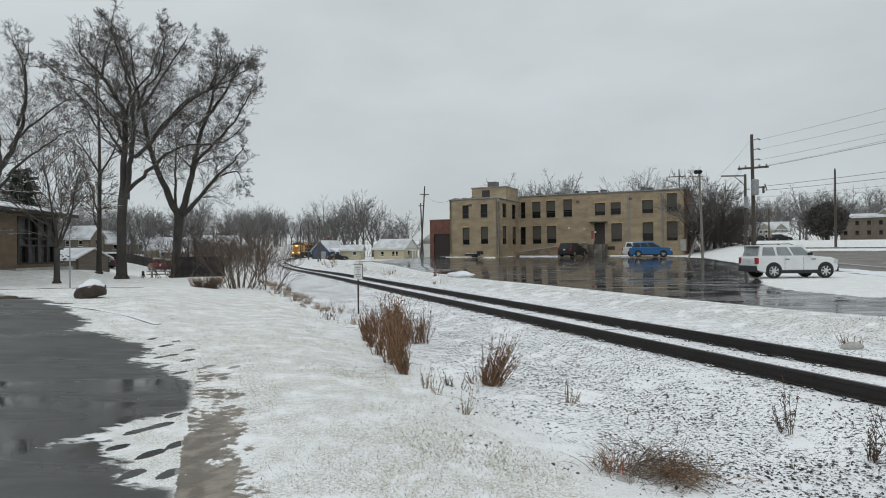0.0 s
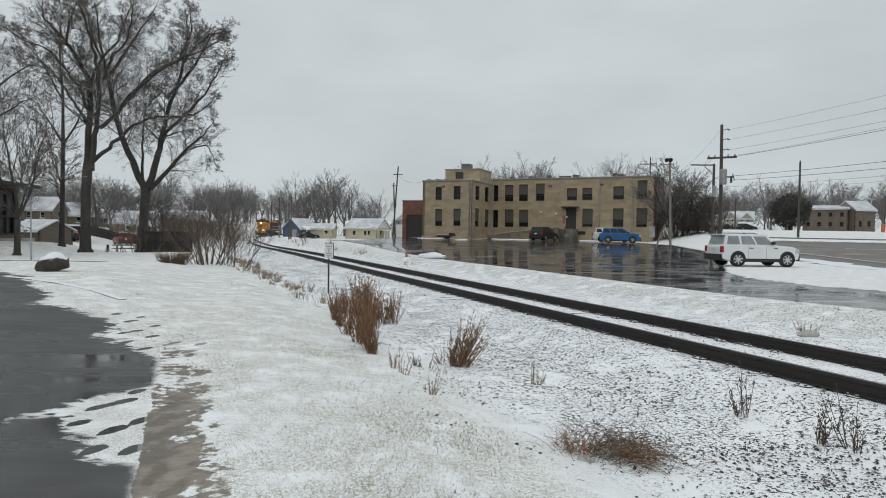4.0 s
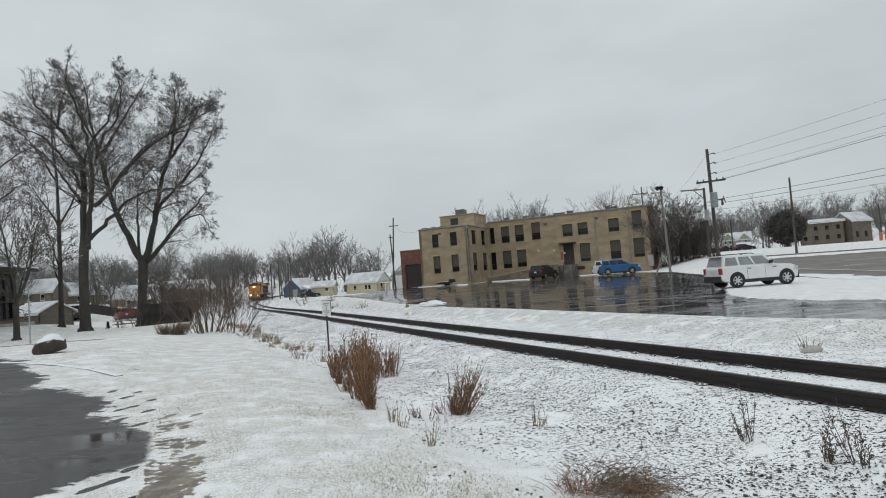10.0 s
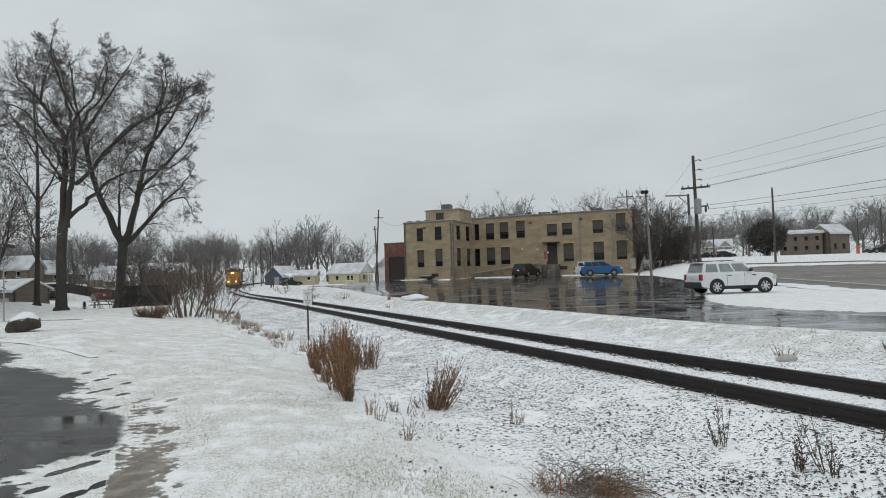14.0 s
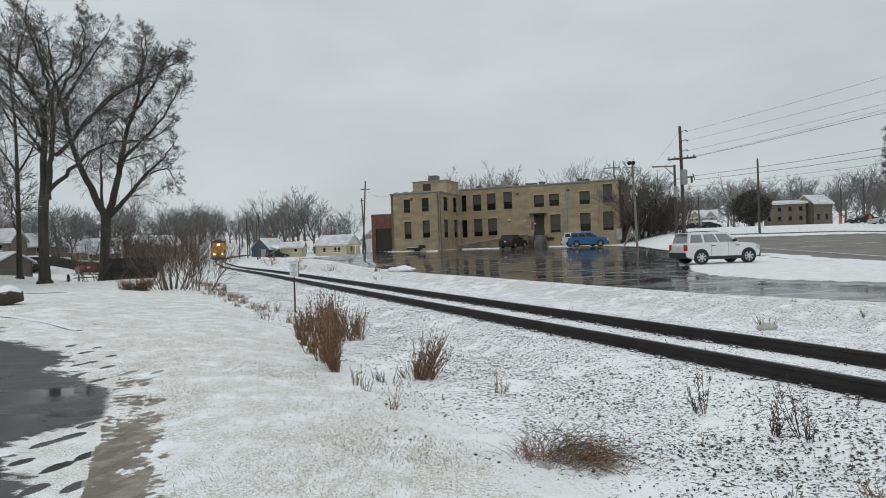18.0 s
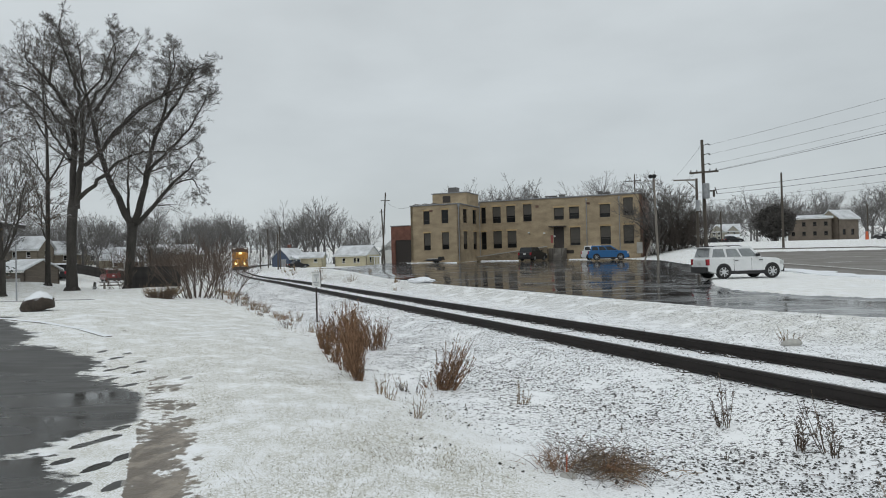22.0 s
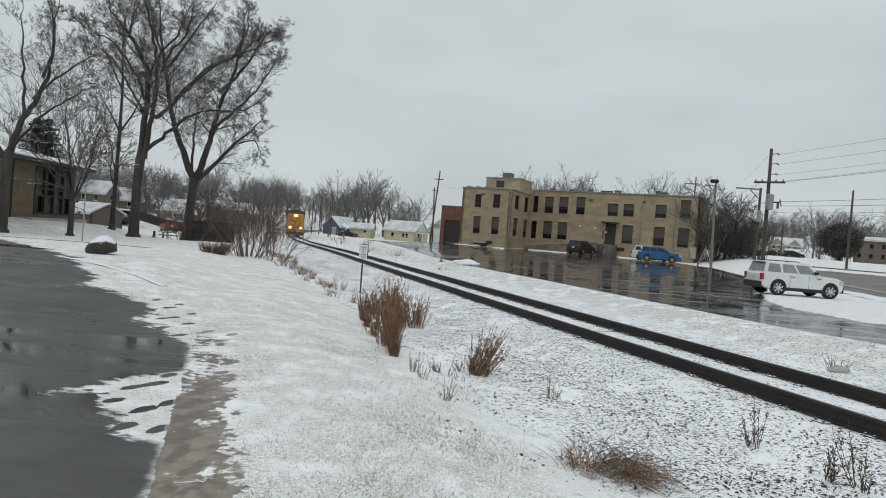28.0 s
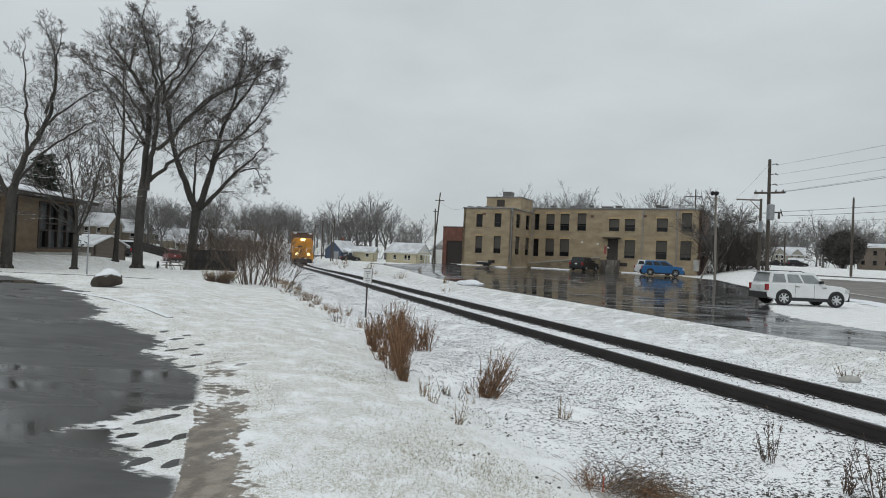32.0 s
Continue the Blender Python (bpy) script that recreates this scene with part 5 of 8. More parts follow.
# ---- vehicles ----
def vehicle(name, m, label, L, W, H, paint, wheel_r, base, axle, hood, boxy, clear=0.24, trim=None, wagon=True, rim=None, glass=None, nose_at=None):
    """A car along x, front at +x. hood: where the windscreen meets the bonnet; boxy: how upright its ends are."""
    car = thing(name, m, label, "car")
    h2 = L / 2
    belt = H * (0.655 if wagon else 0.64)
    nose = H * (nose_at or (0.60 if boxy else 0.53))
    low = [(-h2 + 0.03, clear + 0.12), (-h2, clear + 0.35), (-h2 + 0.02, belt * 0.92), (-h2 + 0.10, belt), (hood, belt), (h2 - 0.35, nose * 1.04), (h2 - 0.06, nose * 0.93), (h2, clear + 0.32), (h2 - 0.05, clear + 0.1), (h2 - 0.5, clear), (-h2 + 0.5, clear)]
    part("body", Shape().prism(low, -W / 2, W / 2), paint, car, bevel=0.055, smooth=False)
    rear = -h2 + (0.12 if boxy else (0.28 if wagon else 0.95))
    rtop = rear + (0.16 if wagon else 0.55)
    ftop = hood - (0.55 if boxy else 0.85)
    t = 0.13
    cab = Shape()
    vs = []
    for y, k in ((-W / 2 + 0.03, -1), (W / 2 - 0.03, 1)):
        vs += [(rear, y, belt - 0.02), (hood, y, belt - 0.02), (ftop, y - k * t, H), (rtop, y - k * t, H)]
    cab.add(vs, [(0, 1, 2, 3), (7, 6, 5, 4), (0, 4, 5, 1), (1, 5, 6, 2), (2, 6, 7, 3), (3, 7, 4, 0)])
    part("cabin", cab, paint, car, bevel=0.045)
    # side windows on the sloping sides, screens at the ends
    zb, zt = belt + 0.05, H - 0.11

    def side_x(fr, z):
        q = (z - belt) / (H - belt)
        return lerp(lerp(rear, rtop, q), lerp(hood, ftop, q), fr)
    cuts = ((0.05, 0.30), (0.34, 0.60), (0.63, 0.93)) if wagon else ((0.14, 0.48), (0.52, 0.92))
    for k in (-1, 1):
        for a, b in cuts:
            w = Shape()
            pts = []
            for fr, z in ((a, zb), (b, zb), (min(b, b - 0.015), zt), (a + 0.01, zt)):
                q = (z - belt) / (H - belt)
                y = k * (W / 2 - 0.03 - t * q)
                pts += [(side_x(fr, z), y + k * 0.012, z)]
            w.add(pts + [(p[0], p[1] - k * 0.03, p[2]) for p in pts], [(0, 1, 2, 3), (7, 6, 5, 4), (0, 4, 5, 1), (1, 5, 6, 2), (2, 6, 7, 3), (3, 7, 4, 0)])
            part("side_window", w, glass or M_carglass, car, "tinted side window")
    for x0, x1, s, nm in ((hood, ftop, 1, "windscreen"), (rear, rtop, -1, "rear_window")):
        w = Shape()
        pts = []
        for q, k in ((0.10, -1), (0.10, 1), (0.86, 1), (0.86, -1)):
            pts.append((lerp(x0, x1, q) + s * 0.014, k * (W / 2 - 0.14 - t * q), lerp(belt, H, q)))
        w.add(pts + [(p[0] - s * 0.03, p[1], p[2]) for p in pts], [(0, 1, 2, 3), (7, 6, 5, 4), (0, 4, 5, 1), (1, 5, 6, 2), (2, 6, 7, 3), (3, 7, 4, 0)])
        part(nm, w, glass or M_carglass, car, "dark glass")
    part("bumper", Shape().span((-h2 - 0.05, -W / 2 + 0.03, clear + 0.04), (-h2 + 0.14, W / 2 - 0.03, clear + 0.36)), trim or paint, car, "rear bumper", bevel=0.03)
    part("bumper", Shape().span((h2 - 0.16, -W / 2 + 0.03, clear + 0.04), (h2 + 0.05, W / 2 - 0.03, clear + 0.34)), trim or paint, car, "front bumper", bevel=0.03)
    for k in (-1, 1):
        part("sill", Shape().span((base - 0.1 + wheel_r, k * W / 2 - 0.02, clear - 0.03), (base + axle - wheel_r + 0.1, k * W / 2 + 0.02, clear + 0.14)), trim or M_black, car)
        part("tail_light", Shape().span((-h2 - 0.012, k * (W / 2 - 0.2), belt * 0.66), (-h2 + 0.10, k * (W / 2 + 0.008), belt * 0.95)), M_taillight, car, "red tail light")
        part("headlight", Shape().span((h2 - 0.22, k * (W / 2 - 0.34), nose * 0.72), (h2 - 0.01, k * (W / 2 + 0.006), nose * 0.92)), M_lens, car, "clear headlight")
        part("mirror", Shape().box(hood - 0.32, k * (W / 2 + 0.09), belt + 0.12, 0.12, 0.2, 0.15), trim or paint, car, bevel=0.02)
        for fx in (-0.1, 0.22):
            part("door_handle", Shape().box(fx * L - 0.1, k * (W / 2 + 0.012), belt - 0.14, 0.2, 0.03, 0.035), trim or paint, car)
        for fx in (-0.155, 0.075):
            part("door_seam", Shape().box(fx * L, k * (W / 2 + 0.001), (clear + belt) / 2 + 0.05, 0.012, 0.008, belt - clear - 0.16), M_black, car)
        for x in (base, base + axle):
            part("wheel_arch", Shape().disc((x, k * (W / 2 - 0.06), wheel_r + 0.035), (0, 1, 0), wheel_r + 0.05, 0.126, 28), M_black, car, "dark wheel arch")
            wh = new("wheel")
            wh.parent = car
            wh.location = (x, k * (W / 2 - 0.09), wheel_r)
            ty = Shape().tube([(0, -0.105, 0), (0, -0.10, 0), (0, 0.10, 0), (0, 0.105, 0)], [wheel_r * 0.9, wheel_r, wheel_r, wheel_r * 0.9], 24)
            part("tyre", ty, M_rubber, wh)
            ri = Shape().disc((0, k * 0.085, 0), (0, 1, 0), wheel_r * 0.30, 0.07, 12)
            for j in range(7):
                a = j * 0.8976 + 0.3
                ri.box(math.cos(a) * wheel_r * 0.38, k * 0.10, math.sin(a) * wheel_r * 0.38, wheel_r * 0.60, 0.045, wheel_r * 0.17, Euler((0, -a, 0)).to_matrix())
            ri.tube([(0, k * 0.09, 0), (0, k * 0.125, 0)], [wheel_r * 0.70, wheel_r * 0.66], 24, cap=False).tube([(0, k * 0.125, 0), (0, k * 0.09, 0)], [wheel_r * 0.60, wheel_r * 0.6], 24, cap=False)
            ri.disc((0, k * 0.07, 0), (0, 1, 0), wheel_r * 0.64, 0.05, 24)
            part("rim", ri, rim or M_alloy, wh, "seven-spoke alloy rim")
    part("plate", Shape().box(-h2 - 0.012, 0, belt * 0.78, 0.02, 0.32, 0.16), M_frame_white, car, "plain number plate")
    part("grille", Shape().box(h2 - 0.045, 0, nose * 0.78, 0.06, W * 0.5, 0.16), M_black, car)
    return car


M_carglass = material("car_glass", (0.035, 0.04, 0.042), 0.10, var=0.3, scale=1, fine=4, bump=0, spec=0.3)
M_brightrim = material("bright_alloy_rim", (0.62, 0.63, 0.64), 0.35, 0.25, var=0.15)
M_frost = material("frosted_car_glass", (0.26, 0.28, 0.285), 0.3, var=0.3, scale=2, fine=14, bump=0, spec=0.7)
M_taillight = material("tail_light_red", (0.35, 0.02, 0.03), 0.25, var=0.2, bump=0)
M_lens = material("clear_lens", (0.55, 0.56, 0.56), 0.15, var=0.2, bump=0)


def car_paint(name, c, snow=0.0):
    return material(name, c, 0.36, 0.0, var=0.08, scale=1.5, fine=8, bump=0.02, coat=0.3, spec=0.35, snow=snow)


P_white, P_blue, P_black, P_red, P_grey = car_paint("white_paint_car", (0.74, 0.75, 0.75)), car_paint("blue_car_paint", (0.012, 0.125, 0.33)), car_paint("black_car_paint", (0.009, 0.009, 0.010)), car_paint("red_car_paint", (0.24, 0.012, 0.022), 0.12), car_paint("silver_car_paint", (0.45, 0.46, 0.47))
JEEP = vehicle("suv", on_land(15.47, 33.2, 5.0, -0.01), "boxy white suv with black lower trim parked on snow", 4.12, 1.78, 1.66, P_white, 0.36, -1.20, 2.62, 0.92, True, 0.27, M_black, rim=M_brightrim, glass=M_frost)
for k in (-0.55, 0.55):
    part("roof_rail", Shape().tube([(-1.6, k, 1.65), (-1.55, k, 1.705), (-0.2, k, 1.715), (0.0, k, 1.65)], 0.02, 6), M_black, JEEP, "black roof rail")
part("spoiler", Shape().box(-1.90, 0, 1.63, 0.22, 1.3, 0.05), P_white, JEEP, bevel=0.015)
part("rear_wiper", Shape().tube([(-2.0, 0.0, 1.14), (-1.955, 0.35, 1.27)], 0.012, 4), M_black, JEEP)
vehicle("suv", on_land(19.2, 73.4, -14, -0.01), "bright blue suv parked by the factory steps", 4.62, 1.86, 1.72, P_blue, 0.37, -1.32, 2.7, 1.15, False, 0.22, M_black, nose_at=0.605)
vehicle("suv", on_land(19.1, 76.4, -14, -0.01), "white suv parked behind the blue one", 4.7, 1.85, 1.72, P_white, 0.35, -1.35, 2.75, 0.9, False, 0.22, M_black)
vehicle("suv", on_land(11.2, 79.2, 55, -0.01), "black suv parked before the brick ramp", 4.5, 1.82, 1.68, P_black, 0.35, -1.3, 2.65, 0.8, False, 0.22)
vehicle("car", on_land(33.9, 88.0, 172, -0.01), "dark sedan stopped near the light pole", 4.7, 1.8, 1.45, P_black, 0.32, -1.35, 2.75, 0.75, False, 0.17, wagon=False)
vehicle("suv", on_land(-48.6, 91, 128, -0.01), "dark red suv parked by a wooden fence", 4.8, 1.85, 1.78, P_red, 0.36, -1.35, 2.75, 0.85, False, 0.24, M_black)
vehicle("car", on_land(-31.6, 135, 38, -0.01), "black sedan outside the blue house", 4.6, 1.8, 1.45, P_black, 0.32, -1.35, 2.7, 0.75, False, 0.17, wagon=False)


# ---- houses ----
M_sidingY = material("pale_yellow_siding", (0.52, 0.47, 0.33), 0.8, var=0.15, scale=1, fine=12, stretch=(1, 1, 6))
M_sidingB = material("slate_blue_siding", (0.075, 0.10, 0.155), 0.8, var=0.2, scale=1, fine=12, stretch=(1, 1, 6))
M_sidingW = material("white_siding", (0.62, 0.62, 0.60), 0.8, var=0.12, scale=1, fine=12, stretch=(1, 1, 6))
M_sidingT = material("tan_siding", (0.33, 0.29, 0.215), 0.8, var=0.2, scale=1, fine=12, stretch=(1, 1, 6))
M_garage = material("brown_garage_siding", (0.13, 0.108, 0.088), 0.85, var=0.25, scale=1, fine=12, stretch=(1, 1, 6))
M_cream = material("cream_siding", (0.36, 0.34, 0.285), 0.8, var=0.15, scale=1, fine=12, stretch=(1, 1, 6))
# The tan siding at 0.6 of its tone, shade put into the colour.
M_shade = material("shaded_tan_siding", (0.20, 0.17, 0.13), 0.85, var=0.25, scale=1, fine=12, stretch=(1, 1, 6))
M_houseroof = material("patchy_snowy_shingles", (0.70, 0.72, 0.74), 0.8, var=0.4, scale=0.7, fine=9, color2=(0.42, 0.43, 0.44))
M_darkroof = material("dark_wet_shingles", (0.10, 0.085, 0.075), 0.85, var=0.3, scale=1, fine=9)
M_apart = material("brown_apartment_brick", (0.15, 0.122, 0.096), 0.9, var=0.25, scale=1, fine=12)
M_fence = material("dark_fence_wood", (0.036, 0.033, 0.031), 0.9, var=0.4, scale=2, fine=20, per_object=0.2)


def house(m, label, w, d, wall_h, roof_h, walls, windows=(), door=None, porch=None, chimney=None, gable_mat=None, category="house", group="houses", roof=None, frames=None):
    """A gabled house: ridge along x, front at -y, eaves at wall_h. windows: (side, along, sill, width, height)."""
    ob = thing("house", m, label, category, group)
    V = lambda x, y: Vector((x, y))
    sides = {"front": (V(-w / 2, -d / 2), V(w / 2, -d / 2), V(0, 1)), "right": (V(w / 2, -d / 2), V(w / 2, d / 2), V(-1, 0)),
             "back": (V(w / 2, d / 2), V(-w / 2, d / 2), V(0, -1)), "left": (V(-w / 2, d / 2), V(-w / 2, -d / 2), V(1, 0))}
    for key, (a, b, inn) in sides.items():
        ln = (b - a).length
        holes = [(q[1] - q[3] / 2, q[1] + q[3] / 2, q[2], q[2] + q[4]) for q in windows if q[0] == key]
        wl = part("wall", wall_shape(Shape(), a, b, -0.6, wall_h, 0.2, holes, inn), walls, ob)
        e = (b - a) / ln
        for q in windows:
            if q[0] == key:
                p = a + e * q[1]
                window_unit(wl, pose(p.x, p.y, q[2], 0, 0, math.degrees(math.atan2(inn.y, inn.x)) - 90), q[3], q[4], frames or M_frame_white, 0, True, frames or M_frame_white)
    for x in (-w / 2, w / 2 - 0.18):
        part("gable", Shape().add([(x, -d / 2, wall_h), (x, d / 2, wall_h), (x, 0, wall_h + roof_h), (x + 0.18, -d / 2, wall_h), (x + 0.18, d / 2, wall_h), (x + 0.18, 0, wall_h + roof_h)], [(0, 1, 2), (5, 4, 3), (0, 3, 4, 1), (1, 4, 5, 2), (2, 5, 3, 0)]), gable_mat or walls, ob)
    o = 0.35
    k = roof_h / (d / 2)
    for s in (-1, 1):
        ps = [(-w / 2 - o, s * (d / 2 + o), wall_h - k * o), (w / 2 + o, s * (d / 2 + o), wall_h - k * o), (w / 2 + o, 0, wall_h + roof_h), (-w / 2 - o, 0, wall_h + roof_h)]
        part("roof", Shape().add([(p[0], p[1], p[2] + 0.03) for p in ps] + [(p[0], p[1], p[2] + 0.20) for p in ps], [(3, 2, 1, 0), (4, 5, 6, 7), (0, 1, 5, 4), (1, 2, 6, 5), (2, 3, 7, 6), (3, 0, 4, 7)]), roof or M_houseroof, ob, "snow-covered roof slope")
        part("fascia", Shape().span((-w / 2 - o, s * (d / 2 + o) - 0.03, wall_h - k * o - 0.12), (w / 2 + o, s * (d / 2 + o) + 0.03, wall_h - k * o + 0.02)), M_frame_white, ob)
    if door is not None:
        dr = part("door", Shape().span((door - 0.47, -d / 2 - 0.03, 0.25), (door + 0.47, -d / 2 - 0.003, 2.3)), M_frame_white, ob, "white front door")
        part("door_frame", Shape().span((door - 0.57, -d / 2 - 0.05, 0.25), (door - 0.48, -d / 2 - 0.003, 2.38)).span((door + 0.48, -d / 2 - 0.05, 0.25), (door + 0.57, -d / 2 - 0.003, 2.38)), M_frame_white, dr)
        part("step", Shape().span((door - 0.7, -d / 2 - 1.0, -0.5), (door + 0.7, -d / 2 - 0.06, 0.2)), M_concrete, ob)
    if porch:
        x0, x1, dp, h = porch
        pr = part("porch_roof", Shape().add([(x0, -d / 2 - dp, h), (x1, -d / 2 - dp, h), (x1, -d / 2, h + 0.7), (x0, -d / 2, h + 0.7), (x0, -d / 2 - dp, h + 0.2), (x1, -d / 2 - dp, h + 0.2), (x1, -d / 2, h + 0.9), (x0, -d / 2, h + 0.9)], [(3, 2, 1, 0), (4, 5, 6, 7), (0, 1, 5, 4), (1, 2, 6, 5), (2, 3, 7, 6), (3, 0, 4, 7)]), M_roofsnow, ob, "snowy porch roof")
        for i in range(4):
            x = lerp(x0 + 0.15, x1 - 0.15, i / 3)
            part("porch_post", Shape().box(x, -d / 2 - dp + 0.15, h / 2 - 0.2, 0.14, 0.14, h + 0.4), M_frame_white, pr)
        part("porch_floor", Shape().span((x0, -d / 2 - dp, -0.6), (x1, -d / 2 - 0.003, 0.3)), M_concrete, pr)
    if chimney:
        part("chimney", Shape().box(chimney, 0.4, wall_h + roof_h + 0.2, 0.6, 0.6, 1.6), M_red, ob, "brick chimney")
    return ob


def at(x, y, z, turn=0.0):
    return pose(x, y, z, 0, 0, turn)


bung = house(at(-19.6, 141.5, -0.1, -22), "pale yellow bungalow with snow-covered roof", 8.0, 6.0, 2.5, 1.95, M_sidingY, [("front", 2.2, 0.75, 0.8, 1.1), ("front", 5.0, 0.75, 0.7, 1.1), ("front", 5.9, 0.75, 0.7, 1.1), ("right", 2.0, 0.8, 0.9, 1.2)], gable_mat=M_sidingW)
part("porch_roof", Shape().box(4.6, -0.6, 2.05, 1.7, 2.6, 0.16), M_roofsnow, bung, "snowy side porch roof")
for yy in (-1.7, -0.6, 0.5):
    part("porch_post", Shape().box(5.3, yy, 0.8, 0.14, 0.14, 2.4), M_frame_white, bung)
part("porch_floor", Shape().box(4.6, -0.6, -0.1, 1.6, 2.4, 0.6), M_concrete, bung)
house(at(-37.9, 153.2, -0.1, 62), "slate blue cottage with white porch and snowy roof", 6.0, 5.4, 2.2, 2.3, M_sidingB, [("front", 1.3, 0.9, 0.8, 1.1), ("right", 3.3, 0.9, 0.9, 1.2)], 1.4, (-2.8, 2.6, 2.0, 1.9), 0.6)
house(at(-29.2, 140, 0.2, 3), "small cream garage house with snowy roof", 4.7, 5.5, 1.9, 1.0, M_sidingY, [("front", 3.2, 0.7, 0.8, 0.8)])
house(at(-10.9, 146, 0.3, 80), "white gabled house behind utility poles", 6.5, 6.0, 3.0, 2.6, M_sidingW, [("front", 2.0, 0.8, 0.8, 1.2), ("front", 4.4, 0.8, 0.8, 1.2), ("left", 3.0, 0.8, 0.9, 1.2), ("left", 3.0, 3.2, 0.7, 0.9)])
# beyond the lawn
def facing(x, y, z, extra=0.0):
    """Stands at x, y with its front towards the crossing."""
    return at(x, y, z, -math.degrees(math.atan2(x, y)) + extra)


house(facing(-50.9, 76.4, -0.25, -58), "low tan garage with a snowy gable", 5.6, 4.2, 1.4, 1.1, M_garage, [], None, None, None, None, "garage")
house(facing(-68.9, 104, 2.2, -30), "tan two-storey house with snowy roof", 5.4, 4.6, 2.3, 1.9, M_shade, [("front", 1.6, 0.8, 0.7, 1.0), ("front", 3.8, 0.8, 0.7, 1.0), ("right", 2.2, 1.0, 0.7, 1.0)])
house(facing(-57.3, 110.9, 0.65, 4), "pale tan house with snowy roof and porch", 7.4, 6.0, 1.9, 1.9, M_sidingT, [("front", 2.6, 0.6, 0.7, 1.0), ("front", 4.4, 0.6, 0.7, 1.0), ("front", 6.0, 0.6, 0.7, 1.0)], None, (-1.6, 3.6, 1.8, 1.2))
house(facing(-69.5, 130, 1.9, 8), "grey house with a long snowy roof", 13, 7.0, 1.9, 2.0, M_sidingT, [("front", 3.0, 0.6, 0.8, 1.0), ("front", 9.0, 0.6, 0.8, 1.0)])
house(facing(-72.7, 119, 1.9, -12), "grey house with a steep snowy roof", 7.5, 6.0, 2.0, 2.2, M_shade, [("front", 2.0, 0.6, 0.8, 1.0), ("front", 5.0, 0.6, 0.8, 1.0)])
house(facing(-55.0, 128, 1.6, 20), "low grey house behind the thicket", 9, 6.0, 1.9, 1.7, M_sidingT, [("front", 3.0, 0.6, 0.8, 1.0)])
house(facing(-92.0, 128, 3.2, -10), "tan house with a snowy roof far up the street", 8.5, 7.0, 2.6, 2.4, M_shade, [("front", 3.0, 0.8, 0.8, 1.2), ("front", 6.0, 0.8, 0.8, 1.2)])
# across the street
fh = house(facing(74.4, 166, 3.7) @ Matrix.Scale(0.88, 4), "white two-storey farmhouse with a snowy roof and porch", 8.0, 6.0, 3.1, 2.0, M_cream, [("front", 1.2, 0.5, 0.7, 1.0), ("front", 2.5, 0.5, 0.7, 1.0), ("front", 1.2, 1.9, 0.7, 0.9), ("front", 2.5, 1.9, 0.7, 0.9), ("front", 5.0, 2.1, 0.6, 0.8), ("front", 6.6, 2.1, 0.6, 0.8)], 1.4, (0.0, 4.0, 1.2, 1.2))
for gx, gw, gt in ((-2.1, 1.9, 4.9), (2.3, 1.5, 4.6)):
    part("front_gable", Shape().add([(gx - gw, -3.4, 3.1), (gx + gw, -3.4, 3.1), (gx, -3.4, gt), (gx - gw, -0.5, 3.1), (gx + gw, -0.5, 3.1), (gx, -0.5, gt)], [(0, 1, 2), (5, 4, 3), (0, 3, 4, 1), (1, 4, 5, 2), (2, 5, 3, 0)]), M_cream, fh)
    for k in (-1, 1):
        e = gw + 0.3
        part("gable_roof", Shape().add([(gx, -3.7, gt + 0.05), (gx + k * e, -3.7, 2.95), (gx + k * e, -0.4, 2.95), (gx, -0.4, gt + 0.05), (gx, -3.7, gt + 0.2), (gx + k * e, -3.7, 3.1), (gx + k * e, -0.4, 3.1), (gx, -0.4, gt + 0.2)], [(3, 2, 1, 0), (4, 5, 6, 7), (0, 1, 5, 4), (1, 2, 6, 5), (2, 3, 7, 6), (3, 0, 4, 7)]), M_roofsnow, fh)
house(facing(83.2, 142.5, 3.6), "tan brick apartment block with a dark low roof", 8.4, 7.0, 4.5, 0.7, M_apart, [("front", 1.0 + 2.1 * i, z, 0.7, 0.9) for i in range(4) for z in (0.7, 2.8)], category="apartment block", roof=M_houseroof, frames=M_frame_dark)
house(facing(88.4, 140.0, 3.6, 52), "brown apartment wing with a snowy gable", 6.0, 4.4, 4.4, 1.7, M_apart, [("front", 1.6, 0.7, 0.9, 1.2), ("front", 4.2, 0.7, 0.9, 1.2), ("left", 2.2, 2.4, 0.8, 1.0)], category="apartment block", frames=M_frame_dark, gable_mat=M_sidingT)
house(facing(86.5, 104.5, 3.2, 8), "grey two-storey house with a snowy roof", 11, 8, 4.3, 2.0, M_shade, [("front", 1.5 + 2.2 * i, z, 1.0, 1.3) for i in range(4) for z in (0.6, 2.7)])
house(at(42.6, 110, 2.8, 5), "low white shed with snowy roof", 5.5, 4.0, 1.7, 0.9, M_sidingW, [], category="shed")


# ---- the brick hall beside the lawn ----
# Grey-blue hall panes with a lighter base colour than dark_glass.
M_hallglass = material("pale_hall_glass", (0.115, 0.125, 0.13), 0.12, var=0.45, scale=0.8, fine=3, bump=0.02, spec=0.5)

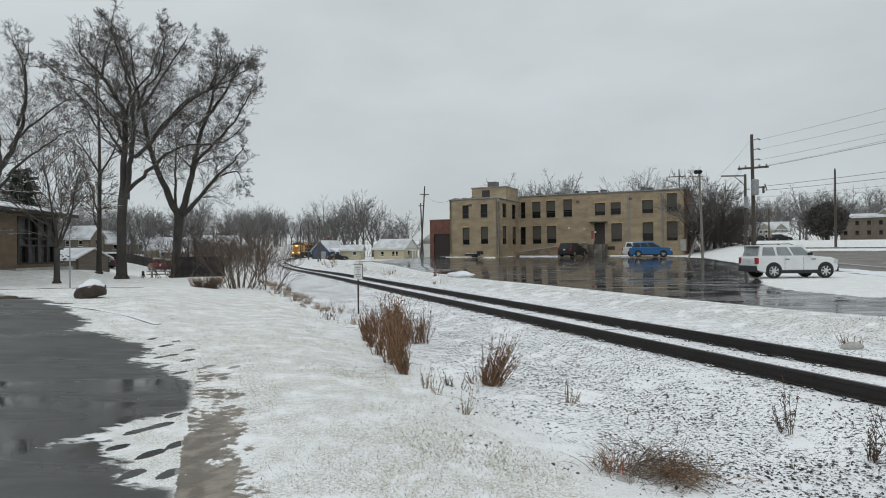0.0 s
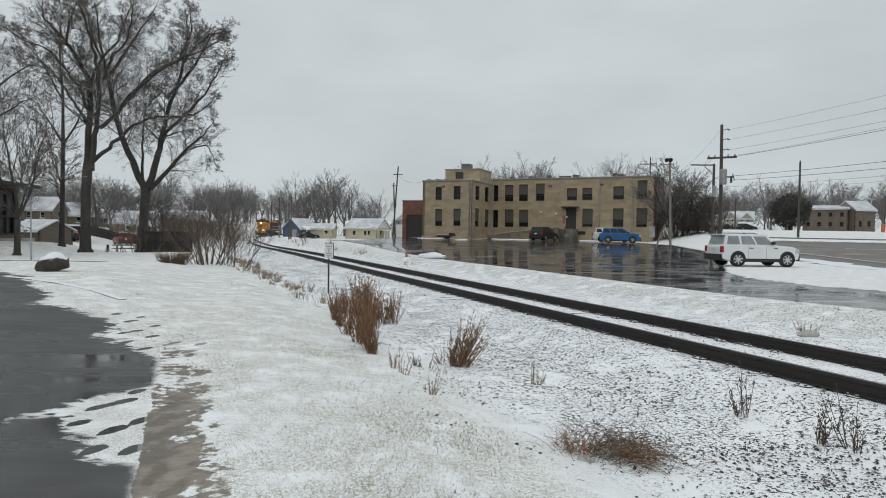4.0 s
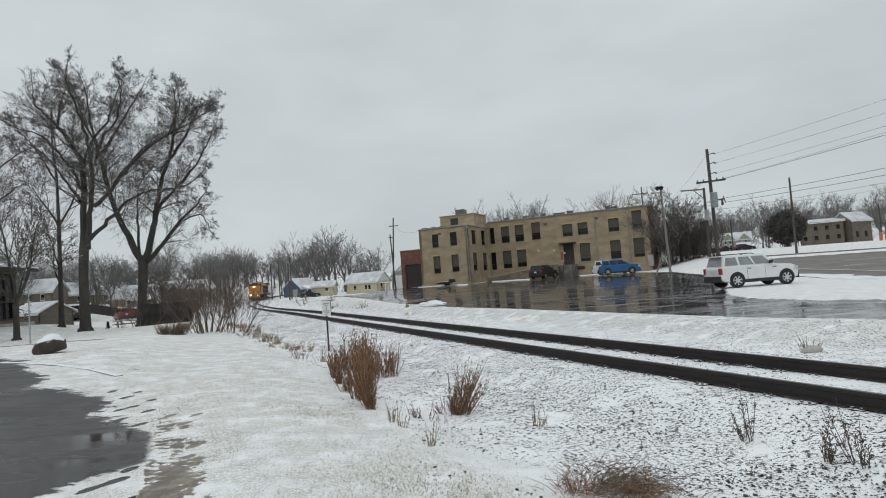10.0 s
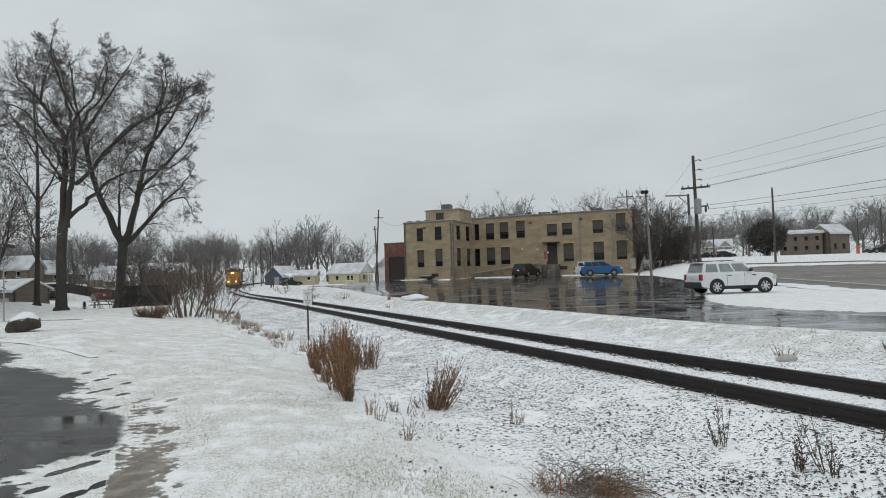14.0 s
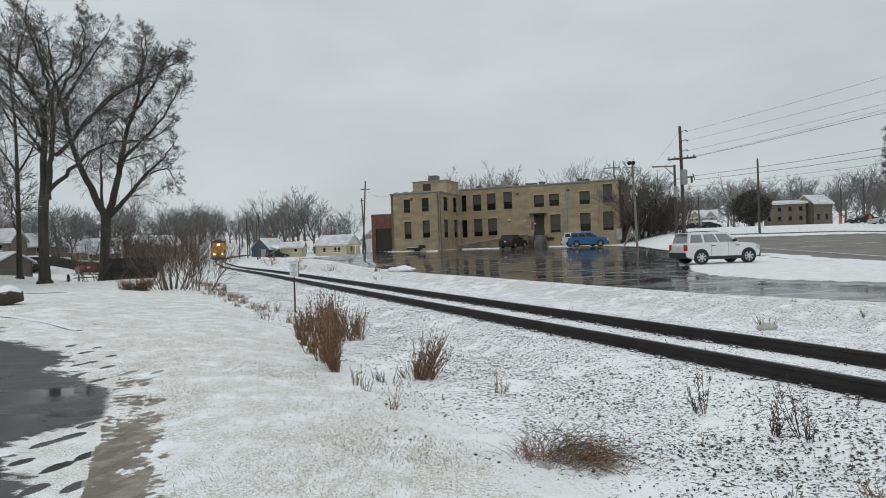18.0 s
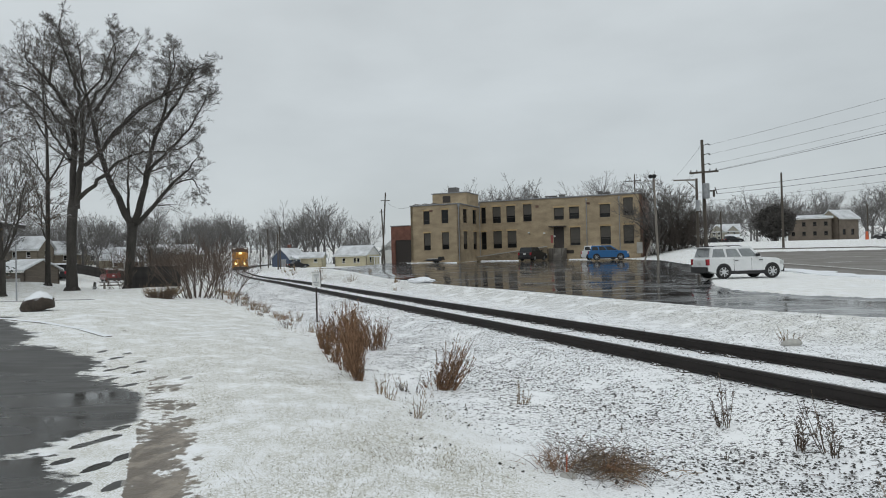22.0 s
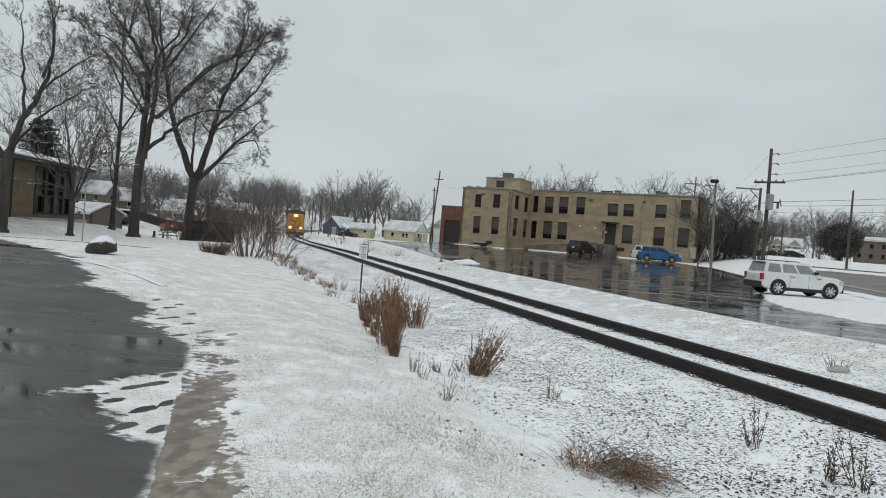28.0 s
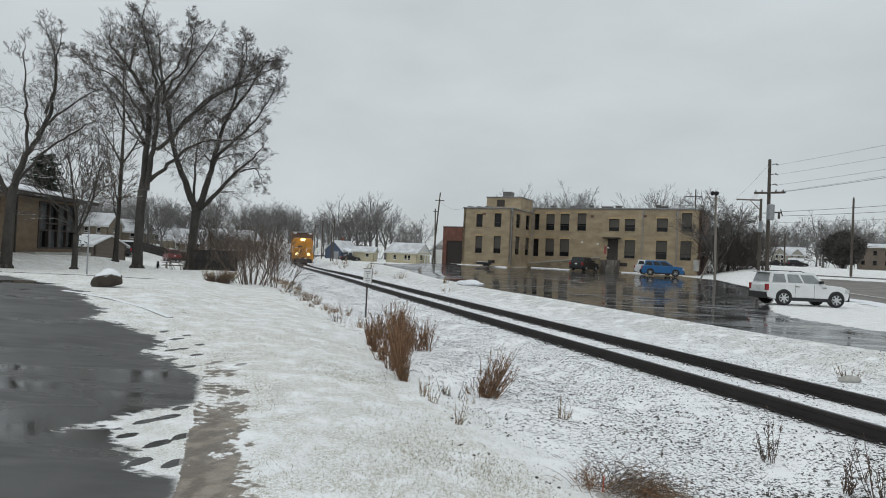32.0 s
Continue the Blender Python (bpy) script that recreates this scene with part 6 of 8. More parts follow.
def build_hall():
    ox, oy, tn = -30.0, 42.5, math.degrees(math.atan2(-0.99, 0.14))
    hall = thing("brick_hall", pose(ox, oy, 0, 0, 0, tn), "low brown brick hall with tall dark windows and overhanging snowy roof", "building")
    V = lambda x, y: Vector((x, y))
    hole = [(0.35, 4.7, 0.95, 4.0), (8.6, 9.1, 1.2, 2.3), (8.6, 9.1, 2.9, 3.9)]
    L, D, g, top = 19.0, -12.0, -0.6, 4.15
    wl = part("wall", wall_shape(Shape(), V(0, 0), V(L, 0), g, top, 0.3, hole, V(0, -1)), M_tan, hall)
    part("wall", Shape().span((0, D, g), (0.3, -0.31, top)), M_tan, hall)
    part("wall", Shape().span((L - 0.3, D, g), (L, -0.31, top)), M_tan, hall)
    part("wall", Shape().span((0.3, D, g), (L - 0.3, D + 0.3, top)), M_tan, hall)
    fr = new("window")
    fr.parent = hall
    for i in range(5):
        x = 0.35 + 4.35 * i / 4
        part("mullion", Shape().span((x - 0.09, -0.22, 0.95), (x + 0.09, 0.06, 4.0)), M_frame_dark, fr)
    for z in (1.0, 2.16, 2.62, 3.95):
        part("transom", Shape().span((0.35, -0.20, z - 0.06), (4.7, 0.04, z + 0.06)), M_frame_dark, fr)
    for i in range(4):
        x = 0.35 + 4.35 * i / 4
        for z0, z1 in ((1.05, 2.1), (2.22, 2.56), (2.68, 3.9)):
            part("pane", Shape().span((x + 0.09, -0.15, z0), (x + 1.0, -0.13, z1)), M_hallglass if (i + (z0 > 2)) % 3 else M_glass, fr)
    part("floor_slab", Shape().span((0.3, D + 0.3, 0.3), (L - 0.3, -0.31, 0.6)), M_concrete, hall)
    for x in (8.85,):
        for z, h in ((1.2, 1.1), (2.9, 1.0)):
            window_unit(hall, pose(x, 0, z, 0, 0, 180), 0.5, h, M_frame_white, 0, True)
    part("soffit", Shape().span((-1.0, D - 1, top + 0.003), (L + 1, 0.95, top + 0.24)), M_frame_dark, hall, "dark overhanging eave")
    part("roof", Shape().add([(-1.0, 0.95, top + 0.244), (L + 1, 0.95, top + 0.244), (L + 1, D - 1, top + 0.244), (-1.0, D - 1, top + 0.244), (-1.0, 0.95, top + 0.33), (L + 1, 0.95, top + 0.33), (L + 1, -5.5, top + 1.5), (-1.0, -5.5, top + 1.5), (L + 1, D - 1, top + 0.33), (-1.0, D - 1, top + 0.33)],
                             [(3, 2, 1, 0), (0, 1, 5, 4), (4, 5, 6, 7), (7, 6, 8, 9), (2, 3, 9, 8), (1, 2, 8, 6, 5), (3, 0, 4, 7, 9)]), M_roofsnow, hall, "snowy low-pitched roof")
    part("downpipe", Shape().tube([(7.2, 0.08, g), (7.2, 0.08, top)], 0.05, 6), M_frame_dark, hall)
    part("plinth", Shape().span((-0.3, 0.003, g), (6.5, 0.9, 0.72)), M_concrete, hall, "low concrete terrace edge")


build_hall()


# ---- utility poles and wires ----
def pole(x, y, z1, r, label, mat=None, lean=(0, 0), name="utility_pole", z0=None):
    z0 = land(x, y) - 0.3 if z0 is None else z0
    ob = thing(name, pose(x, y, z0), label, "pole")
    h = z1 - z0
    part("shaft", Shape().tube([(0, 0, 0), (lean[0] * 0.5, lean[1] * 0.5, h * 0.5), (lean[0], lean[1], h)], [r, r * 0.86, r * 0.7], 10), mat or M_wood, ob)
    return ob, h, z0


def insulator(ob, x, y, z, tip=(0, 0, 0.16)):
    part("insulator", Shape().tube([(x, y, z), (x + tip[0] * 0.5, y + tip[1] * 0.5, z + tip[2] * 0.5), (x + tip[0], y + tip[1], z + tip[2])], [0.05, 0.07, 0.04], 8), M_metal, ob, "grey insulator")


def build_poles():
    ob, h, z0 = pole(20.1, 48, 10.0, 0.155, "tall wooden utility pole with transformer and crossarm", lean=(-0.12, 0))
    part("crossarm", Shape().box(-0.1, -0.16, 7.5 - z0, 2.2, 0.12, 0.14, Euler((0, -0.06, 0)).to_matrix()), M_wood, ob, "timber crossarm")
    for k in (-1.0, -0.55, 0.45, 0.95):
        insulator(ob, -0.1 + k, -0.16, 7.57 + 0.06 * k - z0)
    for z in (9.68, 8.95, 8.18):
        part("bracket", Shape().tube([(-0.08, 0, z - 0.12 - z0), (0.3, -0.05, z - z0)], 0.03, 6), M_wood, ob)
        insulator(ob, 0.28, -0.05, z - z0, (0.2, 0, -0.09))
    part("transformer", Shape().tube([(-0.1, -0.42, 5.45 - z0), (-0.1, -0.42, 5.5 - z0), (-0.1, -0.42, 6.55 - z0), (-0.1, -0.42, 6.62 - z0)], [0.2, 0.27, 0.27, 0.18], 16), M_metal, ob, "grey transformer can")
    part("cutout", Shape().box(0.45, -0.2, 6.05 - z0, 0.5, 0.1, 0.1).box(0.6, -0.2, 5.85 - z0, 0.12, 0.12, 0.5).tube([(0.7, -0.2, 6.3 - z0), (0.85, -0.2, 5.8 - z0)], 0.04, 6), M_wood, ob, "fuse cutouts on a bracket")
    ob2, h2, zb = pole(19.15, 47.2, 6.95, 0.125, "short dark utility pole with a side arm", M_wood)
    part("side_arm", Shape().box(-0.85, 0, 6.85 - zb, 1.75, 0.1, 0.1).tube([(-0.75, 0, 6.8 - zb), (0, 0, 6.1 - zb)], 0.035, 6), M_woodgrey, ob2, "timber side arm and brace")
    part("meter_box", Shape().tube([(-0.05, -0.26, 4.5 - zb), (-0.05, -0.26, 5.3 - zb)], 0.16, 10), M_metal, ob2, "grey service can")
    ob3, h3, zc = pole(37.9, 70, 9.95, 0.135, "plain wooden utility pole beyond the street", M_wood)
    insulator(ob3, 0, 0, 9.95 - zc)
    ob4, h4, zd = pole(23.2, 68, 9.9, 0.145, "grey wooden floodlight pole at the lot edge", M_woodgrey, lean=(-0.25, 0))
    part("lamp_arm", Shape().box(-0.6, 0, 9.2 - zd, 1.5, 0.08, 0.08), M_woodgrey, ob4)
    for k in (-0.1, -0.5):
        part("floodlight", Shape().tube([(k - 0.2, -0.1, 9.75 - zd), (k - 0.2, -0.35, 9.65 - zd)], [0.14, 0.24], 12), M_black, ob4, "dark floodlight head")
    for x, y in ((21.4, 67.2),):
        g = land(x, y)
        gy = thing("guy_post", pose(x, y, g - 0.2), "short leaning timber brace beside the pole", "post")
        part("shaft", Shape().tube([(0, 0, 0), (0.9 if x < 23 else -0.9, 0, 2.4)], 0.09, 8), M_woodgrey, gy)
    ob5, h5, ze = pole(-9.9, 100, 12.0, 0.14, "tall leaning utility pole with crossarm behind the garage", M_wood, lean=(0.75, 0), z0=0.2)
    part("crossarm", Shape().box(0.7, 0, 10.7 - ze, 1.5, 0.1, 0.12), M_wood, ob5, "timber crossarm")
    part("crossarm", Shape().box(0.2, 0, 8.9 - ze, 0.9, 0.1, 0.1), M_wood, ob5)
    pole(-9.3, 98, 9.2, 0.13, "utility pole leaning towards its neighbour", M_wood, lean=(-0.35, 0), z0=0.2)
    for x, y, z in ((-29.7, 112, 6.5), (-39.3, 140, 8.7), (-33.5, 128, 8.5), (-44.0, 150, 8.0)):
        o, hh, zz = pole(x, y, z, 0.14, "thin trackside telegraph pole", M_wood)
        if x == -29.7:
            part("crossarm", Shape().box(0, 0, z - 0.5 - zz, 1.1, 0.1, 0.1), M_wood, o)
    pole(61.5, 80, 11.2, 0.12, "wooden pole by the far car park", M_wood)
    o, hh, zz = pole(82.8, 110, 11.8, 0.10, "dark street lamp with a boxy head", M_black, name="street_lamp")
    part("lamp_head", Shape().box(0, 0, hh, 0.8, 0.35, 0.14), M_black, o)
    for x, y, z in ((71.5, 100, 9.9), (81.2, 120, 9.8), (46.5, 105, 8.0)):
        pole(x, y, z, 0.13, "distant wooden utility pole", M_wood)
    pole(-18.9, 27.5, 2.65, 0.035, "thin grey steel sign post without a sign", M_metal, name="sign_post")

    def wire(a, b, sag, r, label):
        w = thing("overhead_wire", pose(0, 0, 0), label, "wire", "overhead wires", "")
        a, b = Vector(a), Vector(b)
        pts = [a.lerp(b, i / 24) - Vector((0, 0, sag * 4 * (i / 24) * (1 - i / 24))) for i in range(25)]
        part("strand", Shape().tube(pts, r, 4, cap=False), M_wire, w, quick=True)
    lab = "thin dark overhead power line"
    for a, b, sag, r in (((20.5, 48, 9.6), (29.5, -2, 9.8), 0.5, 0.007), ((20.5, 48, 8.88), (29.3, -2, 9.1), 0.5, 0.007), ((20.5, 48, 8.1), (28.5, -2, 8.5), 0.5, 0.007),
                         ((20.9, 48, 7.65), (26.3, -2, 8.2), 0.5, 0.007), ((20.9, 48, 7.6), (29.2, -2, 8.2), 0.4, 0.013),
                         ((20.7, 48, 6.13), (37, -2, 7.9), 0.8, 0.013), ((20.7, 48, 5.81), (37.2, -2, 7.3), 0.8, 0.013), ((20.3, 48, 5.3), (37.5, -2, 6.7), 0.7, 0.007),
                         ((37.9, 70, 7.4), (61.5, 80, 10.2), 0.5, 0.010), ((20.1, 48, 4.9), (37.9, 70, 7.4), 0.5, 0.010),
                         ((19.9, 48, 9.6), (26, 79, 8.9), 0.8, 0.008), ((19.3, 48, 7.55), (25.4, 79, 8.4), 0.8, 0.008), ((17.6, 47.2, 6.9), (23, 68, 8.9), 0.6, 0.008),
                         ((-9.2, 100, 10.7), (-4.5, 83, 8.2), 0.6, 0.012), ((18.4, 47.2, 6.9), (19.3, 48, 7.4), 0.1, 0.01)):
        wire(a, b, sag, r, lab)


build_poles()


# ---- lawn things ----
def rock(name, m, label, sx, sy, sz, seed, mat, category="stone"):
    rnd = random.Random(seed)
    bm = bmesh.new()
    bmesh.ops.create_icosphere(bm, subdivisions=4, radius=1)
    off = Vector((rnd.uniform(0, 50), rnd.uniform(0, 50), 0))
    for v in bm.verts:
        c = v.co.copy()
        k = 1 + 0.22 * noise.noise(c * 1.1 + off) + 0.06 * noise.noise(c * 4 + off)
        v.co = Vector((c.x * sx * k, c.y * sy * k, c.z * sz * k))
        if v.co.z < -0.55 * sz:
            v.co.z = -0.55 * sz
    me = bpy.data.meshes.new(name)
    bm.to_mesh(me)
    bm.free()
    me.materials.append(mat)
    me.polygons.foreach_set("use_smooth", [True] * len(me.polygons))
    ob = new(name, me)
    ob.matrix_basis = m
    return tagged(ob, label, category)


rock("boulder", pose(-10.5, 16.0, 0.52, 0, -14, 20), "brown landscape boulder capped with snow on the lawn", 0.40, 0.34, 0.31, 2, M_boulder, "boulder")
rock("stone", pose(6.6, 12.0, -0.33), "pale flat stone beside the track", 0.19, 0.12, 0.09, 5, M_concrete)
rock("stone", pose(0.93, 5.05, -0.33), "small pale stone under the brush pile", 0.075, 0.05, 0.04, 6, M_concrete)
for k, (x, y, sx, sz) in enumerate(((-1.4, 37.6, 0.55, 0.24), (-1.85, 38.1, 0.4, 0.16), (-1.0, 37.2, 0.35, 0.13))):
    rock("snow_mound", pose(x, y, land(x, y) + 0.12, 0, 0, 20), "ploughed heap of white snow at the lot edge", sx, 0.7, sz, 30 + k, M_roofsnow, "snow mound")


def build_table():
    x, y = -27.3, 51.6
    tb = thing("picnic_table", pose(x, y, land(x, y) - 0.02, 0, 0, 24), "weathered picnic table with snowy top", "picnic table")
    for i in range(4):
        part("plank", Shape().box(0, -0.3 + 0.2 * i, 0.62, 2.1, 0.17, 0.05), M_woodgrey, tb)
    for k in (-0.75, 0.75):
        part("bench", Shape().box(0, k, 0.38, 2.1, 0.26, 0.05), M_woodgrey, tb)
    for k in (-0.7, 0.7):
        for s in (-1, 1):
            part("leg", Shape().tube([(k, s * 0.7, -0.05), (k, s * 0.2, 0.6)], 0.05, 6), M_woodgrey, tb)
    part("snow_cover", Shape().box(0, 0, 0.665, 2.08, 0.78, 0.035), M_roofsnow, tb)


build_table()


def build_fences():
    a, b = Vector((-21.4, 43.0)), Vector((-19.0, 44.6))
    f = thing("fence", pose(0, 0, 0), "dark slatted boundary fence by the scrub", "fence")
    slat = Shape().box(0, 0, 0.76, 0.16, 0.03, 1.5).mesh("slat", M_fence)
    n = 21
    tn = math.degrees(math.atan2(b.y - a.y, b.x - a.x))
    for i in range(n):
        p = a.lerp(b, i / (n - 1))
        ob = new("slat", slat)
        ob.parent = f
        ob.matrix_basis = pose(p.x, p.y, land(p.x, p.y) - 0.05, 0, 0, tn)
    for i in range(3):
        p = a.lerp(b, i / 2)
        part("post", Shape().box(p.x + 0.04, p.y + 0.09, land(p.x, p.y) + 0.7, 0.09, 0.09, 1.6), M_fence, f)
    a, b = Vector((-62, 98)), Vector((-38, 92))
    f = thing("fence", pose(0, 0, 0), "long dark board fence behind parked cars", "fence")
    tn = math.degrees(math.atan2(b.y - a.y, b.x - a.x))
    board = Shape().box(0, 0, 0.6, 0.30, 0.04, 1.7).mesh("board", M_fence)
    for i in range(80):
        p = a.lerp(b, i / 79)
        ob = new("board", board)
        ob.parent = f
        ob.matrix_basis = pose(p.x, p.y, land(p.x, p.y), 0, 0, tn)
    cp = thing("carport", pose(-54.9, 89.3, land(-54.9, 89.3), 0, 0, 32), "open carport with a flat snowy roof", "carport")
    part("roof", Shape().box(0, 0, 2.0, 4.2, 4.5, 0.22), M_roofsnow, cp)
    for x in (-1.9, 1.9):
        for y in (-2.1, 2.1):
            part("post", Shape().box(x, y, 0.9, 0.15, 0.15, 2.0), M_wood, cp)
    part("back_wall", Shape().box(0, 2.2, 0.9, 3.9, 0.1, 1.9), M_fence, cp)


build_fences()
vehicle("suv", on_land(-54.4, 88.2, 122, -0.01), "dark suv parked under the carport", 4.4, 1.8, 1.65, P_black, 0.34, -1.3, 2.6, 0.8, False, 0.2)
vehicle("car", on_land(69.2, 92, 176, -0.01), "silver sedan crossing the far car park", 4.6, 1.8, 1.4, P_grey, 0.32, -1.3, 2.65, 0.7, False, 0.17, wagon=False)
vehicle("car", on_land(71.3, 100, 178, -0.01), "dark car parked across the street", 4.5, 1.8, 1.45, P_black, 0.32, -1.3, 2.65, 0.7, False, 0.17, wagon=False)
vehicle("suv", on_land(88.4, 110, 178, -0.01), "white suv parked across the street", 4.5, 1.8, 1.6, P_white, 0.32, -1.3, 2.65, 0.7, False, 0.2)
vehicle("car", on_land(66.6, 156, 172, -0.01), "black car outside the white farmhouse", 4.5, 1.8, 1.45, P_black, 0.32, -1.3, 2.65, 0.7, False, 0.17, wagon=False)
vehicle("suv", on_land(70.6, 153, 2, -0.01), "dark suv outside the white farmhouse", 4.5, 1.8, 1.6, P_black, 0.32, -1.3, 2.65, 0.7, False, 0.2)


def build_sign():
    sg = thing("trackside_sign", pose(-3.95, 19.0, land(-3.95, 19.0) - 0.1, 0, 0, 12), "small white trackside sign on a dark steel post", "sign")
    part("post", Shape().box(0, 0.02, 0.75, 0.05, 0.035, 1.55), M_frame_dark, sg)
    pn = part("panel", Shape().box(0, -0.012, 1.38, 0.255, 0.012, 0.45), M_frame_white, sg, "white panel with faded markings", bevel=0.003)
    part("border", Shape().box(0.138, -0.01, 1.38, 0.02, 0.03, 0.46).box(0, -0.01, 1.612, 0.29, 0.03, 0.014), M_frame_dark, pn)
    for z, w, h in ((1.52, 0.16, 0.035), (1.46, 0.12, 0.025), (1.385, 0.03, 0.09), (1.30, 0.17, 0.03), (1.245, 0.15, 0.025), (1.20, 0.10, 0.02)):
        part("marking", Shape().box(0, -0.0205, z, w, 0.003, h), M_metal, pn, "faded grey bar")


build_sign()


def build_relay_cabinet():
    x, y = -38.4, 150.0
    ob = thing("relay_cabinet", pose(x, y, land(x, y), 0, 0, 12), "pale grey trackside relay cabinet", "cabinet")
    part("body", Shape().span((-0.55, -0.4, -0.3), (0.55, 0.4, 1.65)), M_metal, ob, bevel=0.02)
    part("roof", Shape().span((-0.62, -0.47, 1.653), (0.62, 0.47, 1.74)), M_roofsnow, ob, "snowy cabinet roof")
    part("door", Shape().span((-0.45, -0.43, 0.05), (0.45, -0.403, 1.5)), M_metal, ob)


build_relay_cabinet()


def build_trailer():
    p = fpos(-2.75, -1.6)
    tr = thing("flat_trailer", pose(p.x, p.y, land(p.x, p.y), 0, 0, F_TURN) @ Matrix.Scale(0.8, 4), "low black flatbed trailer with snow beside the wing", "trailer")
    part("bed", Shape().box(0, 0, 0.55, 2.6, 1.5, 0.14), M_black, tr)
    part("snow_cover", Shape().box(-0.4, 0, 0.66, 1.7, 1.4, 0.07), M_roofsnow, tr)
    part("side_board", Shape().box(0, -0.77, 0.45, 2.6, 0.04, 0.34), M_black, tr)
    part("toolbox", Shape().box(0.95, 0, 0.8, 0.6, 1.2, 0.36), M_black, tr)
    for y in (-0.6, 0.6):
        part("wheel", Shape().disc((0.1, y, 0.26), (0, 1, 0), 0.26, 0.16, 16), M_rubber, tr)
    part("drawbar", Shape().tube([(-1.3, 0, 0.5), (-2.1, 0, 0.35)], 0.05, 6), M_black, tr)


build_trailer()


def build_foot_snow():
    rnd = random.Random(15)
    for u0, u1, v, w in ((-7.0, -0.1, -1.1, 0.5), (1.2, 6.4, 4.6, 0.45), (12.6, 15.4, 6.6, 0.6)):
        n = 24
        sh = Shape()
        for i in range(n + 1):
            p0, p1 = fpos(lerp(u0, u1, i / n), v + rnd.gauss(0, 0.05)), fpos(lerp(u0, u1, i / n), v + w * math.sin(math.pi * (0.06 + 0.88 * i / n)) + rnd.gauss(0, 0.06))
            pm = (p0 + p1) / 2
            for p, h in ((p0, -0.08), (pm, 0.05 + rnd.uniform(0, 0.03)), (p1, -0.08)):
                sh.v.append((p.x, p.y, land(p.x, p.y) + h))
        for i in range(n):
            for j in range(2):
                k = 3 * i + j
                sh.f.append((k, k + 1, k + 4, k + 3))
        ob = part("snow_ridge", sh, M_roofsnow, None, smooth=True)
        tagged(ob, "thin ridge of old snow along the factory foot", "snow")


build_foot_snow()


def traffic_barrel(x, y):
    ob = thing("traffic_barrel", pose(x, y, land(x, y)), "orange traffic barrel standing in snow", "traffic barrel", "traffic barrels")
    part("body", Shape().tube([(0, 0, 0), (0, 0, 0.1), (0, 0, 1.2), (0, 0, 1.3)], [0.26, 0.22, 0.17, 0.11], 14), M_orange, ob)
    for z in (0.45, 0.85):
        part("band", Shape().tube([(0, 0, z), (0, 0, z + 0.14)], [0.218 - 0.042 * z, 0.213 - 0.042 * z], 14), M_frame_white, ob, "white reflective band")


M_orange = material("barrel_orange", (0.62, 0.13, 0.05), 0.6, var=0.2)
traffic_barrel(68.8, 95)
traffic_barrel(67.5, 100)


def kerb(pts, w, h, label, mat):
    """A low kerb along a line on the ground."""
    k = thing("kerb", pose(0, 0, 0), label, "kerb", kind="structure")
    for i in range(len(pts) - 1):
        a, b = Vector(pts[i]), Vector(pts[i + 1])
        n = max(1, int((b - a).length / 1.2))
        for q in range(n):
            p0, p1 = a.lerp(b, q / n), a.lerp(b, (q + 0.985) / n)
            side = Vector((-(p1 - p0).y, (p1 - p0).x)).normalized() * w / 2
            z0, z1 = land(p0.x, p0.y), land(p1.x, p1.y)
            vs = [(p0.x - side.x, p0.y - side.y, z0 - 0.1), (p1.x - side.x, p1.y - side.y, z1 - 0.1), (p1.x + side.x, p1.y + side.y, z1 - 0.1), (p0.x + side.x, p0.y + side.y, z0 - 0.1)]
            vs += [(v[0], v[1], v[2] + 0.1 + h) for v in vs]
            part("kerbstone", Shape().add(vs, [(3, 2, 1, 0), (4, 5, 6, 7), (0, 1, 5, 4), (1, 2, 6, 5), (2, 3, 7, 6), (3, 0, 4, 7)]), mat, k, bevel=0.015)


M_kerb = material("kerb_concrete", (0.20, 0.185, 0.165), 0.85, var=0.35, scale=2, fine=20, snow=0.7)
kerb([(-10.3, 14.0), (-9.4, 13.5), (-8.4, 12.95), (-7.2, 12.2), (-6.3, 11.55)], 0.14, 0.02, "snow-topped concrete kerb round the car park", M_kerb)
kerb([(-32, 27.5), (-22.5, 26.0), (-16, 23.0), (-11.8, 20.9)], 0.10, 0.03, "snowy edge of the lawn footpath", M_kerb)
kerb([(33, 68.6), (38, 68.3), (46, 68), (56, 63), (77, 34)], 0.25, 0.12, "dark kerb beyond the street", M_kerb)
conifer(on_land(-22.7, 40.5, 0, 0.02) @ Matrix.Scale(0.045, 4), "tiny evergreen sapling in the snow", 9, 12.0, 4.6)


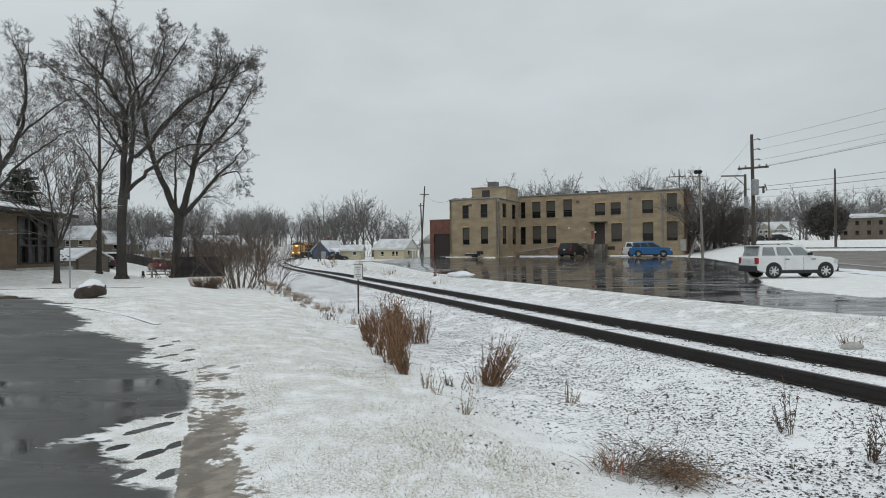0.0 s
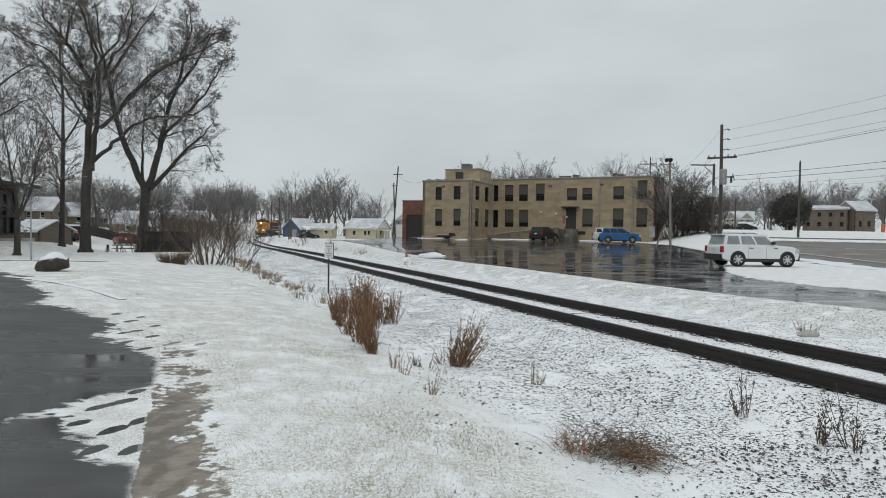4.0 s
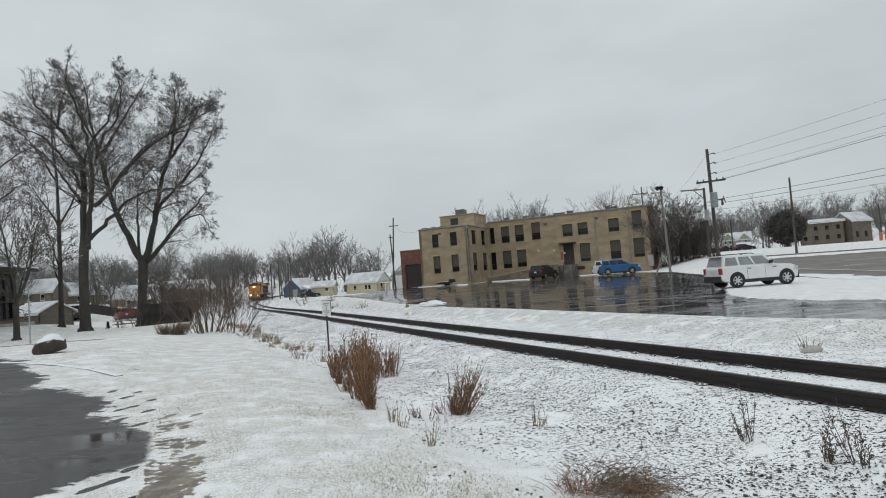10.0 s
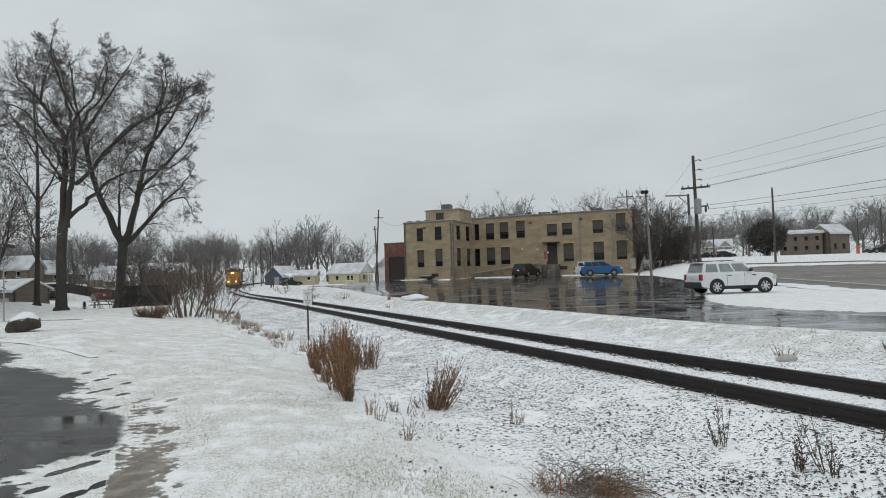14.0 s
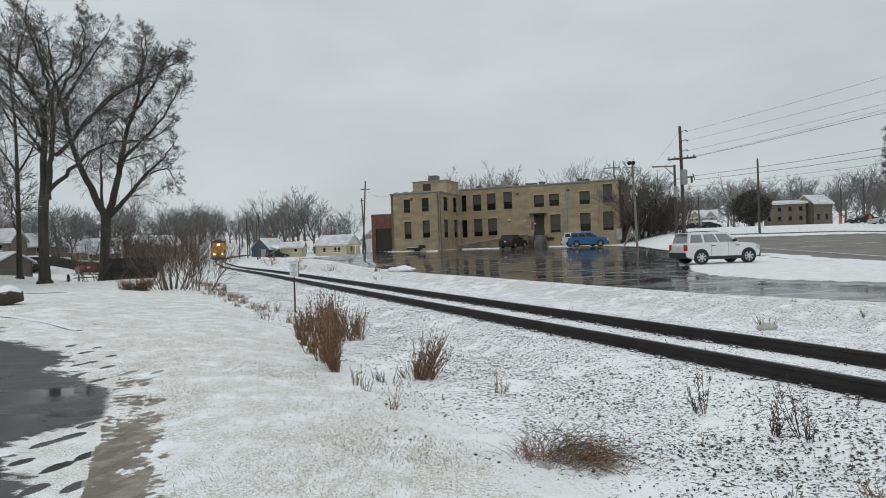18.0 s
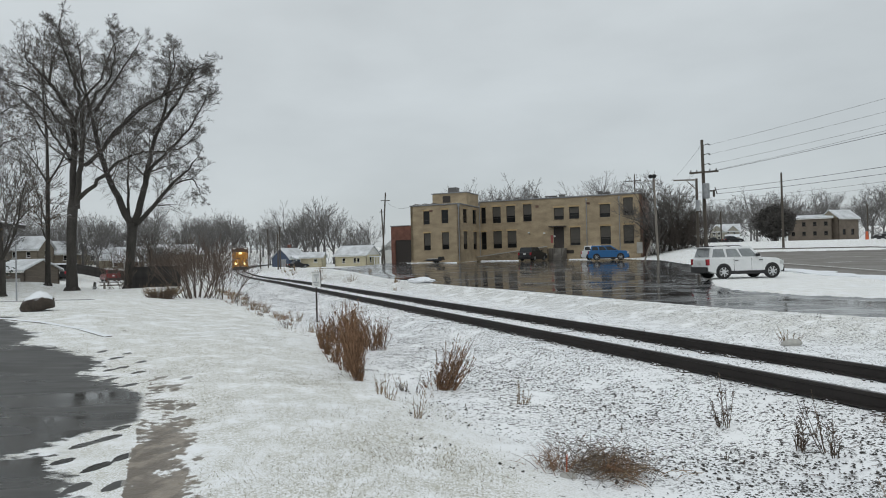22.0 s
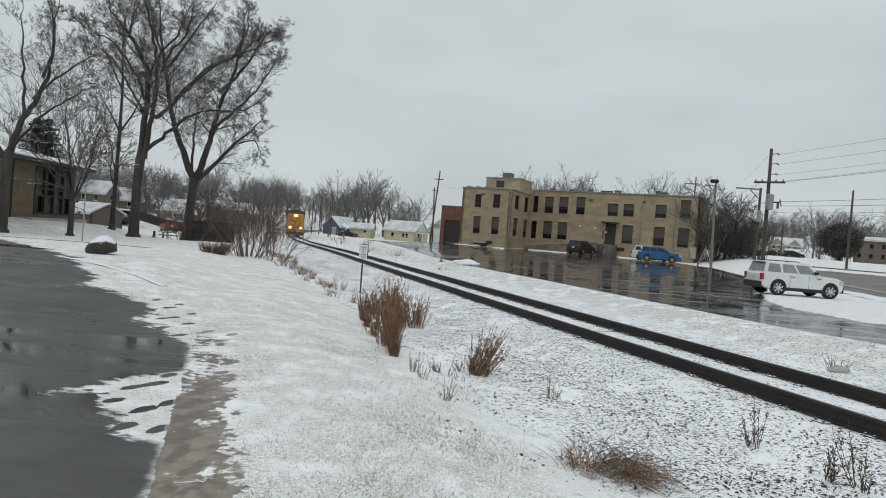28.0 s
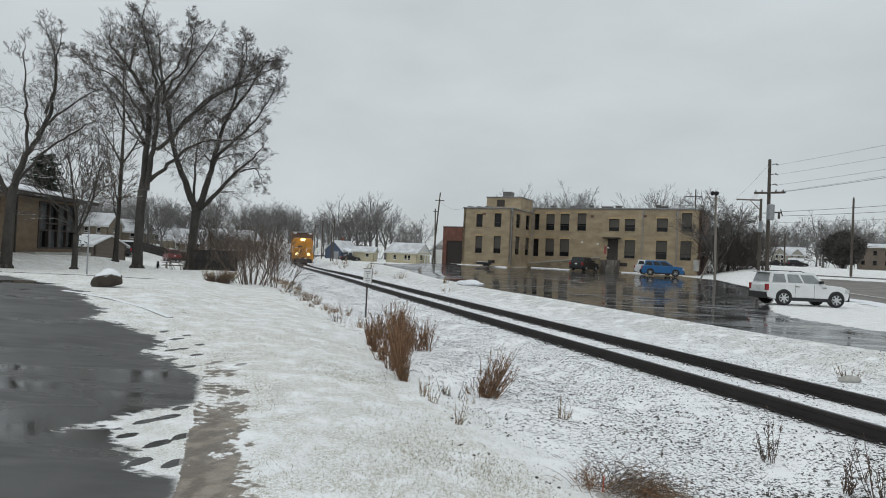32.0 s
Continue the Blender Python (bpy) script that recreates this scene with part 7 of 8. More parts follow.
def build_lane_lines():
    ob = thing("lane_marking", pose(0, 0, 0), "worn white lane lines on the salted street", "road marking", kind="structure")
    for (x0, y0), (x1, y1), w in (((24.9, 46), (24.2, 30.5), 0.14), ((27.4, 44.9), (29.4, 45.3), 0.16), ((33.2, 47.3), (35.6, 48.2), 0.16), ((39.5, 49.6), (41.5, 50.4), 0.16), ((33.4, 54.2), (36.2, 53.4), 0.14), ((41, 53.0), (44, 52.6), 0.14)):
        n = 8
        d = Vector((x1 - x0, y1 - y0)).normalized()
        q = Vector((-d.y, d.x)) * w / 2
        sh = Shape()
        for i in range(n):
            a, b = Vector((lerp(x0, x1, i / n), lerp(y0, y1, i / n))), Vector((lerp(x0, x1, (i + 1) / n), lerp(y0, y1, (i + 1) / n)))
            za, zb = land(*a) + 0.004, land(*b) + 0.004
            vs = [(a.x - q.x, a.y - q.y, za), (b.x - q.x, b.y - q.y, zb), (b.x + q.x, b.y + q.y, zb), (a.x + q.x, a.y + q.y, za)]
            sh.add(vs + [(v[0], v[1], v[2] + 0.012) for v in vs], [(3, 2, 1, 0), (4, 5, 6, 7), (0, 1, 5, 4), (1, 2, 6, 5), (2, 3, 7, 6), (3, 0, 4, 7)])
        part("line", sh, M_frame_white, ob)


build_lane_lines()


def build_joint_snow():
    """Snow caught in the footway's joint."""
    rnd = random.Random(12)
    a, b = Vector((-1.74, 3.30)), Vector((-1.22, 3.53))
    pts = [a.lerp(b, i / 14) + Vector((rnd.gauss(0, 0.006), rnd.gauss(0, 0.006))) for i in range(15)]
    sh = Shape().tube([(p.x, p.y, land(p.x, p.y) + 0.002) for p in pts], [0.004] + [rnd.uniform(0.002, 0.010) for i in range(13)] + [0.004], 6)
    ob = part("snow_streak", sh, M_roofsnow, None, smooth=True)
    tagged(ob, "thin streak of snow in a footway joint", "snow")


build_joint_snow()


def build_snow_bank():
    """The ploughed bank along the street's near edge."""
    rnd = random.Random(44)
    for k in range(16):
        f = k / 15
        x, y = lerp(21.6, 18.6, f) + rnd.uniform(-0.3, 0.3) + 0.6 * math.sin(3 * f), lerp(41, 19, f) + rnd.uniform(-0.4, 0.4)
        rock("snow_mound", pose(x, y, land(x, y) - 0.01, 0, 0, rnd.uniform(60, 120)), "lumpy bank of ploughed snow along the street", rnd.uniform(1.1, 1.9), rnd.uniform(0.6, 1.1), rnd.uniform(0.06, 0.11), 70 + k, M_roofsnow, "snow mound")


build_snow_bank()


# ---- weeds, shrubs and brush ----
def weed(m, label, seed, stems, height, spread, mat, lean=(0, 0), leafy=6, twig_r=0.004, name="weed_clump", category="weed", group="", fan=0.5):
    """A clump of dry stalks with side shoots and withered leaves."""
    rnd = random.Random(seed)
    ob = thing(name, m, label, category, group)
    st, lf = Shape(), Shape()
    tufts = [(rnd.random() * 6.283, math.sqrt(rnd.random()), rnd.uniform(0.55, 1.0)) for k in range(max(2, stems // 6))]
    for k in range(stems):
        a, q, tall = tufts[rnd.randrange(len(tufts))]
        a, q = a + rnd.gauss(0, 0.35), min(1.1, max(0.0, q + rnd.gauss(0, 0.12)))
        p = Vector((math.cos(a) * q * spread * 0.45, math.sin(a) * q * spread * 0.45, -0.03))
        h = height * 1.16 * tall * rnd.uniform(0.55, 1.08) * (1.12 - 0.25 * q)
        d = Vector((math.cos(a) * q * fan + lean[0] + rnd.gauss(0, 0.08), math.sin(a) * q * fan + lean[1] + rnd.gauss(0, 0.08), 1)).normalized()
        pts = [p]
        for i in range(4):
            d = (d + Vector((rnd.gauss(0, 0.07), rnd.gauss(0, 0.07), 0.02))).normalized()
            pts.append(pts[-1] + d * h / 4)
        st.tube(pts, [twig_r * 1.5, twig_r * 1.3, twig_r, twig_r * 0.8, twig_r * 0.5], 3, cap=False)
        for j in range(leafy):
            f = rnd.uniform(0.18, 1.0)
            i = min(3, int(f * 4))
            b = pts[i].lerp(pts[i + 1], f * 4 - i)
            aa = rnd.random() * 6.283
            e = Vector((math.cos(aa), math.sin(aa), rnd.uniform(0.7, 2.6))).normalized()
            ln = height * rnd.uniform(0.05, 0.16) * (1.2 - 0.75 * f)
            st.tube([b, b + e * ln * 0.55, b + e * ln], [twig_r * 0.7, twig_r * 0.6, twig_r * 0.4], 3, cap=False)
            for c in range(5):
                g = b + e * ln * rnd.uniform(0.3, 1.05)
                s = rnd.uniform(0.004, 0.011) * (height / 0.8) ** 0.5
                u = Vector((rnd.gauss(0, 1), rnd.gauss(0, 1), rnd.gauss(0, 1))).normalized()
                w = u.cross(Vector((0.3, 0.5, 0.8))).normalized()
                lf.add([g - u * s * 1.5, g + w * s * 0.7, g + u * s * 1.5, g - w * s * 0.7], [(0, 1, 2, 3)])
    part("stalk", st, mat, ob, "dry upright stalks", quick=True)["kind"] = "stuff"
    part("withered_foliage", lf, mat, ob, "withered leaves and seed heads", quick=True)["kind"] = "stuff"
    return ob


def build_weeds():
    g = "dry brown weeds along the ditch"
    for k, (x, y, n, h, s, le, fan) in enumerate(((-3.0, 14.5, 24, 0.55, 0.5, (-0.05, 0), 0.25), (-2.75, 14.2, 30, 0.68, 0.45, (0, 0), 0.2), (-2.5, 14.0, 40, 0.82, 0.42, (-0.04, 0), 0.2), (-2.25, 13.7, 44, 0.95, 0.42, (0, 0), 0.2), (-2.05, 13.3, 44, 1.0, 0.40, (0, 0), 0.18), (-1.85, 12.4, 40, 1.0, 0.36, (0, 0), 0.18),
                                               (-1.7, 11.4, 30, 0.98, 0.36, (-0.03, 0), 0.2), (-1.6, 10.6, 26, 0.92, 0.34, (-0.05, 0), 0.2), (-1.45, 9.6, 22, 0.92, 0.30, (-0.10, 0), 0.18), (-1.3, 8.8, 28, 0.98, 0.24, (-0.14, 0), 0.18), (-1.22, 8.55, 30, 0.62, 0.2, (-0.12, 0), 0.2),
                                               (-1.45, 12.8, 44, 0.74, 0.45, (0.06, 0), 0.22), (-1.7, 13.6, 34, 0.72, 0.42, (0.08, 0), 0.22), (-2.35, 12.1, 28, 0.68, 0.36, (-0.06, 0), 0.2), (-2.1, 11.3, 28, 0.7, 0.34, (-0.06, 0), 0.2), (-1.82, 10.2, 26, 0.68, 0.3, (-0.05, 0), 0.2), (-1.55, 9.4, 22, 0.62, 0.26, (-0.05, 0), 0.2), (-1.75, 11.2, 5, 1.2, 0.2, (0, 0), 0.1))):
        weed(on_land(x, y), "dense rusty brown dead weeds in snow", 200 + k, n, h, s, M_weed, le, 11, 0.0042, group=g, fan=fan)
    weed(on_land(-0.06, 8.8), "leaning clump of rusty brown dead weeds", 211, 56, 0.86, 0.30, M_weed, (0.46, 0), 10, 0.004, group=g, fan=0.30)
    weed(on_land(-0.16, 8.85), "low tangle of brown dead weeds", 212, 40, 0.34, 0.42, M_weed, (0.05, 0), 8, 0.004, group=g, fan=0.7)
    weed(on_land(-0.52, 8.35), "greyish broken weeds beside the rusty clump", 214, 20, 0.3, 0.3, M_weed_grey, (0.1, 0), 8, 0.0035, group=g, fan=0.6)
    weed(on_land(0.1, 7.6), "small dark tangle of dead stalks", 213, 22, 0.2, 0.4, M_weed_dark, (0, 0), 5, 0.004, group=g, fan=1.2)
    pale = "sparse pale dry weeds poking through snow"
    for k, (x, y, n, h, s) in enumerate(((-0.88, 7.75, 14, 0.36, 0.22), (-0.74, 7.4, 10, 0.28, 0.16), (-0.36, 6.45, 7, 0.42, 0.07), (-0.62, 8.5, 10, 0.3, 0.25), (-4.6, 19.0, 22, 0.72, 0.35), (0.87, 7.9, 14, 0.38, 0.2), (-0.2, 8.2, 14, 0.22, 0.4), (-0.55, 6.6, 12, 0.12, 0.3))):
        weed(on_land(x, y), pale, 220 + k, n, h, s, M_weed_pale, (0, 0), 5, 0.0035, group="sparse dry weeds")
    dark = "dark dry weed stalk beside the track"
    for k, (x, y, n, h, s) in enumerate(((2.9, 6.55, 9, 0.60, 0.12), (3.28, 5.85, 8, 0.58, 0.24), (3.42, 5.55, 9, 0.60, 0.14), (3.40, 5.9, 2, 0.38, 0.08), (4.15, 6.1, 4, 0.26, 0.14), (1.35, 6.9, 3, 0.16, 0.1), (1.75, 6.5, 3, 0.2, 0.12), (2.5, 5.6, 4, 0.16, 0.2), (0.65, 8.1, 2, 0.2, 0.08), (4.35, 5.35, 6, 0.25, 0.2), (3.95, 5.0, 5, 0.2, 0.2))):
        weed(on_land(x, y), dark, 240 + k, n, h, s, M_weed_dark, (0, 0), 12, 0.0035, group="dark weed stalks")
    for k, (x, y, n, h, s) in enumerate(((2.35, 3.95, 22, 0.34, 0.30), (2.15, 4.05, 14, 0.3, 0.25), (2.95, 3.9, 9, 0.55, 0.12), (3.15, 4.05, 12, 0.5, 0.16), (3.05, 3.75, 10, 0.4, 0.2), (1.8, 3.9, 6, 0.3, 0.2), (4.4, 4.6, 9, 0.25, 0.25))):
        weed(on_land(x, y), "tangled brown dead weeds on the gravel slope", 260 + k, n, h, s, M_weed_dark if k % 2 else M_weed_pale, (0.1, 0), 7, 0.0035, group="tangled weeds", fan=0.9)
    weed(on_land(6.65, 12.15), "pale dry weed growing behind a stone", 270, 16, 0.48, 0.34, M_weed_pale, (0, 0), 6, 0.004, fan=0.7)
    weed(on_land(8.3, 11.6), "small dark dry weed beyond the track", 271, 8, 0.25, 0.2, M_weed_dark, (0, 0), 5, 0.004, fan=0.8)
    weed(on_land(8.0, 9.6), "dark dry weed tuft beyond the rails", 272, 18, 0.28, 0.25, M_weed_dark, (0, 0), 5, 0.004, fan=0.9)
    rnd = random.Random(77)
    for k in range(80):
        s, d = rnd.uniform(15, 37), rnd.uniform(-5.6, -4.4)
        p = track_point(s, d - 0.012 * max(0, s - 20))
        weed(on_land(p.x, p.y), "low straw-coloured dead grass tuft at the lawn edge", 300 + k, rnd.randint(10, 22), rnd.uniform(0.2, 0.5), rnd.uniform(0.4, 0.8), (M_weed_pale, M_weed, M_weed_grey)[rnd.randrange(3)], (0, 0), 3, 0.005, name="grass_tuft", category="grass", group="dead grass tufts", fan=0.8)
    for k, (s, d, h) in enumerate(((38, 5, 0.6), (47, 4.5, 0.8), (56, 4, 0.7), (62, 5, 0.9), (75, 4, 0.9), (80, 5, 1.1), (85, 4.5, 1.0), (52, 7, 0.5), (34, 4, 0.3))):
        p = track_point(s, d)
        weed(on_land(p.x, p.y), "low dead weed clump across the track", 360 + k, 26, h, 1.0, M_weed_pale, (0, 0), 4, 0.008, group="weeds across the track", fan=0.8)


build_weeds()


def shrub(m, label, seed, stems, h, w, r, mat, twigs=(0, 4, 4), group="", base=0.35, lvl=2):
    rnd = random.Random(seed)
    ob = thing("shrub", m, label, "shrub", group)
    sh = Shape()
    for k in range(stems):
        a, q = rnd.random() * 6.283, math.sqrt(rnd.random())
        p = Vector((math.cos(a) * q * w * base, math.sin(a) * q * w * base, -0.08))
        d = Vector((math.cos(a) * q * 0.62, math.sin(a) * q * 0.62, 1))
        limb(sh, p, d, h * rnd.uniform(0.55, 0.8), r * rnd.uniform(0.7, 1.1), lvl, rnd, 0.55, 0.03, twigs, 5, 0.006)
    part("stem", sh, mat, ob, "bare crooked stems", quick=True)["kind"] = "stuff"
    return ob


M_scrub = material("brown_scrub", (0.085, 0.07, 0.06), 0.95, var=0.3, scale=0.4, fine=4, bump=0)
M_stem = material("reddish_stem", (0.12, 0.09, 0.072), 0.9, var=0.3, scale=3, fine=15, bump=0, per_island=0.25)
shrub(on_land(-10.9, 27.2), "large bare many-stemmed shrub at the lawn edge", 401, 30, 2.6, 2.0, 0.024, M_stem, (0, 3, 3))
shrub(on_land(-9.6, 26.6), "bare arching shrub beside the larger one", 402, 12, 2.0, 1.6, 0.02, M_stem, (0, 3, 3))
weed(on_land(-11.5, 25.2), "rounded brown bush of dead stems", 403, 240, 0.62, 1.0, M_weed_dark, (0, 0), 6, 0.006, name="brown_bush", category="bush", fan=0.9)
weed(on_land(-14.5, 32), "pale mound of dead grass by the fence", 404, 140, 0.7, 1.6, M_weed_pale, (0, 0), 5, 0.008, name="brown_bush", category="bush", fan=0.9)
rnd = random.Random(31)
for k in range(24):
    b, r = -27.0 + 8.0 * k / 23, rnd.uniform(46, 92)
    x, y = r * math.sin(radians(b)), r * math.cos(radians(b))
    shrub(on_land(x, y), "tangled leafless thicket beside the railway", 410 + k, 9, rnd.uniform(2.2, 3.9), 3.2, 0.02, M_stem, (0, 4, 4), "trackside thicket")
for k in range(7):
    x, y = 27.2 + 0.85 * k, 78.5 + rnd.uniform(-1, 4)
    shrub(on_land(x, y), "dense brown scrub beside the factory", 440 + k, 30, rnd.uniform(3.2, 4.8), 2.6, 0.03, M_scrub, (0, 5, 5), "scrub by the factory")
for k in range(18):
    b, r = rnd.uniform(19, 48), rnd.uniform(185, 240)
    x, y = r * math.sin(radians(b)), r * math.cos(radians(b))
    shrub(on_land(x, y), "distant leafless brush beyond the street", 460 + k % 4, 9, rnd.uniform(3.0, 5), 7.0, 0.05, M_twig_haze, (0, 4, 4), "distant brush")
for k in range(20):
    b, r = rnd.uniform(-48, -8), rnd.uniform(172, 215)
    x, y = r * math.sin(radians(b)), r * math.cos(radians(b))
    shrub(on_land(x, y), "distant leafless undergrowth behind the houses", 490 + k % 4, 9, rnd.uniform(3, 5), 7.0, 0.05, M_twig_haze, (0, 4, 4), "distant undergrowth")

for k in range(14):
    b, r = rnd.uniform(-49, -21), rnd.uniform(118, 140)
    x, y = r * math.sin(radians(b)), r * math.cos(radians(b))
    shrub(on_land(x, y), "dark leafless hedge between the houses", 520 + k % 4, 10, rnd.uniform(2.5, 4.5), 6.0, 0.05, M_twig, (0, 4, 4), "hedges by the houses")


def build_brush():
    rnd = random.Random(501)
    bp = thing("brush_pile", pose(1.2, 5.25, land(1.2, 5.25)), "tangled heap of dead brown weeds with an orange stake", "brush pile")
    # each sort of stalk: where it stands, how it leans, its length
    sorts = (("upright_straw", 60, M_weed, "reddish upright stalks", (-0.36, -0.02, 0.10, 0.16), (-0.1, 0, 1.5), (0.14, 0.34), 0.12), ("arched_straw", 110, M_weed_dark, "dark arched stalks", (-0.08, 0.10, 0.22, 0.10), (0.8, 0, 1.25), (0.28, 0.6), 0.30),
             ("rusty_straw", 90, M_weed, "rusty tangled stalks", (0.18, -0.10, 0.12, 0.12), (0.1, -0.1, 0.9), (0.12, 0.34), 0.26), ("grey_straw", 90, M_weed_grey, "grey broken stalks", (0.05, -0.05, 0.34, 0.20), (0.15, 0, 0.7), (0.15, 0.42), 0.24),
             ("pale_straw", 70, M_weed_pale, "pale thin stalks", (0.1, -0.05, 0.36, 0.18), (0.2, -0.1, 0.8), (0.12, 0.36), 0.2))
    for nm, n, mat, lab, (cx, cy, sx, sy), way, (l0, l1), droop in sorts:
        sh = Shape()
        for k in range(n):
            p = Vector((cx + rnd.gauss(0, sx * 0.6), cy + rnd.gauss(0, sy * 0.6), rnd.uniform(-0.02, 0.06)))
            d = (Vector(way) + Vector((rnd.gauss(0, 0.65), rnd.gauss(0, 0.55), rnd.gauss(0, 0.35)))).normalized()
            d.z = abs(d.z)
            ln = rnd.uniform(l0, l1)
            pts = [p]
            for i in range(6):
                d = (d + Vector((rnd.gauss(0, 0.2), rnd.gauss(0, 0.2), -droop * rnd.uniform(0.5, 1.2)))).normalized()
                q2 = pts[-1] + d * ln / 6
                q2.z = max(q2.z, 0.008)
                pts.append(q2)
            r = rnd.uniform(0.0016, 0.0034)
            sh.tube(pts, [r, r, r * 0.92, r * 0.8, r * 0.7, r * 0.55, r * 0.4], 3, cap=False)
            for i in (2, 3, 4, 5):
                if rnd.random() < 0.55:
                    e = Vector((rnd.gauss(0, 1), rnd.gauss(0, 1), rnd.gauss(0.5, 0.6))).normalized() * rnd.uniform(0.03, 0.10)
                    q3 = pts[i] + e
                    q3.z = max(q3.z, 0.006)
                    sh.tube([pts[i], pts[i].lerp(q3, 0.5) + Vector((0, 0, 0.006)), q3], [r * 0.6, r * 0.5, r * 0.3], 3, cap=False)
        part(nm, sh, mat, bp, lab, quick=True)["kind"] = "stuff"
    part("stake", Shape().tube([(-0.27, -0.12, -0.05), (-0.26, -0.13, 0.20)], 0.005, 6), material("orange_stake", (0.62, 0.13, 0.06), 0.6), bp, "thin orange marker stake")


build_brush()


def scatter():
    """Stones, grass blades and twigs too many to count."""
    rnd = random.Random(611)
    st = Shape()
    base = [(1, 0, 0), (-1, 0, 0), (0, 1, 0), (0, -1, 0), (0, 0, 1), (0, 0, -1)]
    fs = [(0, 2, 4), (2, 1, 4), (1, 3, 4), (3, 0, 4), (2, 0, 5), (1, 2, 5), (3, 1, 5), (0, 3, 5)]
    n = 0
    while n < 22000:
        s = 2.0 + 38 * rnd.random() ** 1.8
        d = rnd.gauss(-2.7, 1.15) if rnd.random() < 0.72 else rnd.uniform(-0.6, 6.4)
        if abs(abs(d) - 0.7525) < 0.12 or d < -5.6:
            continue
        p = track_point(s, d)
        if noise.noise((p.x * 0.8, p.y * 0.8, 3.0)) < rnd.uniform(-0.5, 0.1):
            continue
        z = land(p.x, p.y)
        k = rnd.uniform(0.007, 0.018) if rnd.random() < 0.93 else rnd.uniform(0.018, 0.028)
        tn = Euler((rnd.gauss(0, 0.25), rnd.gauss(0, 0.25), rnd.random() * 6)).to_matrix()
        vs = [tn @ Vector((b[0] * k * rnd.uniform(0.7, 1.3), b[1] * k * rnd.uniform(0.4, 1.0), b[2] * k * rnd.uniform(0.25, 0.5))) + Vector((p.x, p.y, z + 0.004)) for b in base]
        st.add(vs, fs)
        n += 1
    ob = part("ballast_stones", st, material("ballast_stone", (0.062, 0.056, 0.05), 0.9, var=0.4, scale=6, fine=40, per_island=0.5, bump=0.2), None, quick=True)
    tagged(ob, "dark ballast stones showing through thin snow", "gravel", kind="stuff")
    gr = Shape()
    n = 0
    while n < 34000:
        r, a = 3.0 + 16 * rnd.random() ** 1.5, rnd.uniform(-33, 6)
        x, y = r * math.sin(radians(a)), r * math.cos(radians(a))
        s, d = x * UX + y * UY, x * NX + y * NY
        if d > 2.9 or d < -0.1 - 0.35 * max(0, s - 7) or noise.noise((x * 0.7, y * 0.7, 7.0)) < rnd.uniform(-0.5, 0.25):
            continue
        z = land(x, y)
        h, b = rnd.uniform(0.012, 0.045), rnd.random() * 6.283
        u = Vector((math.cos(b), math.sin(b), 0)) * rnd.uniform(0.0016, 0.0036)
        t = Vector((rnd.gauss(0, 1.3), rnd.gauss(0, 1.3), 1)).normalized() * h
        p = Vector((x, y, z - 0.006))
        gr.add([p - u, p + u, p + t], [(0, 1, 2)])
        n += 1
    ob = part("grass_blades", gr, material("dead_grass", (0.27, 0.24, 0.155), 0.9, var=0.3, scale=4, fine=20, bump=0, per_island=0.3), None, quick=True)
    tagged(ob, "dead grass blades poking through the snow", "grass", kind="stuff")
    tw = Shape()
    for k in range(170):
        s, d = 3 + 22 * rnd.random() ** 1.4, rnd.uniform(-5.0, -1.2)
        p = track_point(s, d)
        a, ln = rnd.random() * 6.283, rnd.uniform(0.04, 0.17)
        q = Vector((p.x + math.cos(a) * ln, p.y + math.sin(a) * ln, 0))
        mid = p.lerp(q, 0.5) + Vector((rnd.gauss(0, 0.02), rnd.gauss(0, 0.02), 0))
        pts = [Vector((v.x, v.y, land(v.x, v.y) + rnd.uniform(0.004, 0.02))) for v in (p, mid, q)]
        tw.tube(pts, rnd.uniform(0.0015, 0.0032), 4)
    ob = part("fallen_twigs", tw, M_weed_dark, None, quick=True)
    tagged(ob, "fallen twigs and stalks on the snowy gravel", "twigs", kind="stuff")


scatter()


# ---- the train ----
M_yellow = material("loco_yellow", (0.62, 0.27, 0.018), 0.5, var=0.3, scale=0.9, fine=8, color2=(0.46, 0.19, 0.02))
M_locodark = material("loco_underframe", (0.035, 0.032, 0.03), 0.8, var=0.4, scale=2, fine=14)
M_locobrown = material("loco_brown", (0.10, 0.055, 0.035), 0.6, var=0.3, scale=1, fine=10)
M_head = material("headlight_glow", (1.0, 0.74, 0.30), 0.3, emit=2.6, bump=0)


def bogie(ob, x, gauge=0.75):
    tr = part("truck", Shape().box(x, -1.0, 0.65, 3.6, 0.16, 0.42).box(x, 1.0, 0.65, 3.6, 0.16, 0.42).box(x, 0, 0.72, 1.2, 2.0, 0.3), M_locodark, ob, "dark truck frame")
    for dx in (-1.35, 0, 1.35):
        wh = Shape().disc((x + dx, -gauge, 0.5), (0, 1, 0), 0.5, 0.13, 20).disc((x + dx, gauge, 0.5), (0, 1, 0), 0.5, 0.13, 20).disc((x + dx, 0, 0.5), (0, 1, 0), 0.09, 1.9, 10)
        part("wheelset", wh, M_locodark, tr)


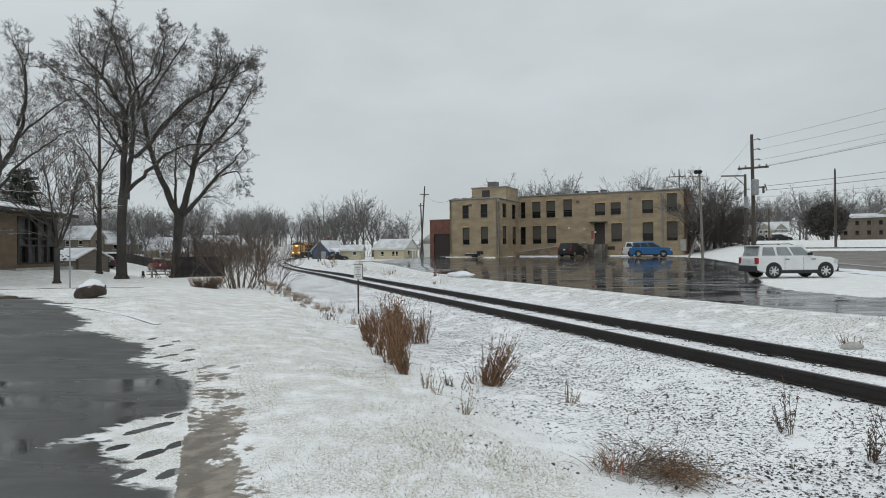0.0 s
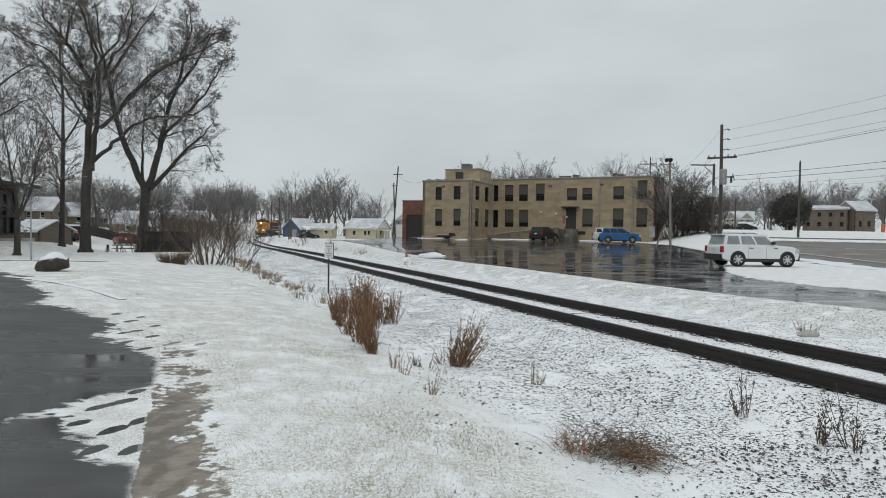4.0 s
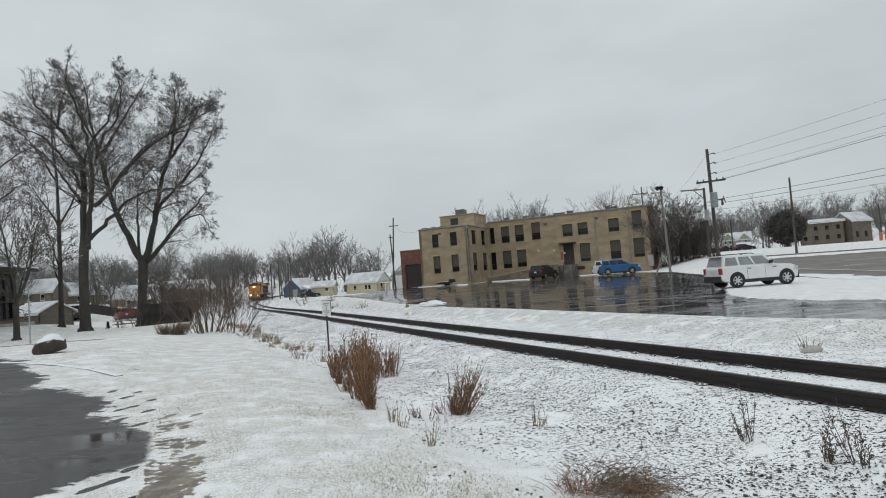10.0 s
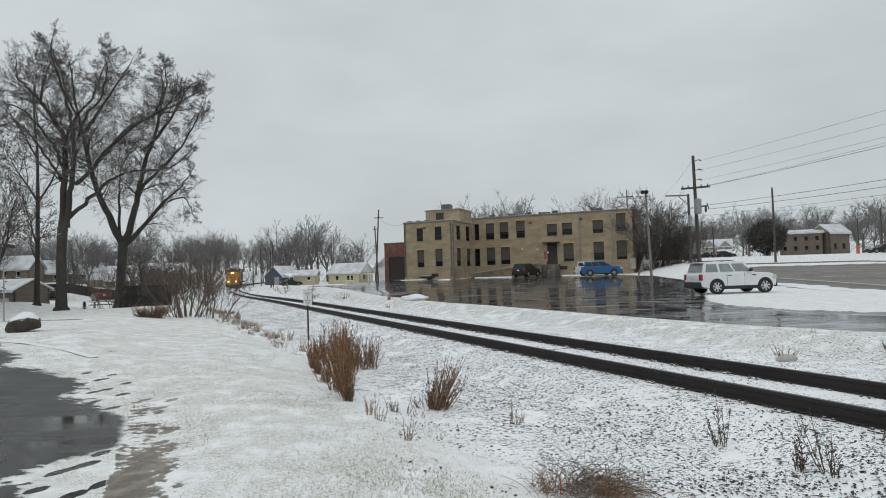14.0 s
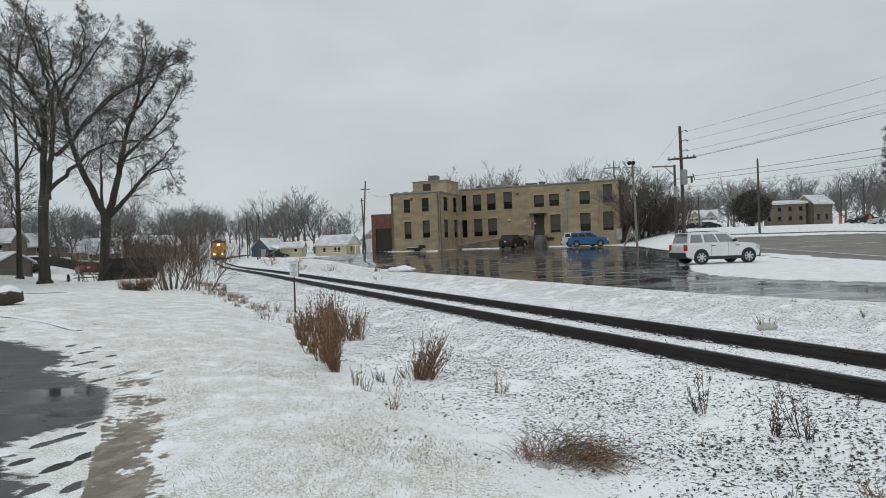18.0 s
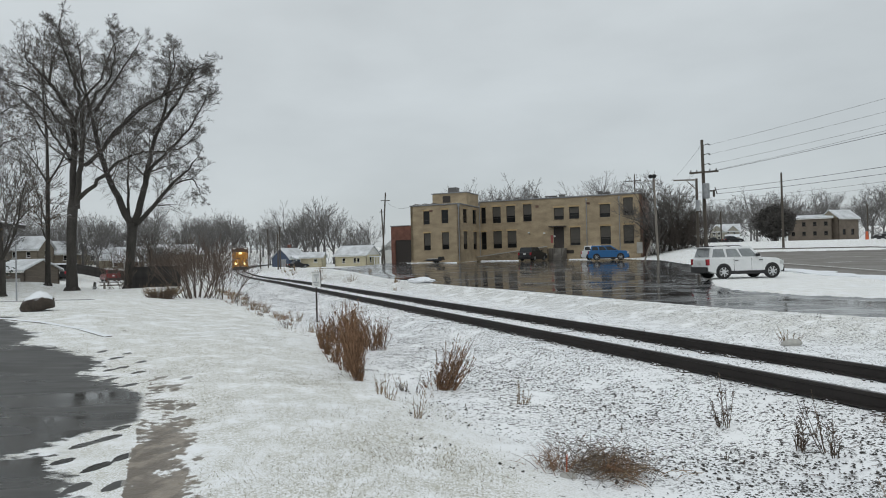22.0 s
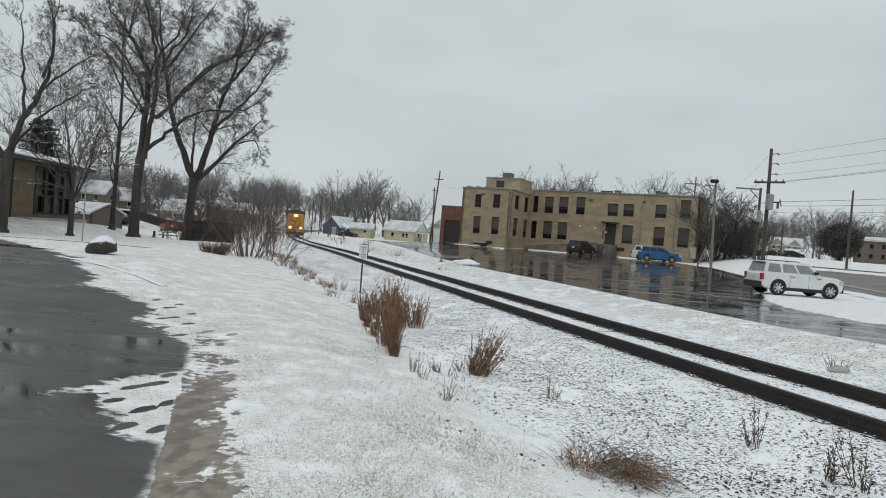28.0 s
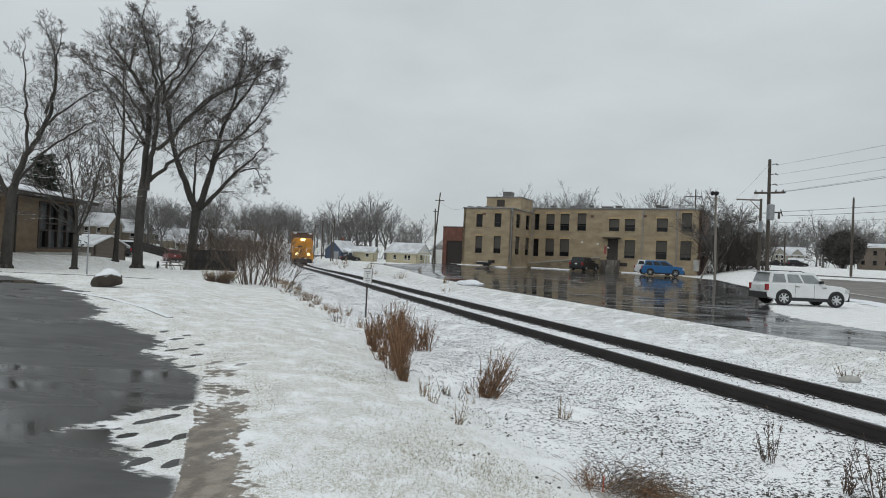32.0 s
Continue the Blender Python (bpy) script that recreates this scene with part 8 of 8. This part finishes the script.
def locomotive(label):
    ob = thing("locomotive", pose(0, 0, 0), label, "locomotive")
    part("underframe", Shape().box(-10.6, 0, 1.36, 20.2, 2.8, 0.36), M_locodark, ob)
    part("fuel_tank", Shape().box(-10.5, 0, 0.78, 5.6, 2.5, 0.78), M_locodark, ob, bevel=0.12)
    nose = part("nose", Shape().add([(-0.75, -1.15, 1.55), (-0.75, 1.15, 1.55), (-2.6, 1.35, 1.55), (-2.6, -1.35, 1.55), (-1.0, -1.05, 3.62), (-1.0, 1.05, 3.62), (-2.6, 1.3, 3.72), (-2.6, -1.3, 3.72)], [(3, 2, 1, 0), (4, 5, 6, 7), (0, 1, 5, 4), (1, 2, 6, 5), (2, 3, 7, 6), (3, 0, 4, 7)]), M_yellow, ob, "yellow wide nose", bevel=0.12)
    cab = part("cab", Shape().prism([(-2.45, 1.55), (-2.45, 3.3), (-2.75, 4.35), (-3.0, 4.55), (-4.9, 4.55), (-4.9, 1.55)], -1.5, 1.5), M_yellow, ob, "yellow cab", bevel=0.06)
    part("cab_roof", Shape().prism([(-2.6, 4.42), (-3.0, 4.62), (-4.95, 4.62), (-4.95, 4.5), (-2.9, 4.5)], -1.4, 1.4), M_locogrey, cab)
    part("cab_brow", Shape().prism([(-2.40, 3.42), (-2.66, 4.36), (-2.95, 4.60), (-3.1, 4.60), (-3.1, 3.42)], -1.53, 1.53), M_locobrown, cab, "brown band round the windscreens")
    for y in (-0.85, 0.85):
        part("windscreen", Shape().add([(-2.46, y - 0.52, 3.5), (-2.46, y + 0.52, 3.5), (-2.70, y + 0.48, 4.22), (-2.70, y - 0.48, 4.22), (-2.52, y - 0.52, 3.48), (-2.52, y + 0.52, 3.48), (-2.76, y + 0.48, 4.20), (-2.76, y - 0.48, 4.20)], [(0, 1, 2, 3), (7, 6, 5, 4), (0, 4, 5, 1), (1, 5, 6, 2), (2, 6, 7, 3), (3, 7, 4, 0)]), M_carglass, cab, "dark windscreen")
        part("side_window", Shape().box(-3.7, y / 0.85 * 1.505, 3.75, 1.3, 0.03, 0.7), M_carglass, cab)
        part("number_board", Shape().box(-2.62, y * 1.25, 4.36, 0.12, 0.5, 0.16), M_frame_white, cab)
    hd = part("headlight_housing", Shape().box(-0.95, 0, 3.42, 0.22, 0.62, 0.36), M_locogrey, nose)
    # Headlight and ditch-light discs are oversized: the lamps' glare is built into their shape.
    for y in (-0.14, 0.14):
        part("headlight", Shape().disc((-0.82, y, 3.42), (1, 0, 0), 0.19, 0.06, 16), M_head, hd, "glowing headlight")
    for y in (-0.82, 0.82):
        bx = part("ditch_light_box", Shape().box(-0.2, y, 1.42, 0.14, 0.46, 0.46), M_locodark, ob)
        part("ditch_light", Shape().disc((-0.10, y, 1.42), (1, 0, 0), 0.23, 0.06, 16), M_head, bx, "glowing ditch light")
    part("nose_door", Shape().box(-0.80, 0.55, 2.25, 0.05, 0.6, 1.3), M_yellow, nose)
    part("emblem", Shape().box(-0.80, -0.35, 2.45, 0.03, 0.6, 0.2), M_locobrown, nose, "brown painted emblem")
    part("pilot", Shape().box(-0.34, 0, 1.1, 0.24, 2.95, 0.94), M_yellow, ob, "yellow pilot sheet", bevel=0.04)
    part("plow", Shape().add([(-0.3, -1.4, 0.22), (-0.3, 1.4, 0.22), (-0.3, 1.4, 0.8), (-0.3, -1.4, 0.8), (0.35, 0, 0.2), (0.1, 0, 0.8)], [(0, 4, 5, 3), (4, 1, 2, 5), (0, 1, 4), (3, 5, 2), (0, 3, 2, 1)]), M_locodark, ob, "black snow plow")
    part("coupler", Shape().box(0.1, 0, 0.86, 0.9, 0.3, 0.28), M_locodark, ob)
    part("plow_snow", Shape().box(-0.1, 0, 0.83, 0.5, 1.2, 0.06), M_roofsnow, ob, "packed snow on the plow")
    for y in (-1.42, 1.42):
        part("handrail", Shape().tube([(-0.35, y, 1.5), (-0.35, y, 2.45), (-2.4, y, 2.55)], 0.03, 6), M_frame_white, ob, "pale handrail")
        part("handrail", Shape().tube([(-5, y, 2.6), (-20.6, y, 2.6)], 0.025, 5), M_frame_white, ob, "pale handrail")
        for z in (0.55, 0.9, 1.2):
            part("step", Shape().box(-0.75, y, z, 0.6, 0.12, 0.06), M_locodark, ob)
    for k in (-1, 1):
        part("front_rail", Shape().tube([(-0.3, k * 1.4, 2.3), (-0.3, k * 0.5, 2.3), (-0.3, k * 0.5, 1.5)], 0.025, 5), M_frame_white, ob)
    hood = part("long_hood", Shape().prism([(-5.0, 1.55), (-5.0, 4.25), (-20.2, 4.25), (-20.2, 1.55)], -0.95, 0.95), M_yellow, ob, "yellow engine hood", bevel=0.08)
    part("hood_roof", Shape().box(-12.5, 0, 4.32, 15.0, 1.7, 0.12), M_locogrey, hood)
    for i in range(9):
        for y in (-0.96, 0.96):
            part("hood_door", Shape().box(-6.2 - 1.5 * i, y, 2.8, 1.3, 0.03, 1.9), M_locodark, hood)
    part("radiator", Shape().box(-18.4, 0, 4.2, 3.4, 2.8, 0.7), M_locogrey, hood, "grey flared radiator")
    part("exhaust", Shape().box(-10.5, 0, 4.5, 1.2, 0.5, 0.3), M_locodark, hood)
    for i in range(3):
        part("horn", Shape().tube([(-3.6, 0.3 + 0.15 * i, 4.75), (-3.2, 0.3 + 0.15 * i, 4.75)], [0.04, 0.09], 8), M_locogrey, cab)
    bogie(ob, -4.3)
    bogie(ob, -16.8)
    return ob


LOCO = locomotive("yellow freight locomotive with glowing headlights")


# ---- what moves ----
def motions():
    """The train rolls slowly round the bend towards the crossing."""
    def along(s):
        """Pose of a vehicle whose front is at s, heading towards the viewer."""
        a, b = track_point(s + 2.5, 0, -0.03), track_point(s + 17.0, 0, -0.03)
        d = (a - b).normalized()
        p = a + d * 2.5
        return pose(p.x, p.y, p.z, 0, 0, math.degrees(math.atan2(d.y, d.x)))
    times = [0, 2, 4, 6, 8, 10, 12, 14, 16, 18, 20, 22, 24, 26, 28, 30, 32]
    front = lambda t: 184.5 - 1.8 * t - 0.0375 * t * t
    walk(LOCO, [(t, along(front(t))) for t in times])


motions()
